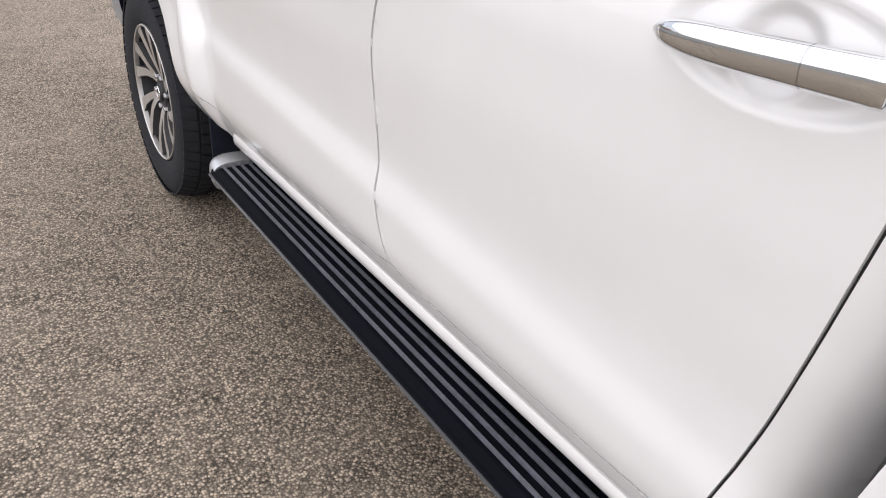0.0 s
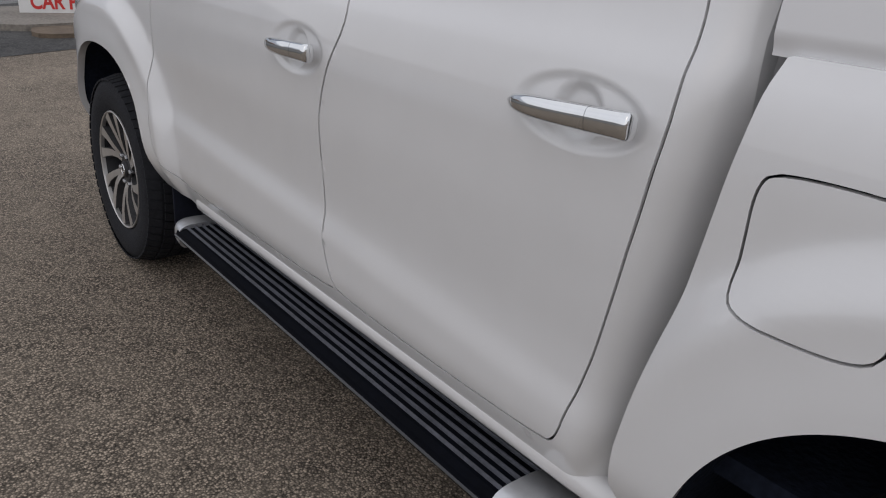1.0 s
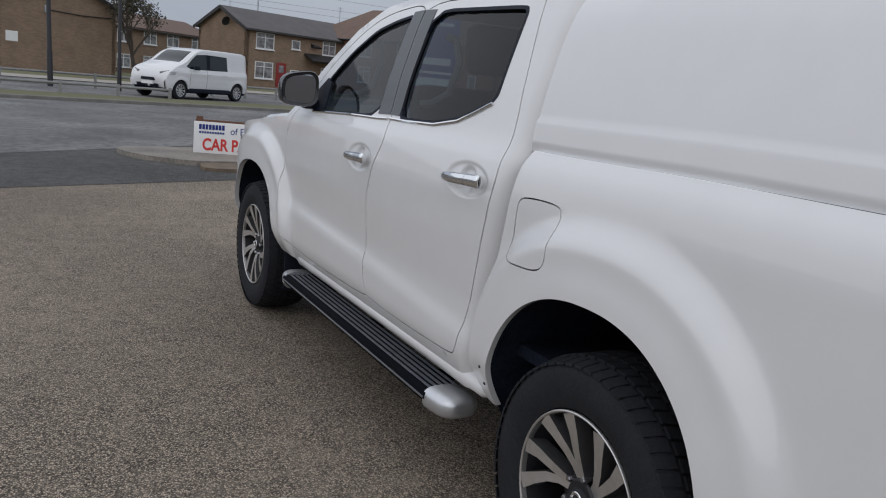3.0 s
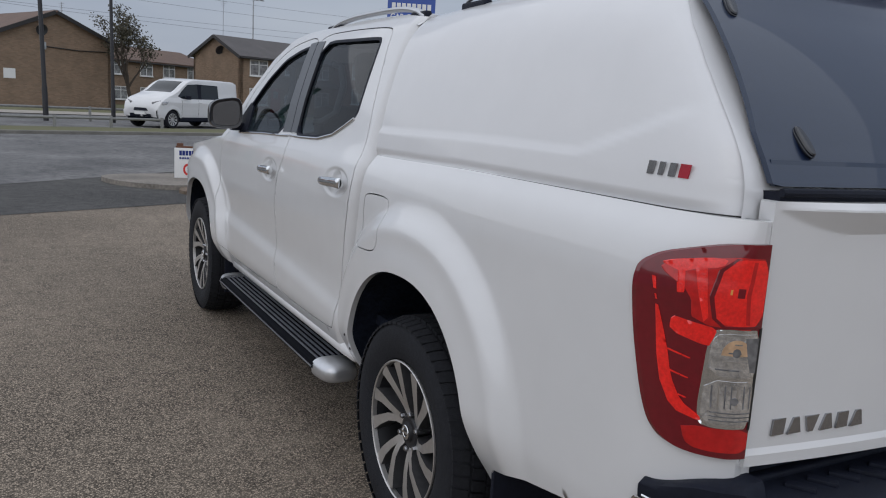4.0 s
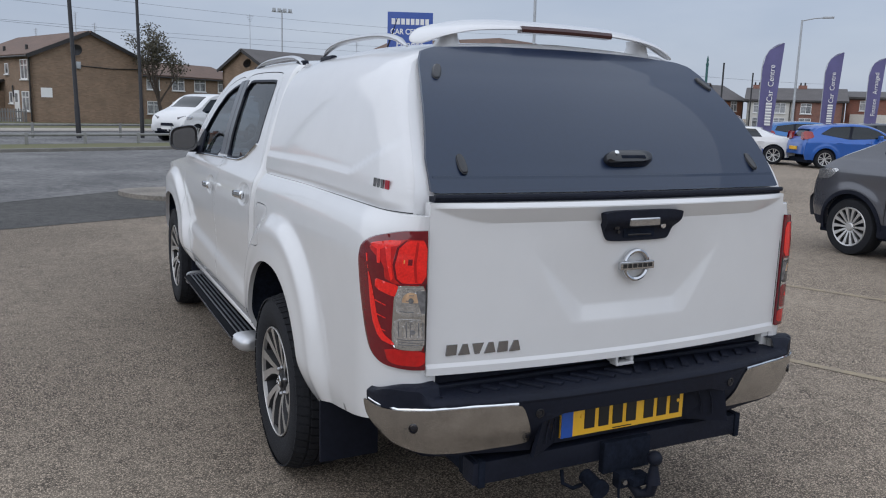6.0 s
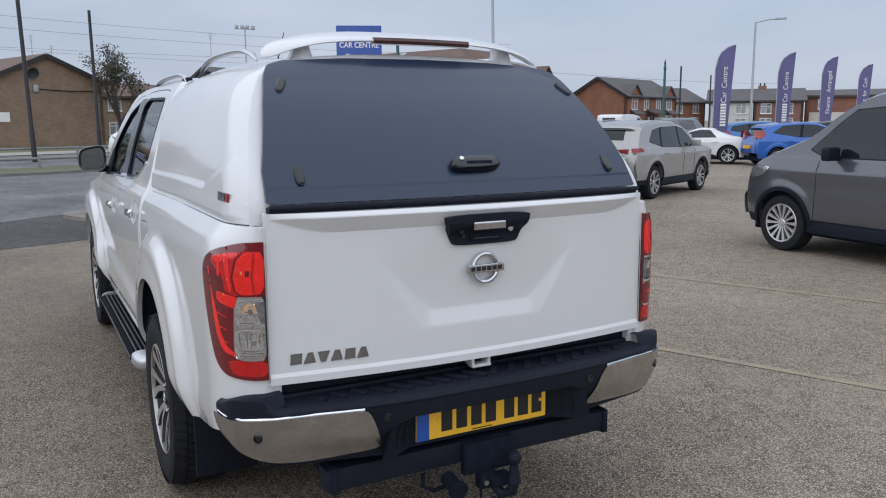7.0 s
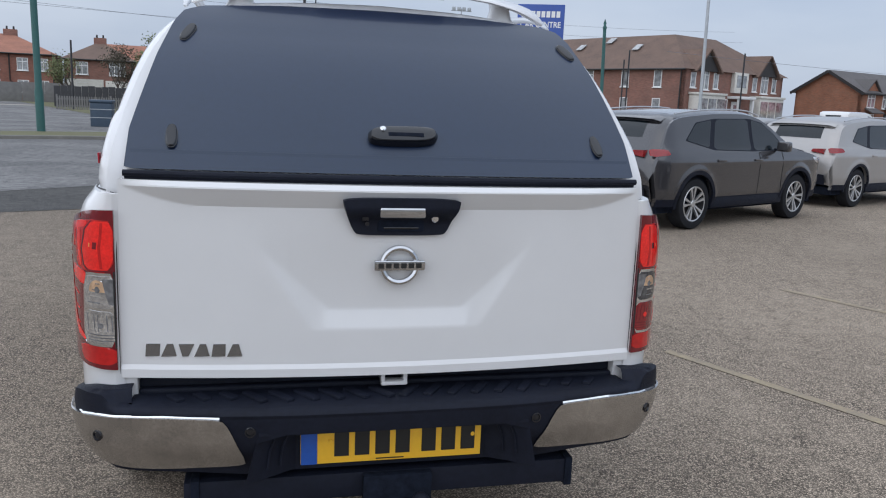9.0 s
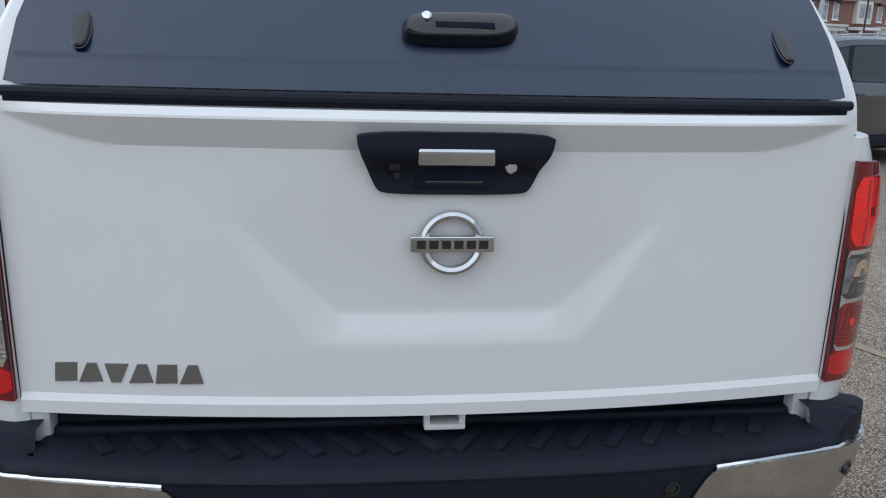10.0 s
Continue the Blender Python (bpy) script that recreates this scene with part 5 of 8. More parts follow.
glass = part("rear_window", patch(lambda x, z: (x, pane_y(z) - 0.022 + 0.040 * (x / 0.7) ** 2, z), steps(-0.73, 0.72, 0.02), steps(1.30, 1.80, 0.016), [inside(PANE_OUT)], (0, 0.014, 0.0)), GLASS_DARK, canopy, "dark tinted frameless rear window")
part("window_hem", patch(lambda x, z: (x, pane_y(z * 0 + 1.361) - 0.0245 + 0.040 * (x / 0.7) ** 2 - 0.34 * (1.361 - z), z), steps(-0.700, 0.700, 0.05), steps(1.311, 1.361, 0.010), [], (0, 0.012, 0)), GLASS_DARK, glass, "dark lower hem")
part("rubber_seal", tube([(x, -0.040 + 0.040 * (x / 0.7) ** 2, 1.302) for x in np.linspace(-0.712, 0.712, 15)], 0.0085, 8).join(loft([[(x, -0.034 + 0.040 * (x / 0.7) ** 2, 1.284), (x, -0.038 + 0.040 * (x / 0.7) ** 2, 1.302), (x, 0.05, 1.302), (x, 0.05, 1.284)] for x in np.linspace(-0.71, 0.71, 15)])), BLACK, canopy, "black rubber seal")


def on_glass(x, z, off=0.0):
    return float(pane_y(z)) - 0.022 + 0.040 * (x / 0.7) ** 2 - off


def knob(x, z, tilt):
    """A flat oval clamp lying on the window."""
    rings = []
    for h, k in ((0.0, 1.0), (0.0035, 1.0), (0.0045, 0.9), (0.0075, 0.88), (0.010, 0.72), (0.0105, 0.4)):
        rings.append([((0.0155 * k) * math.copysign(abs(math.cos(a)) ** 0.8, math.cos(a)), (0.039 - 0.0155 * (1 - k)) * math.copysign(abs(math.sin(a)) ** 0.75, math.sin(a)), h) for a in np.linspace(0, 2 * math.pi, 24, endpoint=False)])
    slope = math.degrees(math.atan(0.9 + 0.5 * (z - 1.386)))
    return moved(loft(rings), Matrix.Translation((x, on_glass(x, z), z)) @ pose(0, 0, 0, 90 - slope, 0, 0) @ pose(0, 0, 0, 0, 0, tilt))


for x, z, t in ((-0.597, 1.394, 0), (0.604, 1.398, 8), (-0.570, 1.678, -24), (0.586, 1.680, 30)):
    part("window_clamp", knob(x, z, t), BLACK_GLOSS, glass, "black oval window clamp")
rings = []
for h, w, hh in ((0, 0.097, 0.028), (0.014, 0.098, 0.028), (0.026, 0.090, 0.024), (0.030, 0.075, 0.016)):
    rings.append([(w * math.copysign(abs(math.cos(a)) ** 0.55, math.cos(a)), hh * math.copysign(abs(math.sin(a)) ** 0.7, math.sin(a)) + 0.004 * math.cos(a), h) for a in np.linspace(0, 2 * math.pi, 36, endpoint=False)])
HM = Matrix.Translation((0.016, on_glass(0, 1.407), 1.407)) @ pose(0, 0, 0, 48, 0, 0)
grip = part("window_handle", moved(loft(rings), HM), BLACK_GLOSS, glass, "black moulded window handle")
part("grip_recess", moved(box(-0.045, 0.055, -0.016, -0.002, 0.026, 0.0315, 0.003), HM), DARK, grip)
part("window_lock", moved(lathe([(0.02, 0.0085), (0.034, 0.0085), (0.036, 0.006), (0.036, 0.0)], 18, "z"), HM @ pose(-0.058, 0.008, 0)), CHROME, grip, "small chrome lock barrel")
# canopy badge, plain shapes
for k, (w, mat_) in enumerate(((0.018, BADGE), (0.014, BADGE), (0.018, BADGE), (0.026, BADGE_RED))):
    y = 0.262 - 0.030 * k
    bx, _, bz = shell(np.array(y), np.array(0.115))
    part("side_badge", moved(prism([(-w / 2, -0.014), (w / 2, -0.014), (w / 2 + 0.006, 0.014), (-w / 2 + 0.006, 0.014)], 0, 0.004), Matrix(((0, 0, -1, float(bx) - 0.001), (-1, 0, 0, y), (0, 1, 0, float(bz)), (0, 0, 0, 1)))), mat_, canopy, "small metal badge shape")
# spoiler
SP_Z = curve([(0, 1.869), (0.2, 1.867), (0.34, 1.858), (0.45, 1.838), (0.53, 1.812), (0.575, 1.790)])
rings = []
for x in np.concatenate([[-0.575, -0.573, -0.569, -0.562], np.linspace(-0.55, -0.40, 9), np.linspace(-0.36, 0.36, 13), np.linspace(0.40, 0.55, 9), [0.562, 0.569, 0.573, 0.575]]):
    z = float(SP_Z(abs(x)))
    tip = math.sqrt(max(0.004, 1 - max(0.0, (abs(x) - 0.525) / 0.0505) ** 2))
    c = 0.070 * (1 - 0.25 * smooth(0.42, 0.57, abs(x))) * tip
    y0 = 0.512 - 0.03 * (1 - (x / 0.6) ** 2)
    rings.append([(x, y0 + c * math.cos(a), z + (0.014 if math.sin(a) > 0 else 0.010) * (1 + 0.5 * smooth(0.42, 0.57, abs(x))) * math.sin(a) * tip + 0.020 * tip * math.cos(a)) for a in np.linspace(0, 2 * math.pi, 20, endpoint=False)])
wing = part("roof_spoiler", loft(rings), PAINT_SHADE, canopy, "white bridge-shaped roof spoiler")
for s in (-1, 1):
    rings = [[(s * 0.425 + w * math.cos(a), 0.525 + 0.060 * k * math.sin(a), z) for a in np.linspace(0, 2 * math.pi, 16, endpoint=False)] for z, w, k in ((1.775, 0.056, 1.0), (1.798, 0.040, 0.9), (1.825, 0.032, 0.8), (1.846, 0.036, 0.75))]
    part("spoiler_leg", loft(rings), PAINT_SHADE, wing)
part("brake_light", loft([[(x, 0.512 - 0.03 * (1 - (x / 0.6) ** 2) - 0.0705 + dy, float(SP_Z(abs(x))) - 0.019 + dz) for dy, dz in ((0.03, -0.0125), (0.0, -0.011), (-0.004, 0.0), (0.0, 0.011), (0.03, 0.0125))] for x in np.linspace(-0.185, 0.212, 12)]), MAROON, wing, "dark red high brake light")
# roof rails
for s in (-1, 1):
    for y0, y1, zb, par in ((1.72, 2.74, (1.765, 1.76), truck), (0.50, 1.42, (1.775, 1.79), canopy)):
        ys = np.linspace(y0, y1, 15)
        rings = []
        for y in ys:
            t = (y - y0) / (y1 - y0)
            z = zb[0] + (zb[1] - zb[0]) * t + 0.052 * (1 - abs(2 * t - 1) ** 3.2) ** 0.8 - 0.004
            x = s * (0.592 - 0.012 * math.sin(math.pi * t))
            k = (1 - abs(2 * t - 1) ** 9) if par is canopy else 1.0
            rings.append([(x + (0.006 + 0.011 * k) * math.cos(a), y, z + (0.004 + 0.007 * k) * math.sin(a)) for a in np.linspace(0, 2 * math.pi, 12, endpoint=False)])
        rail = part("roof_rail", loft(rings), SILVER, par, "satin silver roof rail")
        for ya, yb in ((y0 - 0.01, y0 + 0.12), (y1 - 0.14, y1 + 0.02))[(1 if par is canopy else 0):]:
            part("rail_foot", box(min(s * 0.575, s * 0.605), max(s * 0.575, s * 0.605), ya, yb, 1.74, 1.784, 0.010, 3), BLACK, rail)
part("aerial", tube([(-0.10, 1.95, 1.81), (-0.10, 1.75, 2.02)], [0.006, 0.002], 8), BLACK, truck, "short black roof aerial")

# rear bumper
PLAN = [(0, -0.150), (0.25, -0.146), (0.45, -0.130), (0.62, -0.102), (0.74, -0.068), (0.815, -0.022), (0.855, 0.045), (0.866, 0.13)]
_len = [0.0]
for (ax, ay), (bx, by) in zip(PLAN, PLAN[1:]):
    _len.append(_len[-1] + math.hypot(bx - ax, by - ay))
PX, PY = curve(list(zip(_len, [p[0] for p in PLAN]))), curve(list(zip(_len, [p[1] for p in PLAN])))
SL = _len[-1]


def bump(off=0.0):
    def f(s, z):
        a = np.abs(s)
        tuck = 0.055 * smooth(0.62, 0.50, z) - 0.010 * smooth(0.60, 0.68, z)
        return np.sign(s) * (PX(a) - tuck * smooth(0.5, 0.95, a) + off * smooth(0.55, 0.9, a)), PY(a) + tuck * smooth(0.95, 0.5, a) - off * smooth(0.95, 0.6, a), z
    return f


core = part("rear_bumper", patch(bump(-0.006), steps(-SL, SL, 0.025), steps(0.485, 0.70, 0.0125), [inside([(-SL, 0.60), (-0.93, 0.56), (-0.80, 0.52), (-0.40, 0.50), (0.40, 0.50), (0.80, 0.52), (0.93, 0.56), (SL, 0.60), (SL, 0.69), (-SL, 0.69)]), outside(inside(rounded([(-0.40, 0.40), (0.40, 0.40), (0.372, 0.631), (-0.372, 0.631)], 1, 0.1)))]), BLACK, truck, "black plastic step bumper with chrome corners")
CORNER = [(0.472, 0.678), (0.452, 0.655), (0.405, 0.542), (0.43, 0.531), (0.62, 0.523), (0.78, 0.530), (0.90, 0.553), (SL - 0.03, 0.59), (SL - 0.004, 0.62), (SL - 0.004, 0.665), (0.95, 0.664), (0.85, 0.668), (0.62, 0.680)]
for s in (1, -1):
    poly = [(s * a, b) for a, b in CORNER]
    cor = part("chrome_corner", patch(bump(0.004), steps(min(p[0] for p in poly) - 0.01, max(p[0] for p in poly) + 0.01, 0.014), steps(0.51, 0.69, 0.009), [inside(rounded(poly, 1, 0.2))], (0, 0.012, 0)), BRUSHED, core, "dull chrome bumper corner")
    part("bright_edge", tube([(s * float(PX(a)), float(PY(a)) - 0.006, z) for a, z in ((0.475, 0.679), (0.62, 0.6815), (0.75, 0.676), (0.85, 0.670), (0.93, 0.667), (SL - 0.005, 0.666))], 0.0045, 6), CHROME, cor)
    for a, z, o in ((0.795, 0.617, 0.004), (0.397, 0.640, -0.006)):
        sx, sy, sz = bump(o)(np.array(s * a), np.array(z))
        yaw = 38 * s if a > 0.7 else 5 * s
        part("parking_sensor", moved(lathe([(0.004, 0.0145), (-0.003, 0.0145), (-0.004, 0.011), (-0.001, 0.010), (-0.003, 0.0)], 20, "y"), pose(float(sx), float(sy), float(sz), 0, 0, yaw)), BLACK_GLOSS, core, "round black parking sensor")
rings = []
for s_ in np.linspace(-SL, SL, 141):
    a, sg = abs(s_), math.copysign(1, s_)
    x, y = float(PX(a)), float(PY(a))
    raised = 0.032 * float(smooth(0.752, 0.782, a)) - 0.036 * float(smooth(SL - 0.14, SL, a))
    inn = 0.05 if x < 0.70 else y
    rings.append([(sg * x, y - 0.004 * (x < 0.7), 0.676), (sg * (x + 0.004 * (x > 0.75)), y - 0.008 * (x < 0.75), 0.686), (sg * x, y - 0.002, 0.697 + raised), (sg * (x - 0.012 * (x > 0.7)), y + 0.014 * (x < 0.8), 0.703 + raised),
                  (sg * min(x - 0.02, 0.70 + 0 * x) if x > 0.72 else sg * x, max(inn if x < 0.72 else y, y + 0.02), 0.704 + raised)])
part("step_pad", loft(rings, closed=False, caps=False), BLACK, core, "black grained step pad", 50)
part("pad_back", box(-0.69, 0.69, 0.035, 0.06, 0.60, 0.755, 0.004), BLACK, core)
part("pad_fillet", box(-0.69, 0.69, 0.010, 0.040, 0.690, 0.716, 0.009, 3), BLACK, core)
for s in (1, -1):
    for k in range(9):
        long = 0.092 if k < 6 else 0.060
        g = moved(box(-0.0120, 0.0120, -long / 2, long / 2, -0.004, 0.0085, 0.0035, 2), pose(s * (0.040 + 0.069 * k), -0.058 + 0.018 * (k > 5), 0.7035, 0, 0, -s * 34))
        part("step_rib", g, BLACK, core)
part("plate_recess", box(-0.30, 0.30, -0.048, -0.02, 0.490, 0.69, 0.008).join(loft([[(-0.375, y, 0.627), (0.375, y, 0.627), (0.375, y, 0.637), (-0.375, y, 0.637)] for y in (-0.138, -0.03)])), BLACK, core)
for s in (1, -1):
    # the bumper's face runs in to the plate on a long slope
    part("recess_cheek", loft([[(s * 0.272, -0.046, z) for z in (0.495, 0.631)] + [(s * 0.272, -0.026, z) for z in (0.631, 0.495)], [(s * 0.408, -0.128, 0.495), (s * 0.376, -0.132, 0.631), (s * 0.376, -0.112, 0.631), (s * 0.408, -0.108, 0.495)]]), BLACK, core)
    for k in range(2):
        part("cheek_groove", tube([(s * (0.352 - 0.034 * k), -0.1085 + 0.020 * k, 0.525), (s * (0.346 - 0.034 * k), -0.1095 + 0.020 * k, 0.575), (s * (0.333 - 0.034 * k), -0.1050 + 0.020 * k, 0.605)], 0.003, 6), BLACK, core)
plate = part("number_plate", box(-0.262, 0.258, -0.060, -0.050, 0.509, 0.613, 0.002), YELLOW, truck, "yellow number plate with plain bars")
part("plate_band", box(-0.261, -0.216, -0.0625, -0.0595, 0.5095, 0.6115), BLUE_PLATE, plate)
for k in range(7):
    x = -0.148 + 0.058 * k + (0.018 if k > 3 else 0)
    part("plate_bar", box(x - 0.0205, x + 0.0205, -0.0625, -0.0595, 0.529, 0.599), INK, plate)
part("plate_footer", box(-0.05, 0.03, -0.0615, -0.0595, 0.514, 0.517), INK, plate)
for x in (-0.18, 0.232):
    part("plate_screw", moved(lathe([(-0.004, 0.0), (-0.003, 0.006), (0.0, 0.007)], 14, "y"), pose(x, -0.060, 0.572)), YELLOW, plate)

# tow bar
tow = part("tow_bar", box(-0.575, 0.555, -0.045, 0.030, 0.395, 0.470, 0.006), BLACK, truck, "black square tow bar with ball")
for s in (1, -1):
    part("bar_bracket", box(s * 0.545 - 0.012, s * 0.545 + 0.012, -0.050, 0.09, 0.385, 0.475, 0.004), DARK, tow)
part("ball_bracket", box(-0.085, 0.115, -0.070, -0.040, 0.355, 0.468, 0.006).join(box(-0.038, 0.034, -0.100, -0.06, 0.305, 0.362, 0.008)).join(box(0.0, 0.085, -0.13, -0.06, 0.318, 0.345, 0.006)), DARK, tow)
part("tow_ball", moved(lathe([(0.0, 0.026), (0.05, 0.016), (0.065, 0.014)] + [(0.088 + 0.026 * math.sin(a), 0.026 * math.cos(a)) for a in np.linspace(-0.9, math.pi / 2, 10)], 24, "z"), pose(0.066, -0.150, 0.335)), BLACK, tow, "black tow ball")
part("ball_shank", tube([(0.02, -0.07, 0.33), (0.035, -0.12, 0.285), (0.062, -0.145, 0.300), (0.066, -0.15, 0.34)], 0.020, 10), BLACK, tow)
for x, z in ((-0.020, 0.333), (0.018, 0.333)):
    part("flange_bolt", moved(lathe([(-0.012, 0.0), (-0.012, 0.010), (0.004, 0.010)], 6, "y"), pose(x, -0.100, z)), BADGE, tow)
for x, z in ((-0.140, 0.345),):
    part("trailer_socket", moved(lathe([(0.05, 0.026), (-0.02, 0.026), (-0.024, 0.034), (-0.040, 0.034), (-0.042, 0.0)], 20, "y"), pose(x, -0.095, z, 10)), DARK, tow, "black trailer socket")
part("loose_cable", tube([(-0.22, -0.02, 0.375), (-0.235, -0.05, 0.345), (-0.20, -0.06, 0.325), (-0.155, -0.05, 0.325)], 0.007, 6), DARK, tow)
part("safety_chain", tube([(-0.03, -0.09, 0.31), (-0.035, -0.10, 0.26), (-0.01, -0.10, 0.225), (0.02, -0.10, 0.27)], 0.005, 6), DARK, tow)
part("exhaust", tube([(0.52, 0.9, 0.36), (0.58, 0.35, 0.36), (0.60, 0.20, 0.35)], 0.03, 12), DARK, truck)
part("spare_wheel", moved(lathe([(-0.11, 0.24), (-0.12, 0.36), (0.0, 0.376), (0.12, 0.36), (0.11, 0.24)], 40, "z"), pose(0, 0.62, 0.36)), RUBBER, truck, "spare wheel under the bed")


# the body's true lengths: everything ahead of the tail sits a little farther forward, the tail a little higher
for ob in truck.children_recursive:
    if ob.name.split(".")[0] == "wheel":
        ob.matrix_basis = Matrix.Translation((0, 0.030 if ob.matrix_basis.translation.y < 2 else 0.012, 0)) @ ob.matrix_basis
    elif ob.type == "MESH" and ob.data.users == 1 and ob.parent.name.split(".")[0] != "wheel":
        co = np.zeros(len(ob.data.vertices) * 3)
        ob.data.vertices.foreach_get("co", co)
        co = co.reshape(-1, 3)
        y, z = co[:, 1].copy(), co[:, 2].copy()
        co[:, 1] += 0.033 * smooth(0.25, 0.95, y) - 0.020 * smooth(3.5, 4.2, y)
        co[:, 2] += 0.009 * smooth(0.45, 0.70, z) * smooth(1.6, 0.9, y)
        ob.data.vertices.foreach_set("co", co.ravel())
        ob.data.update()


# ---- houses ----
def window_set(house, m, w, h, style="two"):
    """A window with its frame, bars and panes, set in a wall facing -y of m."""
    t = 0.06
    n = {"one": 1, "two": 2, "three": 3}[style]
    loops = [[(-a, y, h / 2 - c), (a, y, h / 2 - c), (a, y, h / 2 + c), (-a, y, h / 2 + c)] for y, a, c in ((0.03, w / 2, h / 2), (-0.05, w / 2, h / 2), (-0.05, w / 2 - t, h / 2 - t), (0.03, w / 2 - t, h / 2 - t))]
    g = Geo().add(sum(loops, []), [(4 * i + k, 4 * i + (k + 1) % 4, 4 * i + 4 + (k + 1) % 4, 4 * i + 4 + k) for i in range(3) for k in range(4)])
    fr = part("window", moved(g, m), UPVC, house, "white framed window")
    for k in range(1, n):
        x = -w / 2 + w * k / n
        part("mullion", moved(box(x - 0.03, x + 0.03, -0.045, 0.02, t, h - t), m), UPVC, fr)
    if style != "one":
        part("transom", moved(box(-w / 2 + t, w / 2 - t, -0.042, 0.02, h * 0.68, h * 0.68 + 0.05), m), UPVC, fr)
    for k in range(n):
        a, b = -w / 2 + w * k / n + 0.04, -w / 2 + w * (k + 1) / n - 0.04
        part("pane", moved(box(a, b, -0.012, 0.0, t, h - t), m), PANE, fr)
    part("window_sill", moved(box(-w / 2 - 0.06, w / 2 + 0.06, -0.12, 0.02, -0.08, 0.0, 0.01), m), UPVC, fr)
    return fr


def wall_with(L, H, top, thick=0.25):
    """A wall in the xz plane of length L with an outline top (list of x, z above the eaves)."""
    out = [(0, 0), (L, 0), (L, H)] + top + [(0, H)]
    return moved(prism(out, 0, thick), Matrix(((1, 0, 0, 0), (0, 0, 1, 0), (0, 1, 0, 0), (0, 0, 0, 1))))


def roof_slab(p00, p10, p11, p01, t=0.14):
    """A sloping roof plane with thickness through four corners."""
    P = [Vector(p) for p in (p00, p10, p11, p01)]
    n = (P[1] - P[0]).cross(P[3] - P[0]).normalized()
    if n.z < 0:
        n = -n
    v = P + [p + n * t for p in P]
    return Geo().add(v, [(3, 2, 1, 0), (4, 5, 6, 7), (0, 1, 5, 4), (1, 2, 6, 5), (2, 3, 7, 6), (3, 0, 4, 7)])


def house(label, at, turn, L, D, eave, ridge, walls, roofing, front=(), left_side=(), hip=0.0, chimneys=(), flat=False, name="house"):
    """A gabled or hipped house: its front lies along local x and faces -y; the origin is the front's left corner."""
    h = thing(name, Matrix.Translation(at) @ pose(0, 0, 0, 0, 0, turn), label, "house", "houses along the road")
    part("front_wall", wall_with(L, eave, []), walls, h)
    part("back_wall", moved(wall_with(L, eave, []), pose(0, D - 0.25, 0)), walls, h)
    top = [] if hip else [(D / 2, ridge)]
    for x in (0.25, L):
        part("gable_wall", moved(wall_with(D, eave, top), pose(x, 0, 0, 0, 0, 90)), walls, h)
    o = 0.30
    if hip:
        k = hip
        ze = eave - 0.1
        c = [(-o, -o, ze), (L + o, -o, ze), (L + o, D + o, ze), (-o, D + o, ze)]
        if flat:
            t = [(k, k, ridge), (L - k, k, ridge), (L - k, D - k, ridge), (k, D - k, ridge)]
            part("roof", Geo().add(c + t, [(0, 1, 5, 4), (1, 2, 6, 5), (2, 3, 7, 6), (3, 0, 4, 7), (4, 5, 6, 7), (3, 2, 1, 0)]), roofing, h, "", 10)
        else:
            t = [(k, D / 2, ridge), (L - k, D / 2, ridge)]
            part("roof", Geo().add(c + t, [(0, 1, 5, 4), (1, 2, 5), (2, 3, 4, 5), (3, 0, 4), (3, 2, 1, 0)]), roofing, h, "", 10)
    else:
        dz = (ridge - eave) / (D / 2) * o
        part("roof_slope", roof_slab((-o, -o, eave - dz), (L + o, -o, eave - dz), (L + o, D / 2, ridge), (-o, D / 2, ridge)), roofing, h)
        part("roof_slope", roof_slab((-o, D + o, eave - dz), (L + o, D + o, eave - dz), (L + o, D / 2, ridge), (-o, D / 2, ridge)), roofing, h)
        for x in (-o - 0.03, L + o):
            for y0, y1 in ((-o, D / 2), (D + o, D / 2)):
                part("barge_board", roof_slab((x, y0, eave - dz - 0.12), (x + 0.04, y0, eave - dz - 0.12), (x + 0.04, y1, ridge - 0.12), (x, y1, ridge - 0.12), 0.24), FASCIA, h)
    part("gutter", tube([(-o, -o - 0.05, eave - 0.14), (L + o, -o - 0.05, eave - 0.14)], 0.07, 8), FASCIA, h)
    part("downpipe", tube([(L - 0.2, -0.07, eave - 0.2), (L - 0.2, -0.07, 0.1)], 0.045, 6), FASCIA, h)
    for x, z, w, hh, st in front:
        window_set(h, pose(x, 0, z), w, hh, st)
    for y, z, w, hh, st in left_side:
        window_set(h, pose(0, y, z, 0, 0, -90), w, hh, st)
    for x, y, w in chimneys:
        ch = part("chimney", box(x - w / 2, x + w / 2, y - 0.35, y + 0.35, ridge - 0.8, ridge + 0.45, 0.02), DARK_BRICK, h)
        for dx in (-w / 4, w / 4):
            part("chimney_pot", moved(lathe([(0, 0.10), (0.32, 0.08), (0.33, 0.0)], 12, "z"), pose(x + dx, y, ridge + 0.44)), FASCIA, ch)
    return h


def front_door(h, x, mat, w=0.95):
    d = part("door", box(x - w / 2, x + w / 2, -0.05, 0.03, 0, 2.05, 0.01), mat, h, "panelled front door")
    part("door_pane", box(x - w / 4, x + w / 4, -0.06, -0.045, 1.3, 1.85), PANE, d)
    return d


def dish(h, x, y, z):
    d = part("satellite_dish", moved(lathe([(0.0, 0.0), (-0.05, 0.2), (-0.12, 0.36), (-0.13, 0.36)], 20, "y"), pose(x, y - 0.25, z, 25)), POST_DARK, h, "dark satellite dish")
    part("dish_arm", tube([(x, y, z - 0.1), (x, y - 0.45, z)], 0.02, 6), POST_DARK, d)


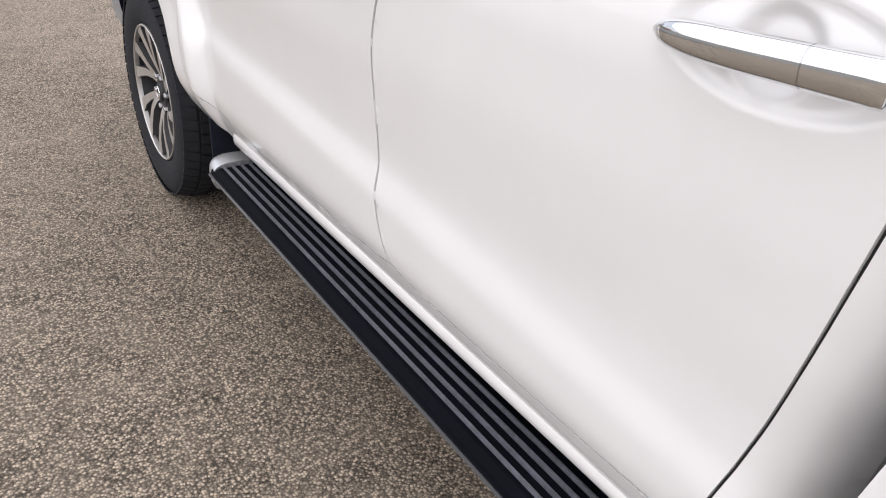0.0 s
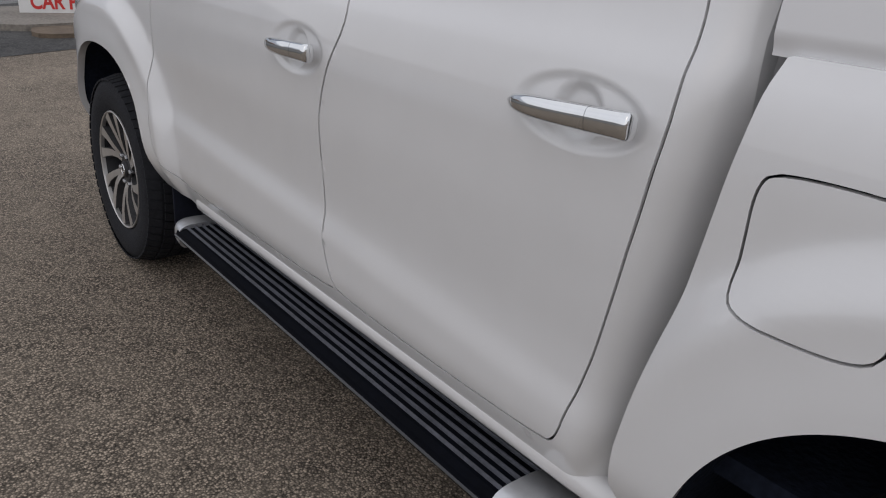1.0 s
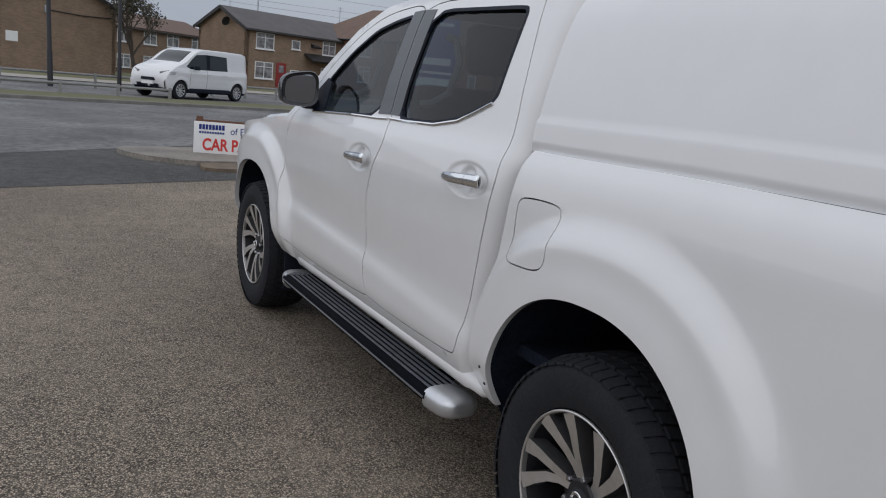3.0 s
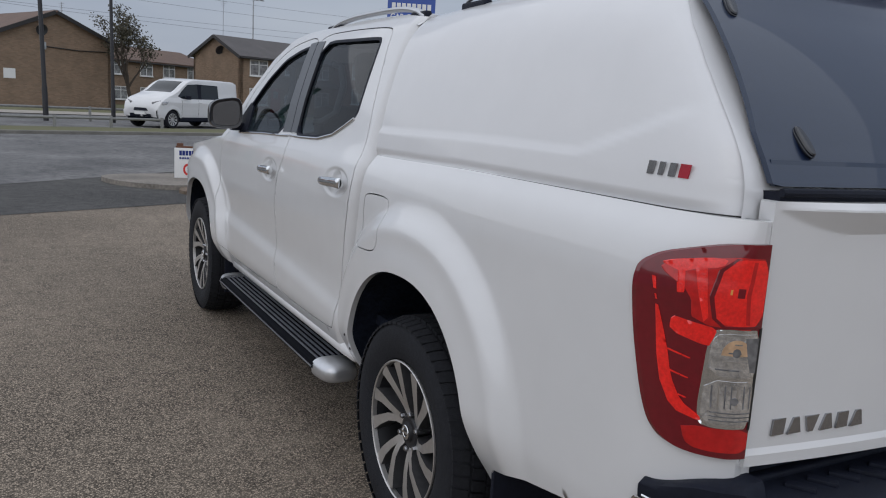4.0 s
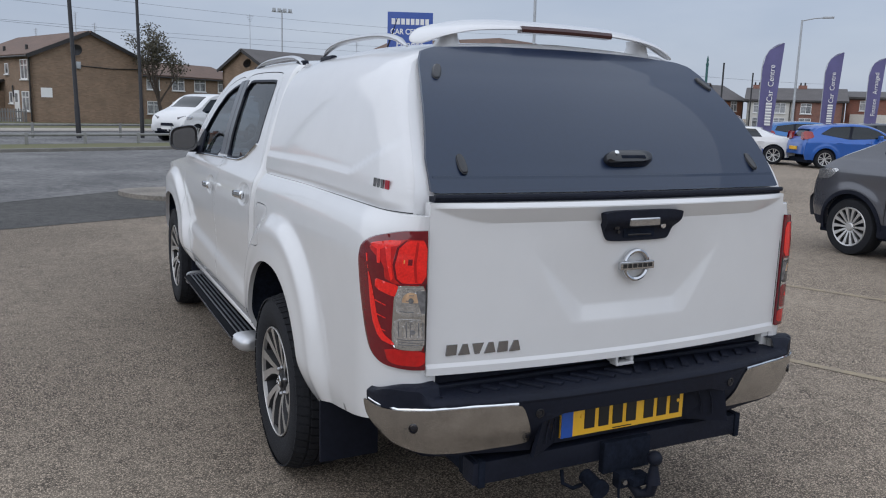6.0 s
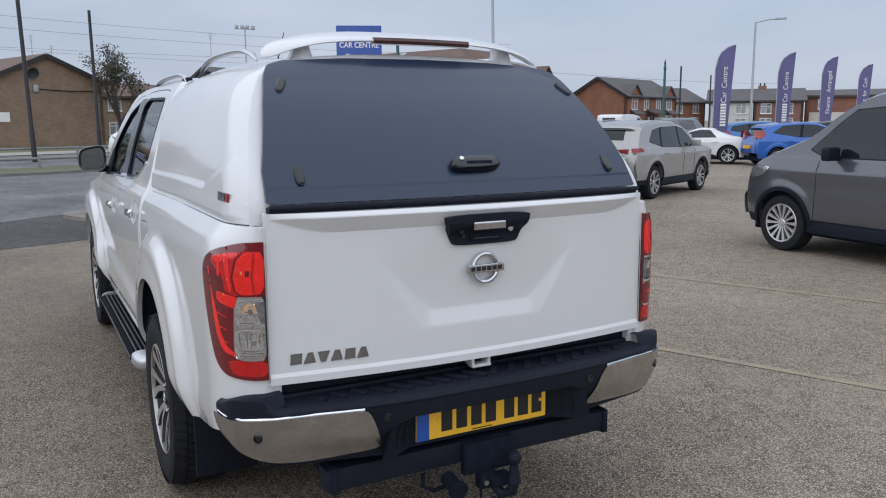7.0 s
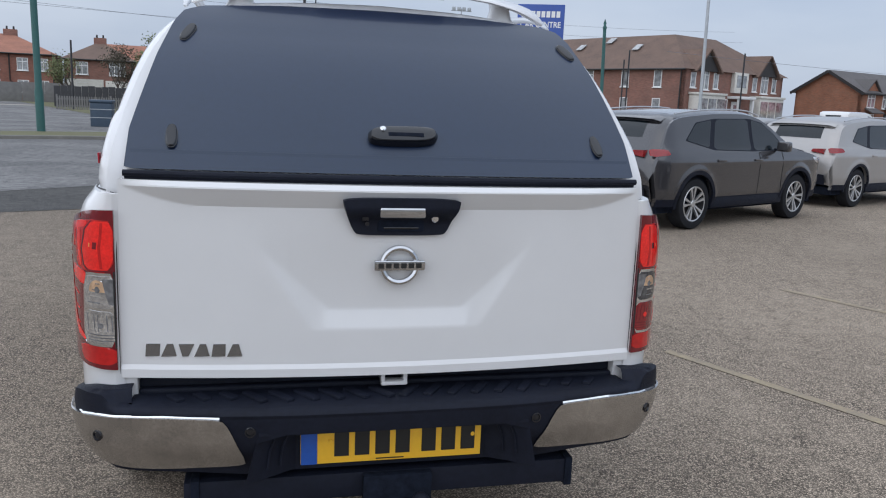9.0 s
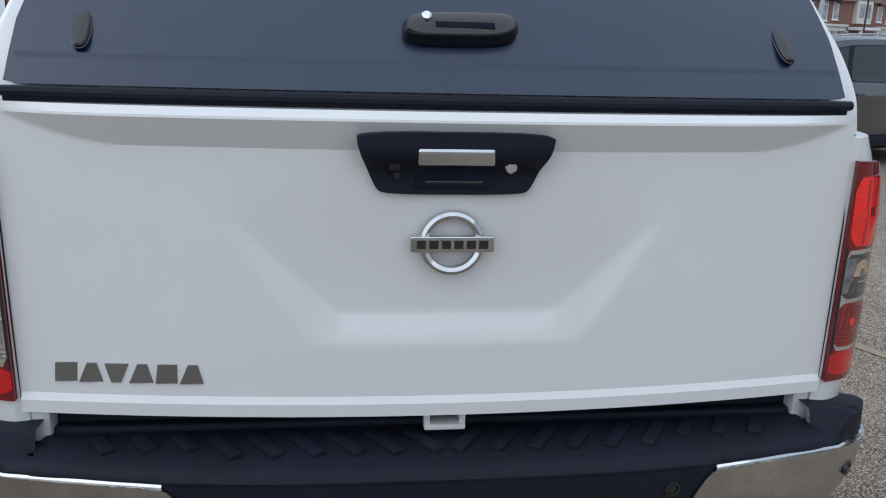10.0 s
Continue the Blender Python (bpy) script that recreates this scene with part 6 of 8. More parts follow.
def aerial(h, x, y, z, up=2.2):
    a = part("tv_aerial", tube([(x, y, z - 0.5), (x, y, z + up)], 0.025, 6), POST_GREY, h, "rooftop television aerial")
    for k in range(4):
        part("aerial_rod", tube([(x - 0.35 + 0.08 * k, y - 0.02, z + up - 0.1 - 0.14 * k), (x + 0.35 - 0.08 * k, y + 0.02, z + up - 0.1 - 0.14 * k)], 0.012, 5), POST_GREY, a)


# brown block whose gable faces the road: its long side runs away from the road
BL, BD = 11.4, 7.4
BACK = Vector((-math.sin(radians(22.0)), math.cos(radians(22.0)), 0))
hA = house("brown brick two-storey block with a blank gable end", Vector((-2.65, 55.4, 0.0)) + BACK * BL, 22.0 - 90, BL, BD, 4.3, 5.9, BROWN_BRICK, ROOF_BROWN,
           front=[(BL - 1.1, 2.75, 1.15, 1.25, "two"), (BL - 1.1, 0.75, 1.15, 1.25, "two"), (BL - 4.0, 3.1, 0.6, 0.7, "one"), (BL - 3.5, 1.2, 0.6, 0.75, "one"), (BL - 7.6, 3.1, 0.6, 0.7, "one"), (1.5, 2.75, 1.2, 1.25, "two"), (1.3, 0.8, 0.9, 1.1, "one")], name="apartment_block")
front_door(hA, BL - 2.55, UPVC, 0.8)
part("porch", moved(box(2.2, 6.6, -1.7, 0.0, 0.0, 2.0, 0.02), pose(0, 0, 0)), BROWN_BRICK, hA, "brown brick lean-to porch")
part("porch_roof", roof_slab((1.9, -2.0, 1.95), (6.9, -2.0, 1.95), (6.9, 0, 2.65), (1.9, 0, 2.65)), FASCIA, hA, "dark lean-to porch roof")
for x in (1.3, 3.2, 5.6, 9.4):
    part("roof_vent", moved(lathe([(-0.3, 0.09), (0.42, 0.09), (0.45, 0.0)], 10, "z"), pose(x, 0.55, 4.55)), FASCIA, hA)
for x, z in ((3.0, 3.0), (1.0, 2.5)):
    dish(hA, x, 0.0, z)
part("waste_pipe", tube([(BL - 3.0, -0.06, 2.35), (BL - 3.0, -0.10, 2.3), (BL - 2.9, -0.08, 1.6)], 0.05, 6), FASCIA, hA)
# the gable that faces the road is this block's far end wall
part("wall_plaque", box(BL, BL + 0.03, 0.5, 1.2, 1.65, 2.25), SIGN_WHITE, hA, "small white wall notice")
part("cable_box", box(BL, BL + 0.2, 2.75, 3.05, 3.55, 4.0, 0.03), POST_GREY, hA)
part("wall_pipe", tube([(BL + 0.05, 3.0, 3.75), (BL + 0.05, 5.2, 3.65), (BL + 0.05, 7.2, 3.72)], 0.035, 6), FASCIA, hA)
part("gable_dish", moved(lathe([(0.0, 0.0), (-0.05, 0.2), (-0.12, 0.36), (-0.13, 0.36)], 20, "y"), pose(BL + 0.3, 2.7, 4.75, 0, 0, 90) @ pose(0, 0, 0, 15)), POST_DARK, hA, "dark satellite dish")
aerial(hA, BL - 0.2, 3.0, 5.6, 1.6)
aerial(hA, BL - 0.1, 4.2, 5.4, 1.2)
aerial(hA, 3.0, 3.7, 5.9, 0.7)

hB = house("brown brick two-storey terrace with white windows", Vector((2.9, 70.6, 0.0)), TURN_D, 16, 8, 3.85, 5.1, BROWN_BRICK, ROOF_BROWN,
           front=[(x, z, 1.5, 1.1, "two") for x in (1.6, 4.6, 7.6, 10.4, 13.6) for z in (0.5, 2.6)], name="apartment_block")
hC = house("brown brick two-storey block with a grey roof", Vector((13.6, 60.9, 0.0)), 22.0, 30, 6.2, 4.35, 5.8, BROWN_BRICK, ROOF_GREY,
           front=[(1.7, 2.95, 1.7, 1.2, "two"), (4.7, 3.2, 0.85, 0.7, "one"), (8.2, 3.05, 1.4, 1.1, "two"), (1.7, 0.75, 1.7, 1.25, "two"), (4.7, 0.9, 0.85, 0.7, "one"), (8.2, 0.8, 1.5, 1.2, "two"),
                  (12.4, 3.0, 1.5, 1.2, "two"), (16.5, 3.0, 1.5, 1.2, "two"), (12.4, 0.8, 1.5, 1.2, "two"), (20.5, 3.0, 1.5, 1.2, "two"), (20.5, 0.8, 1.5, 1.2, "two")], name="apartment_block")
front_door(hC, 3.35, DOOR_RED)
part("porch_roof", roof_slab((5.6, -1.1, 2.35), (9.2, -1.1, 2.35), (9.2, 0, 2.9), (5.6, 0, 2.9)), FASCIA, hC, "dark lean-to porch roof")
dish(hC, -0.3, 2.6, 4.8)
aerial(hC, 0.6, 3.1, 6.2, 2.4)
aerial(hC, 12, 3.1, 6.2, 1.2)

# large brick villa with a hipped roof: its long side runs away from the road, the near end has the bays
VT, VL, VD, VE = 25.0, 20.0, 13.2, 4.65
VX, VY = Vector((math.cos(radians(VT)), math.sin(radians(VT)), 0)), Vector((-math.sin(radians(VT)), math.cos(radians(VT)), 0))
hR1 = house("large red-brown brick villa with a hipped tile roof and cream bays", Vector((29.1, 50.1, 0)) + VY * VL, VT - 90, VL, VD, VE, 7.35, DARK_BRICK, ROOF_BROWN, hip=3.9, flat=True,
            front=[(VL - x, z, w, 1.25, s) for x, w, s in ((2.2, 0.7, "one"), (5.2, 0.7, "one"), (9.0, 1.3, "two"), (13.0, 1.3, "two")) for z in (1.2, 3.25)], name="villa")
END = pose(VL, 0, 0, 0, 0, 90)
for x, z, w, hh, st in ((1.1, 3.3, 0.6, 1.15, "one"), (2.5, 3.2, 1.0, 1.5, "two"), (3.9, 3.3, 0.6, 1.15, "one"), (9.1, 3.3, 0.6, 1.15, "one"), (10.5, 3.2, 1.0, 1.5, "two"), (11.9, 3.3, 0.6, 1.15, "one"), (5.2, 1.2, 0.9, 1.4, "one")):
    window_set(hR1, END @ pose(x, 0, z), w, hh, st)
for x, w in ((2.4, 3.2), (10.4, 3.4)):
    bay = part("bay_window", moved(box(x - w / 2, x + w / 2, -0.9, 0.0, 0.0, 2.80, 0.05).join(box(x - w / 2 - 0.1, x + w / 2 + 0.1, -1.0, 0.0, 2.80, 2.97, 0.03)), END), RENDERED, hR1, "cream rendered bay")
    for k in range(3):
        cx = x - w / 3 + w / 3 * k
        part("bay_pane", moved(box(cx - w / 7, cx + w / 7, -0.93, -0.9, 1.25, 2.55), END), PANE, bay)
    gb = part("dormer_gable", moved(moved(prism([(-1.3, 0), (1.3, 0), (0, 1.35)], 0, 0.3), Matrix(((1, 0, 0, x), (0, 0, 1, -0.32), (0, 1, 0, VE - 0.15), (0, 0, 0, 1)))), END), FASCIA, hR1, "dark timber gable")
    part("gable_roof", moved(roof_slab((x - 1.6, -0.5, VE - 0.3), (x, -0.5, VE + 1.35), (x, 2.8, VE + 1.35), (x - 1.6, 2.8, VE - 0.3), 0.12).join(roof_slab((x, -0.5, VE + 1.35), (x + 1.6, -0.5, VE - 0.3), (x + 1.6, 2.8, VE - 0.3), (x, 2.8, VE + 1.35), 0.12)), END), ROOF_BROWN, gb)
part("porch", moved(box(5.6, 7.8, -1.1, 0, 2.65, 2.85, 0.03).join(box(5.7, 5.9, -1.0, -0.8, 0, 2.65)).join(box(7.5, 7.7, -1.0, -0.8, 0, 2.65)), END), UPVC, hR1, "white porch")
dv_ = part("door", moved(box(6.2, 7.15, -0.05, 0.03, 0, 2.45, 0.01), END), UPVC, hR1, "white front door")
part("door_pane", moved(box(6.45, 6.9, -0.06, -0.045, 1.5, 2.2), END), PANE, dv_)
ori = part("oriel", moved(box(5.9, 7.7, -0.35, 0, 3.1, 4.6, 0.04), END), RENDERED, hR1, "cream oriel window")
for x in (6.15, 6.85):
    part("oriel_pane", moved(box(x, x + 0.55, -0.38, -0.34, 3.5, 4.4), END), PANE, ori)
for x, y in ((VL - 6.0, 2.2), (VL - 9.5, 3.2), (VL - 12.0, 2.4)):
    part("roof_light", moved(box(-0.3, 0.3, -0.4, 0.4, 0.10, 0.16), pose(x, y, VE - 0.1 + (y + 0.3) / 4.2 * 2.8, 33.7)), PANE, hR1)
hR0 = house("grey rendered house beside the villa", Vector((19.6, 63.5, 0)), TURN_D, 6.5, 9, 3.7, 5.2, RENDERED, ROOF_GREY, front=[(1.6, 2.5, 1.4, 1.0, "two"), (4.6, 2.5, 1.4, 1.0, "two"), (3.0, 0.7, 1.6, 1.1, "two")])

# newer orange brick houses
hR2 = house("orange-red brick semi with a grey tile roof", Vector((47.75, 54.63, 0)), 20, 9.8, 5.9, 3.75, 5.4, ORANGE_BRICK, ROOF_GREY,
            front=[(x, 2.5, w, 1.1, "two") for x, w in ((1.5, 1.1), (3.7, 0.9), (6.1, 0.9), (8.3, 1.1))] + [(x, 0.8, 1.3, 1.2, "three") for x in (1.5, 8.3)])
front_door(hR2, 4.2, FASCIA)
front_door(hR2, 5.6, FASCIA)
for x in (1.5, 8.3):
    part("small_gable", moved(prism([(-1.1, 0), (1.1, 0), (0, 1.0)], 0, 2.0), Matrix(((1, 0, 0, x), (0, 0, 1, -0.05), (0, 1, 0, 3.72), (0, 0, 0, 1)))), ORANGE_BRICK, hR2)
    for k in (-1, 1):
        part("gable_tiles", roof_slab((x + k * 1.3, -0.25, 3.55), (x, -0.25, 4.74), (x, 2.2, 4.74), (x + k * 1.3, 2.2, 3.55), 0.10), ROOF_GREY, hR2)
    part("bay_roof", roof_slab((x - 0.95, -0.75, 2.05), (x + 0.95, -0.75, 2.05), (x + 0.8, 0.0, 2.45), (x - 0.8, 0.0, 2.45), 0.08), ROOF_GREY, hR2)
part("porch_roof", roof_slab((3.6, -0.9, 2.15), (6.2, -0.9, 2.15), (6.2, 0.0, 2.5), (3.6, 0.0, 2.5), 0.08), ROOF_GREY, hR2)
hR2b = house("orange-red brick terrace house with a grey roof", Vector((62.2, 66.5, 0)), 8, 9.0, 6.5, 3.6, 5.2, ORANGE_BRICK, ROOF_GREY,
             front=[(x, z, 1.1, 1.1, "two") for x in (1.5, 4.2, 7.2) for z in (0.7, 2.3)])
# terrace farther along the road
for k, (wl, rf, ww) in enumerate(((RENDERED, ROOF_GREY, 4.6), (DARK_BRICK, ROOF_GREY, 5.0))):
    house(("pale rendered terrace house", "dark red brick house with chimneys")[k], Vector((68.0, 64.2, 0)) + Vector((0.67, -0.74, 0)) * (k * 4.8), -48, ww, 8, 3.6, 4.9, wl, rf,
          front=[(1.2, 2.2, 1.1, 1.1, "two"), (3.4, 2.2, 1.1, 1.1, "two"), (1.2, 0.6, 1.2, 1.1, "two"), (3.4, 0.6, 1.2, 1.1, "two")], chimneys=[(0.8, 4, 0.9)])
shop = house("long red brick shop row with a pale ground floor", Vector((78.0, 59.5, 0)), -57, 34, 9, 4.1, 4.8, RED_BRICK, ROOF_GREY, front=[(x, 2.7, 1.3, 1.1, "two") for x in (2, 6, 10, 14, 18, 22, 26, 30)], name="shop_row")
part("shop_front", box(0.5, 33.5, -0.25, 0.0, 0.0, 2.3, 0.02), RENDERED, shop, "pale shop fronts")
part("red_fascia", box(10.0, 18.0, -0.4, -0.26, 2.0, 4.2, 0.02), SIGN_RED, shop, "tall red shop sign panel")
part("yellow_fascia", box(10.5, 16.5, -0.48, -0.41, 1.7, 2.1), YELLOW, shop)

# red-roofed houses at the far end of the side street
FAR = Vector((math.cos(radians(8.0)), math.sin(radians(8.0)), 0))
F0 = Vector((-32.0, 80.5, 0))
hF = house("red brick semi with an orange-red tile roof", F0, 8, 13.2, 9, 4.5, 6.35, RED_BRICK, ROOF_RED,
           front=[(x, z, w, 1.15, "two") for x, w in ((1.8, 1.3), (4.6, 1.1), (8.0, 0.95), (10.4, 0.95), (12.2, 0.8)) for z in (0.8, 2.85)], chimneys=[(3.2, 4.5, 1.1), (9.0, 4.5, 1.2)], hip=4.0)
for x in (3.2, 6.4, 9.3, 11.5):
    part("drain_pipe", tube([(x, -0.07, 4.4), (x, -0.07, 1.9), (x + 0.5, -0.07, 1.5), (x + 0.5, -0.07, 0.2)], 0.055, 6), FASCIA, hF)
hG = house("brick semi with a brown hipped tile roof and pale lower walls", F0 + FAR * 13.5 + Vector((0.2, 1.2, 0)), 8, 6.4, 9, 4.3, 6.1, DARK_BRICK, ROOF_BROWN,
           front=[(1.6, 2.75, 1.1, 1.2, "two"), (4.8, 2.75, 1.5, 1.25, "three"), (1.6, 0.8, 1.1, 1.2, "two")], hip=3.0, chimneys=[(3.2, 4.5, 1.2)])
part("bay_window", box(3.7, 5.9, -0.7, 0.0, 0.0, 2.2, 0.05), RENDERED, hG, "pale rendered bay")
part("render_band", box(0.1, 3.5, -0.05, 0.0, 0.1, 2.3), RENDERED, hG, "pale rendered lower wall")
house("brick semi with a brown tile roof behind the trees", Vector((-17.5, 97.0, 0)), 8, 12.0, 9, 4.5, 6.5, BROWN_BRICK, ROOF_RED,
      front=[(2.1, 2.95, 1.5, 1.2, "two"), (5.4, 2.95, 1.1, 1.2, "one"), (9.0, 2.95, 1.6, 1.2, "two")], chimneys=[(6.2, 4.5, 1.3)])

# added low block off to the side, behind the camera's way, only for reflections
house("added pale rendered block behind the forecourt, out of view", Vector((-8, -30, 0)), 0, 30, 8, 3.2, 4.4, RENDERED, ROOF_GREY, front=[(3, 0.9, 2.2, 1.5, "two")], name="sales_office")


# ---- poles, wires and signs ----
def pole(name, at, h, r0, r1, mat, label, category, lean=(0, 0), arm=None, finial=False):
    p = thing(name, Matrix.Translation(at) @ pose(0, 0, 0, lean[0], lean[1], 0), label, category, "poles along the road")
    part("shaft", tube([(0, 0, -0.3), (0, 0, h * 0.2), (0, 0, h * 0.22), (0, 0, h)], [r0, r0, r0 * 0.82, r1], 10), mat, p)
    if arm:
        ax, ay, az = arm
        part("arm", tube([(0, 0, h - 0.05), (ax * 0.5, ay * 0.5, h + az * 0.8), (ax, ay, h + az)], 0.035, 8), mat, p)
        part("lantern", moved(box(-0.32, 0.32, -0.12, 0.12, -0.05, 0.06, 0.03), pose(ax, ay, h + az, 0, 0, math.degrees(math.atan2(ay, ax)))), POST_GREY, p)
    if finial:
        part("finial", moved(lathe([(0, r1 * 1.1), (0.1, r1 * 1.3), (0.25, r1 * 0.7), (0.35, r1 * 1.0), (0.6, 0.01)], 10, "z"), pose(0, 0, h)), mat, p)
    return p


def upon(x, y, dz=0.0):
    return Vector((x, y, float(rise(x, y)) + dz))


pole("telegraph_pole", Vector((-0.72, 33.6, 0)), 6.4, 0.100, 0.075, POST_DARK, "tall dark steel street pole", "pole", (0, -1.2))
pole("telegraph_pole", Vector((1.76, 34.2, 0)), 6.1, 0.085, 0.06, POST_DARK, "dark steel street pole with a cap", "pole", (0, -0.4))
pole("street_lamp", Vector((40.2, 34.0, 0)), 7.6, 0.10, 0.06, POST_GREY, "grey galvanised street lamp", "street lamp", (0, 0), (0.95, -1.1, 0.12))
pole("street_lamp", Vector((22.5, 36.4, 0)), 9.4, 0.11, 0.07, POST_GREY, "grey galvanised street lamp column", "street lamp", (0, -1.0), (0.8, -0.9, 0.12))
pole("tram_pole", Vector((33.0, 34.2, 0)), 4.5, 0.10, 0.07, POST_GREEN, "green tram pole with a finial", "pole", (0, 0), None, True)
pole("tram_pole", Vector((-6.93, 25.4, 0)), 6.6, 0.13, 0.10, POST_GREEN, "green tram pole beside the verge", "pole", (0, -0.6))
pole("tram_pole", Vector((20.6, 44.7, 0)), 6.3, 0.14, 0.10, POST_GREEN, "green tram pole with a finial", "pole", (0, -1.5), None, True)
for x, y, h in ((33.7, 33.6, 4.7), (42.1, 39.3, 4.65), (22.5, 45.3, 5.2), (28.8, 42.5, 5.2), (23.6, 48.3, 4.8)):
    pole("traffic_post", upon(x, y), h, 0.06, 0.05, POST_DARK, "thin dark street post", "pole")
pole("street_post", upon(-12.05, 55.5), 4.5, 0.09, 0.06, POST_DARK, "thin dark street post by the fence", "pole")
fl = pole("floodlight_mast", Vector((30.0, 119.0, 0)), 15.5, 0.15, 0.10, POST_GREY, "distant grey floodlight mast with lamps", "mast")
for k in (-1.2, -0.4, 0.4, 1.2):
    part("floodlight", box(k - 0.25, k + 0.25, -0.2, 0.1, 15.2, 15.7, 0.03), POST_GREY, fl)
part("crossbar", box(-1.6, 1.6, -0.04, 0.04, 15.1, 15.2), POST_GREY, fl)


def wire(a, b, sag, r=0.011):
    a, b = Vector(a), Vector(b)
    pts = []
    for k in range(17):
        t = k / 16
        p = a.lerp(b, t)
        p.z -= sag * 4 * t * (1 - t)
        pts.append(p)
    return tube(pts, r, 4, False)


for a, b, s in (((-42, 52, 11.0), (58, 90, 11.6), 1.8), ((-42, 50, 9.8), (58, 88, 10.2), 1.6), ((-42, 53, 8.6), (58, 92, 8.8), 1.6), ((-42, 53, 7.7), (58, 92, 9.6), 1.2), ((26, 47, 5.4), (78, 62, 5.6), 0.3)):
    solid("overhead_wire", wire(a, b, s), WIRE, "thin grey overhead cable", "cable", group="overhead cables")

# low double rail along the verge
def railing(a0, a1, b, n, h, label):
    r = thing("guard_rail", Matrix.Identity(4), label, "railing")
    for k in range(n + 1):
        p = street(a0 + (a1 - a0) * k / n, b)
        part("post", box(p.x - 0.05, p.x + 0.05, p.y - 0.05, p.y + 0.05, p.z - 0.1, p.z + h + 0.08, 0.01), RAIL_GREY, r)
    pts = [street(a0 + (a1 - a0) * k / 20, b) + Vector((0, 0, h)) for k in range(21)]
    part("rail", tube(pts, 0.045, 8), RAIL_GREY, r)


railing(5.5, 13.0, 26.05, 4, 0.40, "low grey metal guard rail on posts")
railing(6.2, 38.0, 32.0, 18, 0.55, "far low grey metal guard rail")


# blue totem sign of the car centre
totem = thing("totem_sign", Matrix.Translation((5.81, 15.25, 0)) @ pose(0, 0, 0, 0, 0, -24) @ Matrix.Diagonal((0.70, 0.70, 0.735, 1)), "tall blue and white sales sign on two posts", "sign")
part("sign_panel", box(-0.74, 0.74, -0.10, 0.10, 1.2, 5.08, 0.02), SIGN_BLUE, totem)
for s in (-1, 1):
    part("sign_post", box(s * 0.55 - 0.05, s * 0.55 + 0.05, -0.05, 0.05, -0.1, 1.22), POST_GREY, totem)
FACE = Matrix(((1, 0, 0, 0), (0, 0, -1, -0.103), (0, 1, 0, 0), (0, 0, 0, 1)))
for k in range(8):
    x = -0.55 + 0.157 * k
    part("name_bar", box(x - 0.058, x + 0.058, -0.106, -0.10, 4.70, 4.88), SIGN_WHITE, totem)
lettering("sign_words", "CAR CENTRE", 0.235, SIGN_WHITE, FACE @ Matrix.Translation((0, 4.48, 0)), totem, 0.004, 0.92, 0.004)
lettering("sign_words", "Finance", 0.30, SIGN_WHITE, FACE @ Matrix.Translation((0, 4.10, 0)), totem, 0.004, 1.0, 0.004)
for z, w, hh in ((3.67, 0.55, 0.10), (2.62, 0.55, 0.20), (2.30, 0.62, 0.07)):
    part("plain_bar", box(-w, w, -0.106, -0.10, z - hh / 2, z + hh / 2), SIGN_WHITE, totem)
for z, m_ in ((2.02, SIGN_WHITE), (1.72, SIGN_RED)):
    part("offer_panel", box(-0.5, 0.6, -0.108, -0.10, z - 0.13, z + 0.13), m_, totem)

# car park board before a low timber screen
cps = thing("car_park_sign", Matrix.Translation((0.32, 12.25, 0.0)) @ pose(0, 0, 0, 0, 0, -13), "white car park board with blue and red letters", "sign")
part("board", box(0.0, 2.3, -0.03, 0.0, 0.02, 0.55, 0.006), SIGN_WHITE, cps)
for k in range(2):
    part("backing_plank", box(0.02, 2.4, 0.005, 0.05, 0.06 + 0.27 * k, 0.31 + 0.27 * k, 0.006), FENCE_WOOD, cps)
for x in (0.08, 1.15, 2.36):
    part("screen_post", box(x - 0.05, x + 0.05, 0.05, 0.15, -0.1, 0.62, 0.008), FENCE_WOOD, cps)
BF = Matrix(((1, 0, 0, 0), (0, 0, -1, -0.032), (0, 1, 0, 0), (0, 0, 0, 1)))
for k in range(8):
    part("name_bar", box(0.075 + 0.048 * k, 0.113 + 0.048 * k, -0.035, -0.03, 0.435, 0.51), SIGN_NAVY, cps)
for k in range(10):
    part("name_bar", box(0.078 + 0.038 * k, 0.106 + 0.038 * k, -0.035, -0.03, 0.375, 0.405), SIGN_NAVY, cps)
lettering("board_words", "of Fleetwood", 0.15, SIGN_NAVY, BF @ Matrix.Translation((0.89, 0.425, 0)), cps, 0.003, 0.88)
lettering("board_words", "CAR PARK", 0.25, SIGN_RED, BF @ Matrix.Translation((0.575, 0.20, 0)), cps, 0.003, 0.76, 0.007)

# raised concrete island under the board
ISLE = [(-0.76, 12.55), (-0.74, 12.1), (-0.52, 11.6), (-0.1, 11.2), (0.3, 11.05), (3.6, 12.1), (9.0, 15.8), (8.2, 17.0), (3.0, 13.9), (0.6, 12.95), (-0.4, 12.8)]
isle = solid("pavement", prism([(x, y) for x, y in rounded(ISLE, 2)], -0.02, 0.075), PAVING, "raised worn concrete pavement with a rounded kerb", "pavement", "structure")
solid("soil_strip", prism(rounded([(0.05, 10.4), (1.2, 10.7), (3.4, 11.9), (3.3, 12.3), (0.9, 11.55), (0.25, 11.35)], 2), 0.0, 0.05), SOIL, "narrow strip of bare soil and weeds", "soil", "structure")

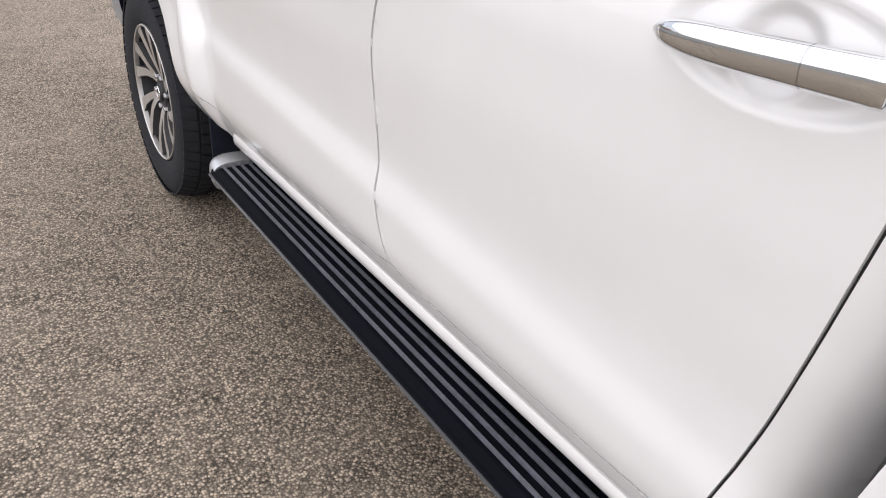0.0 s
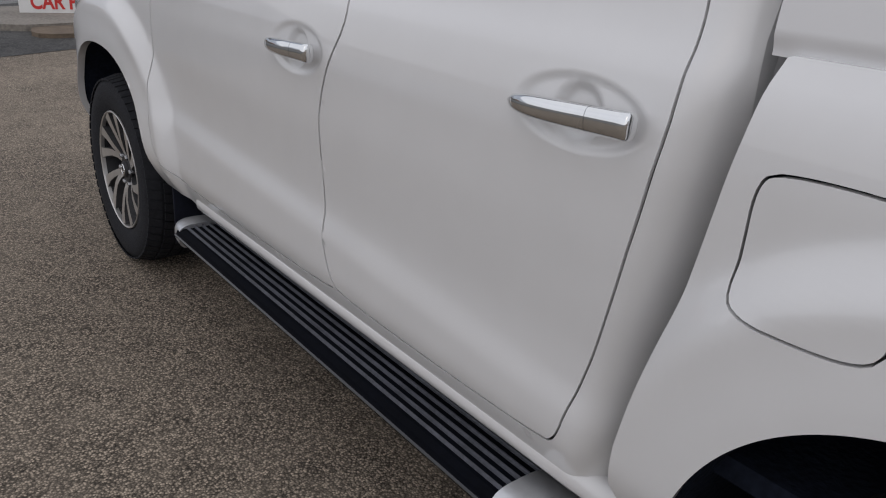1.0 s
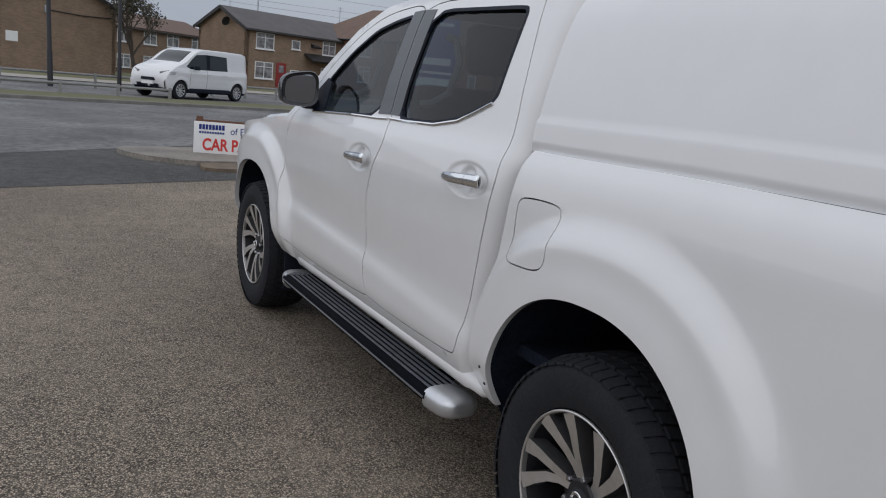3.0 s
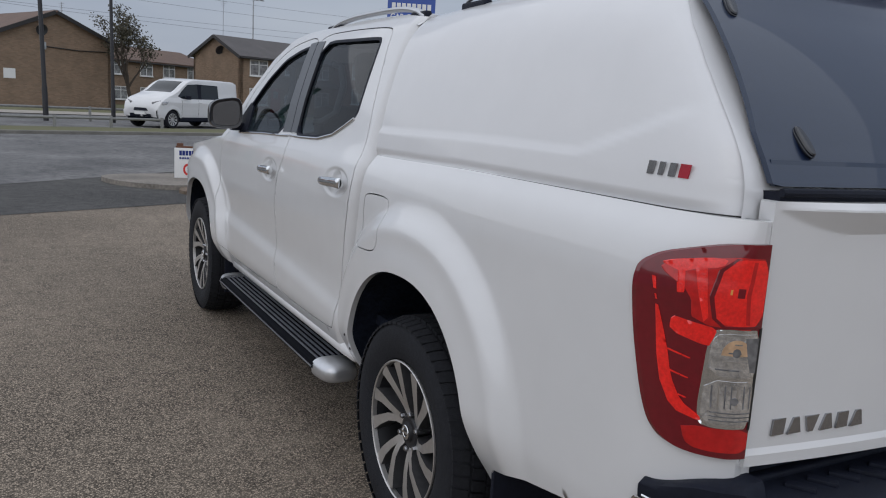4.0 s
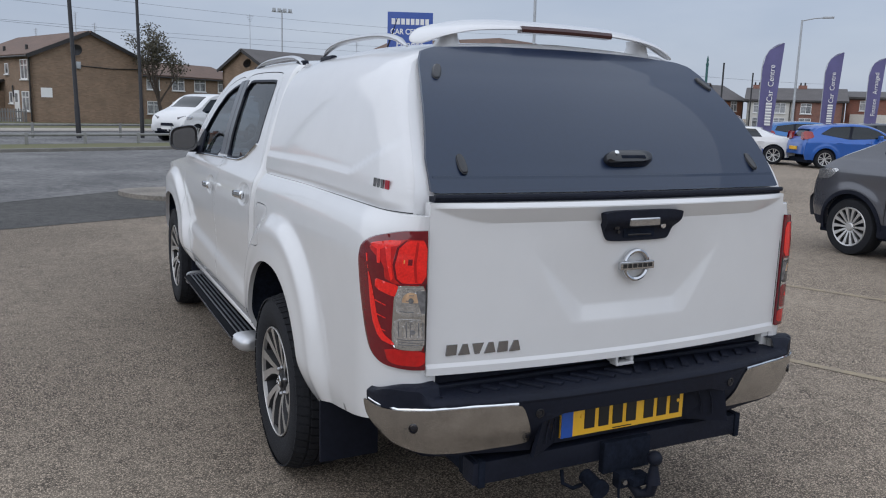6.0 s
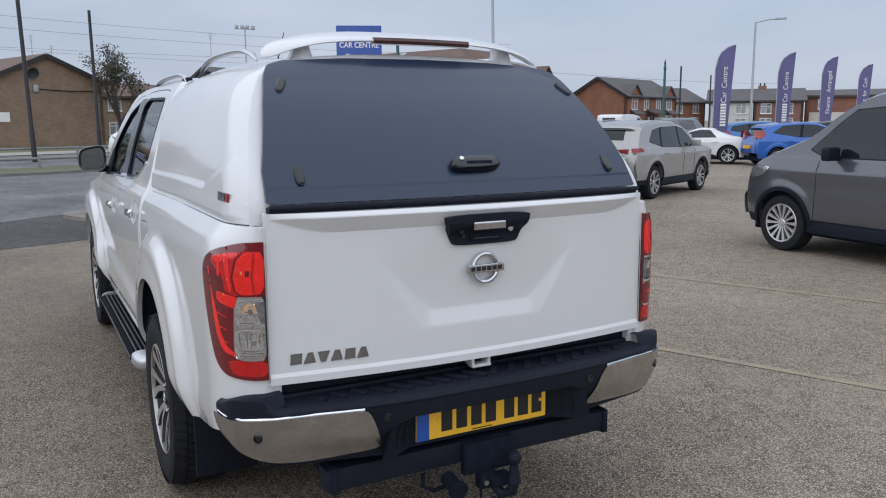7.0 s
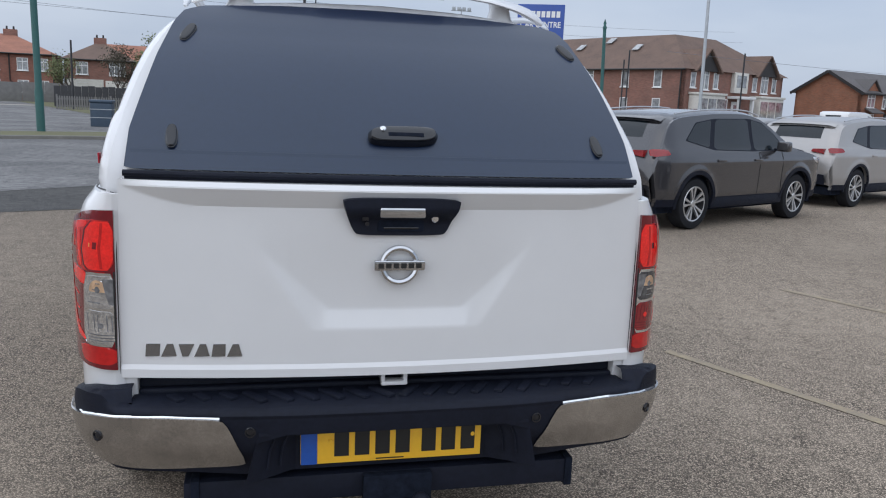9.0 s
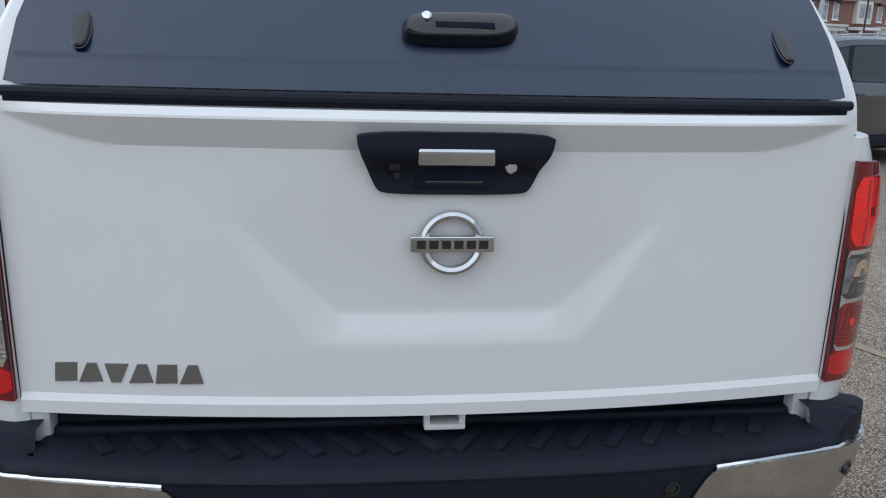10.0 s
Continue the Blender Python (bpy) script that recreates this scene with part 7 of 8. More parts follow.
# purple feather flags
def feather(at, h, words, bars, wd, turn, label):
    f = thing("feather_flag", Matrix.Translation(at) @ pose(0, 0, 0, 0, 0, turn), label, "flag", "row of feather flags")
    part("flag_pole", tube([(0, 0, -0.2), (0, 0, h - 1.0), (wd * 0.06, 0, h - 0.62), (wd * 0.3, 0, h - 0.27), (wd * 0.95, 0, h + 0.01)], [0.02, 0.016, 0.013, 0.012, 0.01], 6), POST_GREY, f)
    us, vs = steps(0, wd, wd / 8), steps(0, 1, 0.04)
    z0 = h * 0.16
    g = patch(lambda u, v: (u * (0.72 + 0.28 * v) + 0.02, 0.05 * np.sin(5 * v + 3 * u / wd) * u / wd, z0 + v * (h - z0 - 0.95 * (1 - np.sqrt(np.maximum(0, 1 - (1 - u / wd) ** 2)))) + 0.10 * u / wd * (1 - v)), us, vs)
    part("sail", g, FLAG, f, "purple printed flag cloth")
    F = Matrix(((0, -1, 0, wd * 0.52), (0, 0, -1, -0.062), (1, 0, 0, 0), (0, 0, 0, 1)))
    lines = words.split(" ")
    span = sum(len(w) for w in lines) + 0.6 * (len(lines) - 1)
    at_x = h * (0.655 if bars else 0.60) - span * wd * 0.105
    for w in lines:
        lettering("flag_word", w, wd * 0.40, SIGN_WHITE, F @ Matrix.Translation((at_x + len(w) * wd * 0.105, 0, 0)), f, 0.01)
        at_x += (len(w) + 0.6) * wd * 0.21
    if bars:
        for k in range(8):
            a = h * 0.285 + k * h * 0.026
            part("name_bar", box(wd * 0.36, wd * 0.66, -0.066, -0.060, a, a + h * 0.018), SIGN_WHITE, f)


feather(upon(24.14, 21.89), 4.55, "Car Centre", True, 0.75, -44, "purple feather flag with white lettering")
feather(upon(31.94, 25.25), 4.78, "Car Centre", True, 0.75, -44, "purple feather flag with white lettering")
feather(upon(40.33, 29.13), 5.12, "Finance Arranged", False, 0.80, -44, "purple finance feather flag")
feather(upon(47.69, 31.94), 5.08, "Bought for Cash", False, 0.80, -44, "purple feather flag with a cash offer")


# ---- trees, fence, bin ----
def tree(at, h, spread, seed, leaves, leaf_mat, label, leaf=0.10, clump=0.28):
    rnd = random.Random(seed)
    t = thing("tree", Matrix.Translation(at), label, "tree")
    wood, tips = Geo(), []

    def limb(p, d, length, r, depth):
        pts = [p]
        for k in range(4):
            d = (d + Vector((rnd.uniform(-0.22, 0.22), rnd.uniform(-0.22, 0.22), rnd.uniform(-0.05, 0.16)))).normalized()
            pts.append(pts[-1] + d * length / 4)
        wood.join(tube(pts, [r * (1 - 0.14 * k) for k in range(5)], 6, False))
        if depth > 1:
            tips.extend(pts[2:])
        if depth < 4:
            for k in range(3 if depth else 5):
                a = rnd.uniform(0, 6.28)
                nd = (d * 0.75 + Vector((math.cos(a), math.sin(a), rnd.uniform(0.0, 0.5))) * spread).normalized()
                limb(pts[rnd.choice((2, 3, 4))], nd, length * rnd.uniform(0.55, 0.75), r * 0.5, depth + 1)
    limb(Vector((0, 0, -0.1)), Vector((0, 0, 1)), h * 0.42, h * 0.020, 0)
    part("trunk", wood, BARK, t)
    lv = Geo()
    for _ in range(leaves):
        p = rnd.choice(tips) + Vector((rnd.gauss(0, clump), rnd.gauss(0, clump), rnd.gauss(0, clump * 0.7)))
        a = Vector((rnd.uniform(-1, 1), rnd.uniform(-1, 1), rnd.uniform(-1, 1))).normalized() * leaf
        b = a.cross(Vector((rnd.uniform(-1, 1), rnd.uniform(-1, 1), rnd.uniform(-1, 1)))).normalized() * leaf * 0.55
        lv.add([p - a, p + b, p + a, p - b], [(0, 1, 2, 3)])
    tagged(part("crown", lv, leaf_mat, t), kind="stuff")
    return t


tree(Vector((5.25, 56.3, 0)), 7.7, 0.42, 4, 3000, LEAF, "dark thinly leaved tree before the houses", 0.085, 0.22)
tree(upon(-15.0, 68.5), 4.9, 0.7, 9, 1500, LEAF_GREEN, "small tree with fresh pale leaves", 0.08, 0.26)
tree(upon(-11.0, 68.5), 5.4, 0.8, 12, 1800, LEAF, "rounded brown nearly leafless tree", 0.08, 0.24)
tree(upon(-7.7, 70.5), 6.3, 0.7, 5, 5200, LEAF_GREEN, "tree with yellow-green spring leaves beside the block", 0.11, 0.36)
tree(upon(11.6, 56.5), 1.6, 0.9, 21, 700, LEAF_GREEN, "small green garden shrub", 0.09, 0.14)

def board_fence(label, a, b, n, h, mat):
    """Upright boards or panels edge to edge between two places."""
    f = thing("garden_fence", Matrix.Translation(a) @ pose(0, 0, 0, 0, 0, math.degrees(math.atan2(b.y - a.y, b.x - a.x))), label, "fence")
    w = (b - a).length / n
    for k in range(n):
        part("board", box(w * k, w * (k + 1) - 0.012, 0.0, 0.04, 0.0, h + 0.03 * ((k * 7) % 3), 0.004), mat, f)
    return f


board_fence("dark weathered board fence behind the gardens", Vector((-14.6, 61.8, 0)), Vector((-7.4, 63.6, 0)), 16, 1.55, FENCE_DARK)
board_fence("grey panel fence along the side street", Vector((-38.0, 72.0, 0)), Vector((-17.0, 77.6, 0)), 12, 1.72, FENCE_GREY)
board_fence("grey panel fence turning from the side street", Vector((-17.0, 77.6, 0)), Vector((-14.0, 66.0, 0)), 7, 1.6, FENCE_GREY)
low = thing("picket_fence", Matrix.Translation((-13.0, 55.2, 0)) @ pose(0, 0, 0, 0, 0, 2.3), "low weathered picket fence before the gardens", "fence")
pk = Geo()
for k in range(66):
    x = 0.15 * k
    pk.join(prism([(x, 0.0), (x + 0.09, 0.0), (x + 0.09, 0.86), (x + 0.045, 0.92), (x, 0.86)], -0.012, 0.012, Matrix(((1, 0, 0, 0), (0, 0, -1, 0), (0, 1, 0, 0), (0, 0, 0, 1)))))
tagged(part("pickets", pk, FENCE_GREY, low), kind="stuff")
for z in (0.25, 0.68):
    part("rail", box(0.0, 9.9, 0.013, 0.05, z, z + 0.07), FENCE_GREY, low)
for x in (0.0, 3.3, 6.6, 9.9):
    part("post", box(x - 0.04, x + 0.05, 0.05, 0.14, -0.1, 1.0, 0.01), FENCE_GREY, low)
litter = thing("litter_bin", Matrix.Translation(upon(-6.2, 31.8)), "square blue-grey street litter bin", "bin")
part("body", box(-0.40, 0.40, -0.34, 0.34, 0.0, 0.94, 0.05, 3), BIN_GREEN, litter)
part("hood", box(-0.43, 0.43, -0.37, 0.37, 0.94, 1.06, 0.05, 3), BIN_GREEN, litter)
for z in (0.36, 0.68):
    part("band", box(-0.41, 0.41, -0.35, 0.35, z, z + 0.03, 0.008), POST_GREY, litter)
stop = thing("bus_stop_sign", Matrix.Translation(upon(-4.50, 31.7)), "blue and white bus stop flag on a grey post", "sign")
part("post", tube([(0.1, 0, -0.1), (0, 0, 2.5)], 0.045, 8), POST_GREY, stop)
part("flag_plate", box(-0.22, 0.22, -0.075, -0.05, 1.70, 2.46, 0.006), SIGN_WHITE, stop)
for z0, z1 in ((1.73, 1.93), (1.98, 2.29), (2.34, 2.43)):
    part("blue_field", box(-0.20, 0.20, -0.080, -0.074, z0, z1), SIGN_BLUE, stop)
part("plain_shape", box(-0.13, 0.13, -0.084, -0.079, 2.05, 2.20), SIGN_WHITE, stop)
for z in (1.79, 1.86):
    part("plain_bar", box(-0.12, 0.12, -0.084, -0.079, z, z + 0.03), SIGN_WHITE, stop)
stop = thing("traffic_sign", Matrix.Translation(upon(-5.12, 33.6)) @ pose(0, 0, 0, 0, 0, 68), "grey back of a traffic sign on its post", "sign")
part("post", tube([(0, 0, -0.1), (0, 0, 2.2)], 0.06, 8), POST_GREY, stop)
part("plate", box(-0.42, 0.42, -0.09, -0.065, 1.55, 2.25, 0.006), POST_GREY, stop)


# ---- parked cars ----
def car(name, label, category, at, heading, L, W, prof, belt, sill, arches, wheel_r, paint, side_glass, screen, rear_glass, tail=(), head=(), glass=None, trim=None, rails=False, badge=False, skirt=None, width_top=0.80, spokes=10, clad=0.0, size=1.0):
    """A parked car. Local y is ahead, the front bumper at y = L/2. prof: (y, z) from the nose over the roof to the tail."""
    c = thing(name, Matrix.Translation(at) @ pose(0, 0, 0, 0, 0, heading - 90) @ Matrix.Scale(size, 4), label, category, "parked cars")
    hw = W / 2
    top = max(z for _, z in prof)
    wz = curve([(0.0, hw * 0.90), (sill, hw * 0.955), (sill + 0.22, hw * 0.995), (belt - 0.16, hw), (belt, hw * 0.955), (belt + 0.02, hw * 0.94), (top - 0.12, hw * width_top), (top + 0.1, hw * (width_top - 0.07))])
    gl = glass or CAR_GLASS

    def half(y, z):
        e = np.clip((np.abs(y) - (L / 2 - 0.55)) / 0.56, 0, 1)
        mid = smooth(L / 2 - 0.5, L / 2 - 1.1, np.abs(y))
        form = -0.006 * np.exp(-((z - sill - 0.22) / 0.09) ** 2) * mid + 0.010 * smooth(belt - 0.10, belt - 0.135, z) * smooth(belt - 0.34, belt - 0.16, z) * mid
        for a in arches:
            form = form + 0.012 * smooth(0.15, 0.05, np.sqrt((y - a) ** 2 + (z - wheel_r) ** 2) - wheel_r - 0.055)
        return wz(z) + form - 0.24 * hw * (1 - np.sqrt(1 - np.minimum(e, 0.998) ** 2.2))
    outline = [(y, z) for y, z in prof] + [(-L / 2 + 0.12, sill - 0.06), (L / 2 - 0.15, sill - 0.06)]
    dense = []
    for (a, b), (p, q) in zip(prof, prof[1:]):
        n = max(1, int(math.hypot(p - a, q - b) / 0.09))
        dense += [(a + (p - a) * k / n, b + (q - b) * k / n) for k in range(n)]
    dense.append(prof[-1])
    for _ in range(3):
        dense = [dense[0]] + [((dense[i - 1][0] + 2 * dense[i][0] + dense[i + 1][0]) / 4, (dense[i - 1][1] + 2 * dense[i][1] + dense[i + 1][1]) / 4) for i in range(1, len(dense) - 1)] + [dense[-1]]
    r = 0.045
    sil = inside(dense + outline[len(prof):], r * 0.75)
    arch_keep = [lambda y, z, a=a: np.sqrt((y - a) ** 2 + (z - wheel_r) ** 2) - (wheel_r + 0.055) for a in arches]
    ys, zs = np.concatenate([steps(-L / 2, -L / 2 + 0.16, 0.018), steps(-L / 2 + 0.18, L / 2 - 0.18, 0.03), steps(L / 2 - 0.16, L / 2, 0.018)]), steps(sill - 0.08, top + 0.02, 0.020)
    sideg = patch(lambda y, z: (-half(y, z), y, z), ys, zs, [sil] + arch_keep, (0.06, 0, 0))
    body = part("body", sideg.join(flip(sideg)).join(strip(dense, half, r, 8, 0.02)), paint, c, "", 48)
    part("underside", box(-hw * 0.86, hw * 0.86, -L / 2 + 0.2, L / 2 - 0.2, sill - 0.12, sill + 0.02).join(box(-hw * 0.90, hw * 0.90, arches[0] - wheel_r - 0.05, arches[0] + wheel_r + 0.05, sill, wheel_r * 2 + 0.06)).join(
        box(-hw * 0.90, hw * 0.90, arches[1] - wheel_r - 0.05, arches[1] + wheel_r + 0.05, sill, wheel_r * 2 + 0.06)), DARK, c)
    pts = sorted({p for poly in side_glass for p in poly})
    hull = []
    for seq in (pts, pts[::-1]):
        run = []
        for q in seq:
            while len(run) > 1 and (run[-1][0] - run[-2][0]) * (q[1] - run[-2][1]) - (run[-1][1] - run[-2][1]) * (q[0] - run[-2][0]) <= 0:
                run.pop()
            run.append(q)
        hull += run[:-1]
    band_g = patch(lambda y, z: (-half(y, z) - 0.002, y, z), steps(hull[0][0] - 0.03, pts[-1][0] + 0.03, 0.020), steps(belt - 0.03, top, 0.016), [lambda y, z, k=inside(hull): k(y, z) + 0.010], (0.004, 0, 0))
    both("window_surround", band_g, BLACK, c, "black window surround")
    for poly in side_glass:
        g = patch(lambda y, z: (-half(y, z) - 0.004, y, z), steps(min(p[0] for p in poly) - 0.03, max(p[0] for p in poly) + 0.03, 0.018), steps(min(p[1] for p in poly) - 0.03, max(p[1] for p in poly) + 0.03, 0.015), [inside(rounded(poly, 1, 0.07))], (0.006, 0, 0))
        both("side_window", g, gl, c)
    for name_, (y0, y1), k in (("windscreen", screen, 0.92 if name == "panel_van" else 0.86), ("rear_window", rear_glass, 0.84)):
        seg = [(y, z + 0.0) for y, z in dense if min(y0, y1) <= y <= max(y0, y1) and z > belt - 0.25]
        if len(seg) > 2:
            g = strip(seg, lambda y, z, k=k: half(y, z) * k, 0.03, 6, 0.026)
            part(name_, g, gl, c)
    lip = [(y, z) for y, z in dense[len(dense) // 2:] if rear_glass[0] - 0.03 <= y <= rear_glass[0] + 0.28]
    if name != "panel_van" and len(lip) > 2:
        part("roof_lip", strip([(y - 0.06, z + 0.012) for y, z in lip], lambda y, z: half(y, z) * 0.88, 0.025, 6, 0.02).join(strip([(y - 0.06, z - 0.022) for y, z in lip], lambda y, z: half(y, z) * 0.88, 0.025, 6, 0.02)), paint, c)
    for y0, y1, z0, z1 in tail:
        g = patch(lambda y, z: (-half(y, z) - 0.006, y, z), steps(y0, y1, 0.02), steps(z0, z1, 0.02), [inside(rounded([(y0, z0), (y1, z0 + 0.3 * (z1 - z0)), (y1 - 0.06, z1), (y0, z1)], 1, 0.15))], (0.01, 0, 0))
        both("tail_light", g, CAR_RED, c, "red tail light")
        bx = [(hw * 0.44, z0 + 0.02), (hw * 0.70, z0 - 0.01), (hw * 0.70, z1 - 0.02), (hw * 0.48, z1 - 0.03)]
        near_y = [y for y, z in dense[len(dense) // 2:] if z0 - 0.05 <= z <= z1 + 0.05]
        yb = min(near_y) if near_y else -L / 2
        g2 = moved(prism(bx, 0, 0.09), Matrix(((1, 0, 0, 0), (0, 0, -1, yb + 0.045), (0, 1, 0, 0), (0, 0, 0, 1))))
        both("tail_lens", g2, CAR_RED, c)
    for y0, y1, z0, z1 in head:
        g = patch(lambda y, z: (-half(y, z) - 0.006, y, z), steps(y0, y1, 0.02), steps(z0, z1, 0.02), [inside(rounded([(y0, z1 - 0.02), (y0 + 0.15, z0 + 0.02), (y1, z0), (y1, z1 - 0.04)], 1, 0.15))], (0.01, 0, 0))
        both("headlight", g, CLEAR, c, "clear headlight")
    t = trim or BLACK
    if clad:
        for a, ak in zip(arches, arch_keep):
            ring = patch(lambda y, z: (-half(y, z) - 0.010, y, z), steps(a - wheel_r - 0.14, a + wheel_r + 0.14, 0.03), steps(sill - 0.06, wheel_r * 2 + 0.16, 0.03), [ak, lambda y, z, ak=ak: clad - ak(y, z)], (0.03, 0, 0))
            both("arch_trim", ring, t, c, "black wheel arch trim")
        low = patch(lambda y, z: (-half(y, z) - 0.006, y, z), ys, steps(sill - 0.07, sill + 0.10, 0.03), [sil, lambda y, z: sill + 0.075 - z] + arch_keep, (0.03, 0, 0))
        both("lower_cladding", low, t, c, "black lower body cladding")
        for half_list, dy in ((dense[len(dense) // 2:], -0.012), (dense[:len(dense) // 2], 0.012)):
            seg = [(y + dy, z) for y, z in half_list if z < sill + 0.26]
            if len(seg) > 2:
                part("lower_bumper", strip(seg, lambda y, z: half(y, z) * 0.88, 0.03, 6, 0.03), t, c, "black lower bumper")
    both("sill_trim", box(-hw * 0.975, -hw * 0.90, arches[1] + wheel_r + 0.04, arches[0] - wheel_r - 0.04, sill - 0.08, sill + 0.07, 0.015), t, c)
    ym = screen[1] * 0.35 + screen[0] * 0.65
    for s in (-1, 1):
        m = part("door_mirror", moved(box(-0.10, 0.10, -0.05, 0.06, -0.07, 0.08, 0.035, 3), pose(s * (hw + 0.09), ym - 0.28, belt + 0.06)), paint if name != "panel_van" else BLACK, c)
        part("mirror_stem", box(min(s * (hw - 0.07), s * (hw + 0.05)), max(s * (hw - 0.07), s * (hw + 0.05)), ym - 0.30, ym - 0.24, belt, belt + 0.03), BLACK, m)
    for y in ((arches[0] + arches[1]) / 2 + 0.14, (arches[0] + arches[1]) / 2 - 0.80):
        hx = float(half(np.array(y), np.array(belt - 0.13)))
        both("door_handle", box(-hx - 0.022, -hx + 0.01, y - 0.11, y + 0.08, belt - 0.15, belt - 0.115, 0.008), paint if not badge else CHROME, c)
    for y in ((arches[0] + arches[1]) / 2 + 0.22 - (0.0 if len(side_glass) > 1 else 0.2), arches[0] - wheel_r - 0.12):
        pts = [(-float(half(np.array(y), np.array(z))) - 0.0015, y - 0.05 * (z - sill), z) for z in np.linspace(sill + 0.08, belt - 0.02, 7)]
        both("door_seam", tube(pts, 0.004, 4), INK, c)
    if rails:
        ro = [(y, z) for y, z in dense if z > top - 0.10]
        both("roof_rail", tube([(-hw * width_top * 0.93, y, z + 0.028) for y, z in ro[::3]], 0.012, 6), SILVER, c)
    if name == "panel_van":
        for z0, z1, kk in ((0.40, 0.54, 0.66), (0.66, 0.70, 0.44), (0.84, 0.87, 0.60)):
            seg = [(y + 0.010, z) for y, z in dense[:len(dense) // 2] if z0 - 0.05 <= z <= z1 + 0.05]
            if len(seg) > 1:
                part("grille", strip(seg, lambda y, z, kk=kk: half(y, z) * kk, 0.02, 6, 0.03), BLACK, c, "black front grille")
        for s in (-1, 1):
            part("headlamp", moved(box(-0.18, 0.18, -0.05, 0.03, -0.045, 0.045, 0.025), pose(s * hw * 0.70, L / 2 - 0.16, 0.95, 0, -s * 12, -s * 24)), SMOKE, c, "slim clear headlamp")
            part("fog_recess", moved(box(-0.09, 0.09, -0.03, 0.03, -0.08, 0.08, 0.03), pose(s * hw * 0.80, L / 2 - 0.16, 0.58, 0, 0, -s * 30)), BLACK, c, "black fog lamp recess")
    tyre_m, rim_m, spoke_m = CAR_WHEEL[spokes]
    for a in arches:
        for s in (1, -1):
            w = new("wheel")
            w.parent = c
            w.matrix_basis = pose(-s * (hw - 0.125), a, wheel_r, 11 * s + 40 * a, 0, 0 if s == 1 else 180) @ Matrix.Diagonal((1, wheel_r / 0.34, wheel_r / 0.34, 1))
            for me in (tyre_m, rim_m, spoke_m):
                o = new(me.name, me)
                o.parent = w
    part("number_plate", box(-0.26, 0.26, -L / 2 - 0.02, -L / 2 + 0.12, belt * 0.60, belt * 0.60 + 0.11), YELLOW, c)
    part("front_plate", box(-0.26, 0.26, L / 2 - 0.12, L / 2 + 0.02, sill + 0.12, sill + 0.23), SIGN_WHITE, c)
    return c


def car_wheel(n):
    tyre = lathe([(-0.085, 0.225), (-0.104, 0.238), (-0.112, 0.28), (-0.102, 0.325), (-0.07, 0.34), (0.09, 0.34), (0.10, 0.24)], 40)
    rim = lathe([(-0.100, 0.236), (-0.106, 0.228), (-0.10, 0.216), (-0.05, 0.205), (-0.02, 0.19), (-0.02, 0.0)], 40)
    sp = Geo()
    for k in range(2 * n if n == 5 else n):
        a = 2 * math.pi * (k // 2 + (0.17 if k % 2 else -0.17)) / n if n == 5 else 2 * math.pi * k / n
        w = 0.014 if n == 5 else 0.62 / n * 0.34
        v = []
        for r, x, ww in ((0.04, -0.085, w * 0.7), (0.13, -0.097, w * 0.85), (0.222, -0.104, w * 1.5)):
            for sgn in (-1, 1):
                v.append((x, r * math.cos(a) - sgn * ww * math.sin(a), r * math.sin(a) + sgn * ww * math.cos(a)))
        v += [(x + 0.03, y, z) for x, y, z in v]
        sp.add(v, [(0, 2, 3, 1), (2, 4, 5, 3), (0, 6, 8, 2), (2, 8, 10, 4), (1, 3, 9, 7), (3, 5, 11, 9)])
    sp.join(lathe([(-0.086, 0.05), (-0.095, 0.04), (-0.096, 0.0)], 20))
    sp.join(lathe([(-0.100, 0.237), (-0.108, 0.230), (-0.104, 0.215)], 40))
    return mesh_of("tyre", tyre, RUBBER), mesh_of("rim", rim, ALLOY_DARK), mesh_of("spokes", sp, RIM_SILVER)


RIM_SILVER = material("silver_wheel", (0.58, 0.58, 0.58), 0.32, metal=0.7, vary=0.08)
CAR_WHEEL = {n: car_wheel(n) for n in (5, 10, 14)}
GREY_PAINT = material("dark_grey_paint", (0.056, 0.055, 0.061), 0.22, metal=0.35, coat=1.0, clear=0.04, vary=0.08)
GREY_VAN = material("warm_grey_paint", (0.098, 0.101, 0.118), 0.24, metal=0.4, coat=1.0, clear=0.04, vary=0.06)
SILVER_PAINT = material("silver_paint", (0.40, 0.385, 0.375), 0.34, metal=0.45, coat=0.4, clear=0.12, vary=0.04)
BLUE_PAINT = material("bright_blue_paint", (0.012, 0.10, 0.42), 0.3, metal=0.2, coat=1.0, clear=0.04, vary=0.08)
BLUE_EST = material("mid_blue_paint", (0.02, 0.14, 0.40), 0.3, metal=0.3, coat=1.0, clear=0.04, vary=0.08)
BLACK_PAINT = material("near_black_paint", (0.02, 0.024, 0.03), 0.3, coat=1.0, vary=0.1)

SUV = [(2.20, 0.55), (2.22, 0.80), (2.10, 0.96), (1.75, 1.06), (1.25, 1.12), (0.72, 1.42), (0.40, 1.57), (0.0, 1.635), (-0.8, 1.62), (-1.55, 1.56), (-1.86, 1.50), (-2.04, 1.14), (-2.18, 1.00), (-2.20, 0.70), (-2.12, 0.42)]
SUV_GLASS = [[(0.98, 1.10), (0.72, 1.30), (0.42, 1.47), (0.12, 1.52), (0.10, 1.08)], [(0.02, 1.08), (0.03, 1.525), (-0.78, 1.51), (-0.92, 1.10)], [(-1.02, 1.12), (-0.88, 1.50), (-1.25, 1.45), (-1.52, 1.22)]]
ang = 25.0
du, nu = Vector((math.cos(radians(ang)), math.sin(radians(ang)))), Vector((-math.sin(radians(ang)), math.cos(radians(ang))))
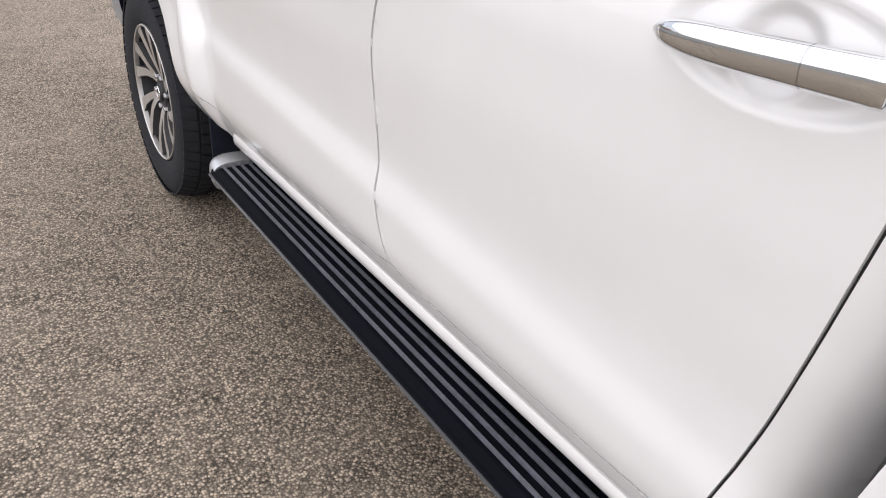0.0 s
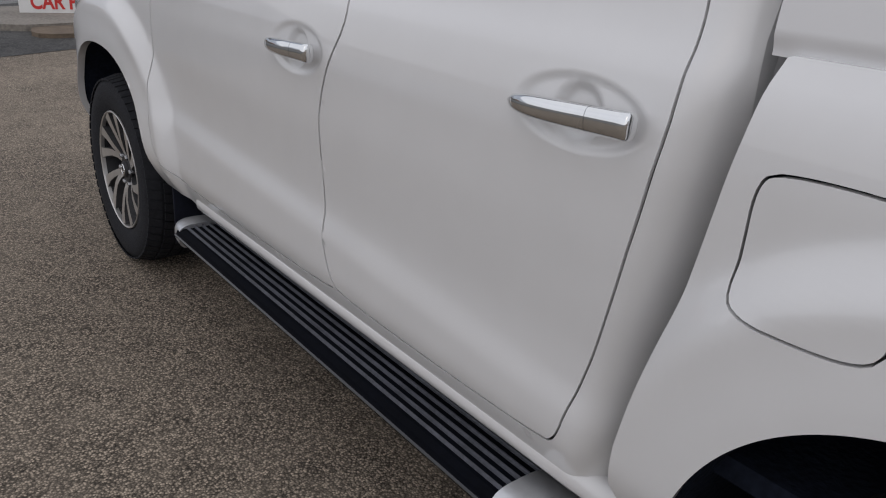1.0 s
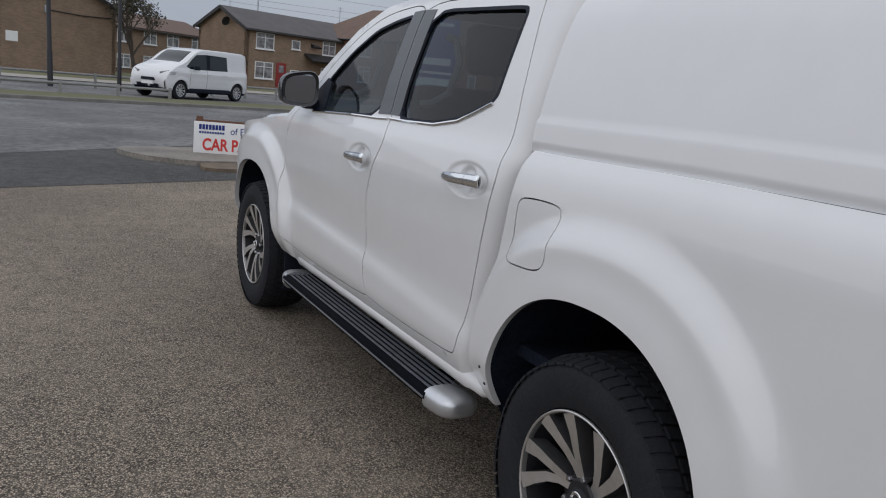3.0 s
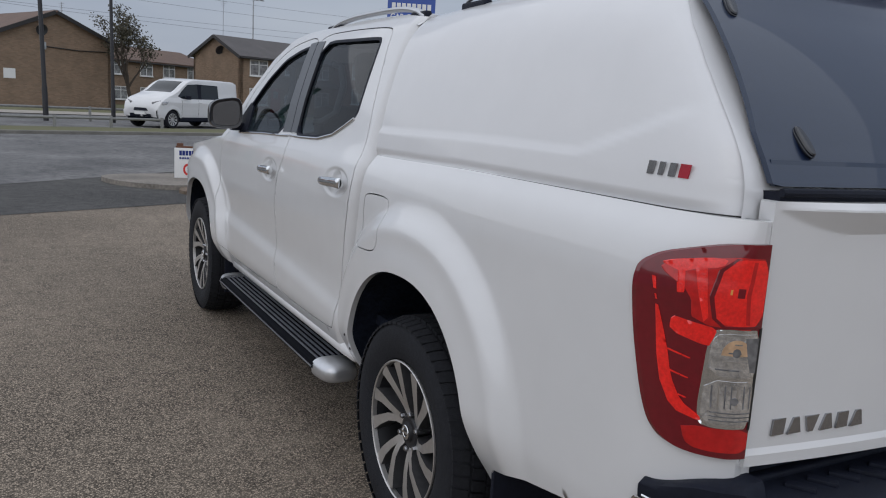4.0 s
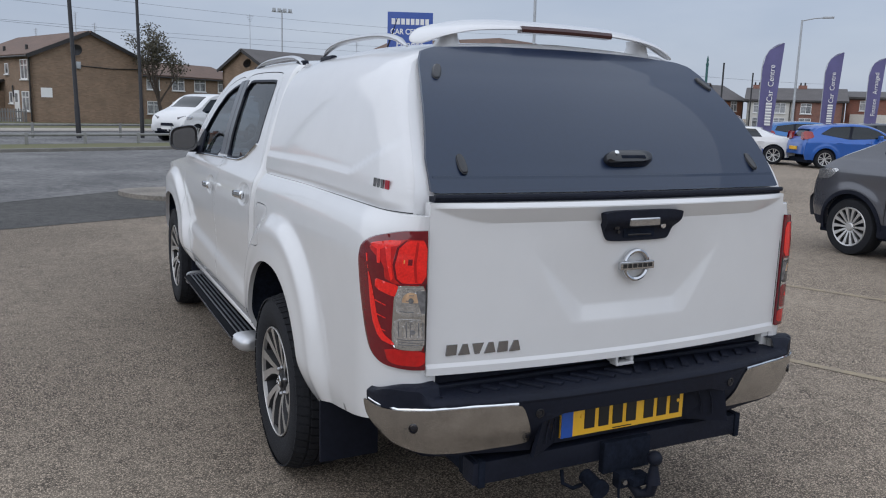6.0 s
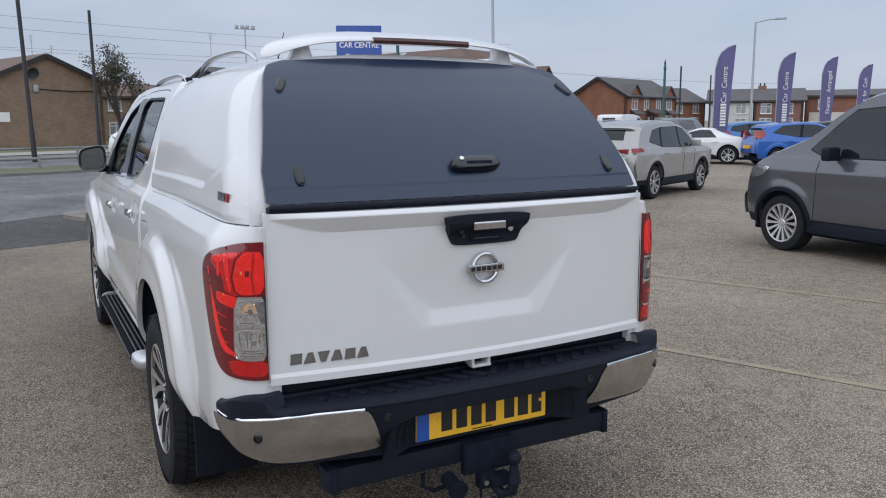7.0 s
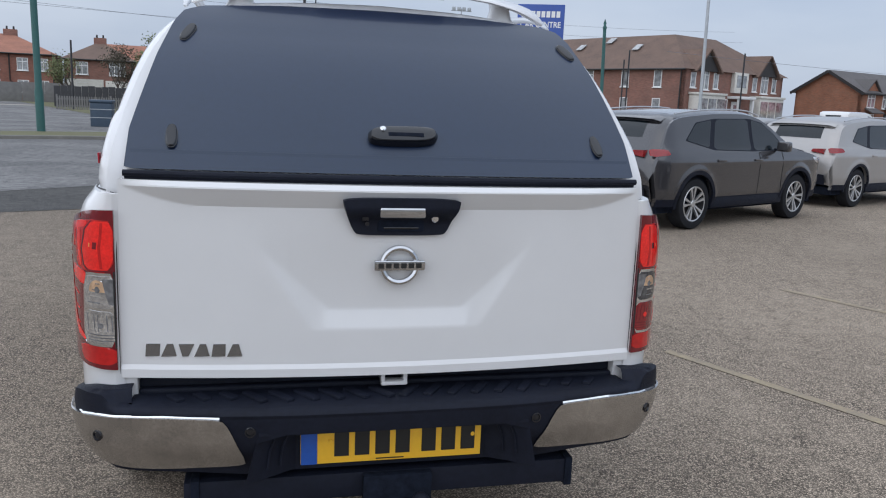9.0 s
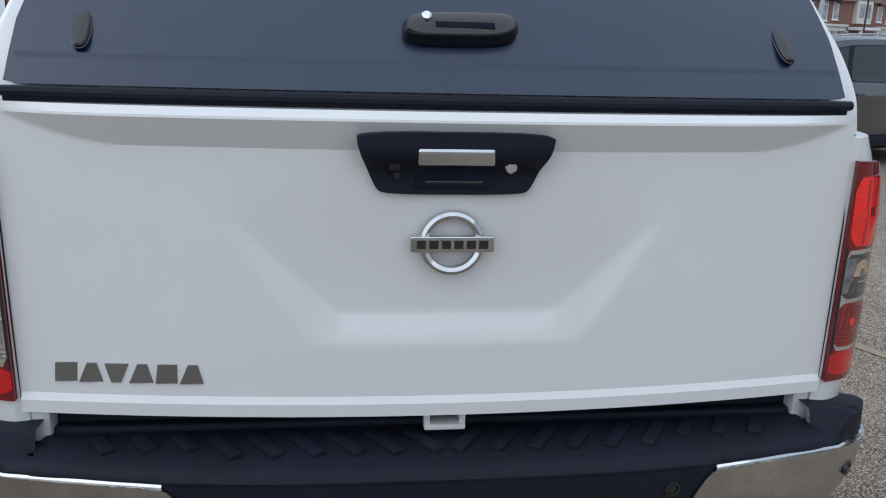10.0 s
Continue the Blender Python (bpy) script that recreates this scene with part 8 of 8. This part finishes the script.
p = Vector((5.18, 7.22)) + du * 1.32 + nu * 0.85
car("suv", "dark grey family suv with alloy wheels", "car", upon(p.x, p.y), ang, 4.45, 1.85, SUV, 1.08, 0.36, (1.35, -1.32), 0.355, GREY_PAINT, SUV_GLASS, (1.22, 0.46), (-1.83, -2.05), [(-2.20, -1.90, 1.0, 1.10)], [(1.72, 2.16, 0.86, 1.0)], rails=True, spokes=5, clad=0.055, size=0.955)
p = Vector((9.80, 9.70)) + du * 1.34 + nu * 0.85
car("suv", "silver family suv with black and silver alloys", "car", upon(p.x, p.y), ang - 1, 4.49, 1.84, [(y, z * 1.01) for y, z in SUV], 1.09, 0.36, (1.34, -1.34), 0.36, SILVER_PAINT, SUV_GLASS, (1.22, 0.46), (-1.83, -2.05), [(-2.22, -1.88, 1.0, 1.10)], [(1.72, 2.16, 0.86, 1.0)], rails=True, spokes=5, clad=0.045, size=0.935)
VAN = [(2.26, 0.40), (2.33, 0.62), (2.29, 0.84), (2.15, 1.02), (1.98, 1.13), (1.64, 1.26), (1.32, 1.38), (0.94, 1.67), (0.64, 1.83), (0.3, 1.89), (-1.0, 1.90), (-2.2, 1.88), (-2.32, 1.80), (-2.38, 1.10), (-2.40, 0.55)]
VAN_GLASS = [[(1.28, 1.22), (0.96, 1.50), (0.74, 1.66), (0.22, 1.70), (0.20, 1.14), (1.08, 1.14)], [(0.02, 1.16), (0.0, 1.67), (-0.95, 1.68), (-0.98, 1.16)]]
p = Vector((6.80, 4.18)) + Vector((0.84 * 0.998 - 1.62 * 0.07, -0.84 * 0.07 - 1.62))
car("panel_van", "dark grey van with silver wheel trims", "van", upon(p.x, p.y), 86, 4.66, 1.92, VAN, 1.12, 0.34, (1.62, -1.55), 0.335, GREY_VAN, VAN_GLASS[:1], (1.44, 0.64), (-2.31, -2.39), [(-2.40, -2.30, 0.9, 1.3)], [(1.80, 2.16, 0.86, 1.03)], spokes=14, width_top=0.86, clad=0.045)
dv = Vector((3.42, 31.1)) - Vector((6.1, 33.1))
hv = math.degrees(math.atan2(dv.y, dv.x))
dn = dv.normalized()
p = Vector((3.45, 30.9)) - dn * 1.55 + Vector((dn.y, -dn.x)) * 0.80
car("panel_van", "white van with dark side windows parked by the verge", "van", Vector((p.x, p.y, 0.03)), hv, 4.66, 1.92, VAN, 1.12, 0.36, (1.62, -1.55), 0.335, PAINT, VAN_GLASS, (1.44, 0.64), (-2.31, -2.39), [(-2.40, -2.30, 0.9, 1.3)], [(1.80, 2.16, 0.86, 1.03)], spokes=10, width_top=0.86)
ROADSTER = [(2.08, 0.42), (2.12, 0.58), (1.95, 0.72), (1.3, 0.84), (0.55, 0.92), (0.05, 1.17), (-0.25, 1.27), (-0.65, 1.26), (-1.10, 1.06), (-1.35, 0.97), (-1.95, 0.93), (-2.10, 0.80), (-2.11, 0.45)]
p = Vector((20.67, 19.5))
car("roadster", "white two-seat roadster with a dark soft top", "car", upon(p.x, p.y), 130, 4.22, 1.78, ROADSTER, 0.92, 0.28, (1.22, -1.27), 0.325, PAINT, [[(0.42, 0.93), (0.05, 1.12), (-0.28, 1.20), (-0.62, 1.19), (-0.85, 0.95)]], (0.52, -0.08), (-0.78, -1.12), [(-2.11, -1.72, 0.66, 0.82)], [(1.55, 2.05, 0.56, 0.68)], width_top=0.70, spokes=5)
HATCH = [(1.90, 0.42), (1.95, 0.65), (1.82, 0.84), (1.35, 0.98), (1.0, 1.03), (0.45, 1.32), (0.10, 1.44), (-0.4, 1.47), (-1.1, 1.42), (-1.55, 1.35), (-1.80, 1.0), (-1.92, 0.85), (-1.93, 0.45)]
HATCH_GLASS = [[(0.78, 1.03), (0.42, 1.25), (0.08, 1.36), (-0.35, 1.38), (-0.45, 0.98)], [(-0.53, 0.98), (-0.45, 1.38), (-1.05, 1.34), (-1.40, 1.12)]]
p = Vector((22.4, 16.1))
car("hatchback", "bright blue five-door hatchback in the sales row", "car", upon(p.x, p.y), -28, 3.95, 1.72, HATCH, 0.98, 0.30, (1.22, -1.24), 0.31, BLUE_PAINT, HATCH_GLASS, (0.98, 0.16), (-1.58, -1.80), [(-1.93, -1.62, 0.92, 1.20)], [(1.35, 1.88, 0.70, 0.86)], spokes=5)
ESTATE = [(2.2, 0.45), (2.24, 0.70), (2.1, 0.86), (1.5, 0.98), (1.1, 1.02), (0.5, 1.34), (0.1, 1.46), (-0.6, 1.48), (-1.7, 1.42), (-2.05, 1.34), (-2.22, 0.95), (-2.25, 0.5)]
EST_GLASS = [[(0.85, 1.03), (0.45, 1.27), (0.12, 1.37), (-0.15, 1.39), (-0.22, 1.0)], [(-0.30, 1.0), (-0.24, 1.39), (-1.05, 1.38), (-1.10, 1.0)], [(-1.18, 1.02), (-1.15, 1.37), (-1.85, 1.28), (-1.95, 1.12)]]
car("estate_car", "mid blue estate car", "car", upon(26.8, 21.5), -20, 4.5, 1.80, ESTATE, 1.0, 0.30, (1.35, -1.32), 0.32, BLUE_EST, EST_GLASS, (1.08, 0.2), (-2.0, -2.2), [(-2.25, -1.95, 0.85, 1.1)], [(1.6, 2.15, 0.70, 0.84)], spokes=10)
car("suv", "near-black suv with a sticker in its screen", "car", upon(24.4, 24.1), -120, 4.45, 1.85, SUV, 1.08, 0.36, (1.35, -1.32), 0.355, BLACK_PAINT, SUV_GLASS, (1.22, 0.46), (-1.83, -2.05), [(-2.20, -1.90, 1.0, 1.10)], [(1.72, 2.16, 0.86, 1.0)], rails=True, spokes=10)
car("estate_car", "dark grey estate car among the parked row", "car", upon(31.9, 21.6), -20, 4.5, 1.80, ESTATE, 1.0, 0.30, (1.35, -1.32), 0.32, BLACK_PAINT, EST_GLASS, (1.08, 0.2), (-2.0, -2.2), [(-2.25, -1.95, 0.85, 1.1)], [(1.6, 2.15, 0.70, 0.84)], spokes=10)
car("hatchback", "grey hatchback farther along the row", "car", upon(37.9, 22.4), -25, 3.95, 1.72, HATCH, 0.98, 0.30, (1.22, -1.24), 0.31, GREY_PAINT, HATCH_GLASS, (0.98, 0.16), (-1.58, -1.80), [(-1.93, -1.62, 0.92, 1.20)], [(1.35, 1.88, 0.70, 0.86)], spokes=10)
car("panel_van", "white van behind the parked suvs", "van", upon(31.5, 36.1), 30, 4.66, 1.92, VAN, 1.12, 0.34, (1.62, -1.55), 0.335, PAINT, VAN_GLASS[:1], (1.44, 0.64), (-2.31, -2.39), [(-2.40, -2.30, 0.9, 1.3)], [(1.80, 2.16, 0.86, 1.03)], spokes=10, width_top=0.86)
car("hatchback", "silver hatchback behind the dark suv", "car", upon(9.8, 12.9), 30, 3.95, 1.72, HATCH, 0.98, 0.30, (1.22, -1.24), 0.31, SILVER_PAINT, HATCH_GLASS, (0.98, 0.16), (-1.58, -1.80), [(-1.93, -1.62, 0.92, 1.20)], [(1.35, 1.88, 0.70, 0.86)], spokes=10)

# worn yellow bay lines on the forecourt
def bay_line(a, b, w, name="bay_line"):
    a, b = Vector(a), Vector(b)
    d = (b - a).normalized()
    n = Vector((-d.y, d.x)) * w / 2
    v, f = [], []
    for k in range(21):
        p = a.lerp(b, k / 20)
        for q in (p + n, p - n):
            v.append((q.x, q.y, float(rise(q.x, q.y)) + 0.004))
    f = [(2 * k, 2 * k + 1, 2 * k + 3, 2 * k + 2) for k in range(20)]
    solid(name, Geo().add(v, f), LINE, "faded yellow bay line on tarmac", "road marking", "structure")


bay_line((2.2, 2.31), (3.6, -0.90), 0.07)
bay_line((4.2, 3.88), (5.9, 0.14), 0.07)
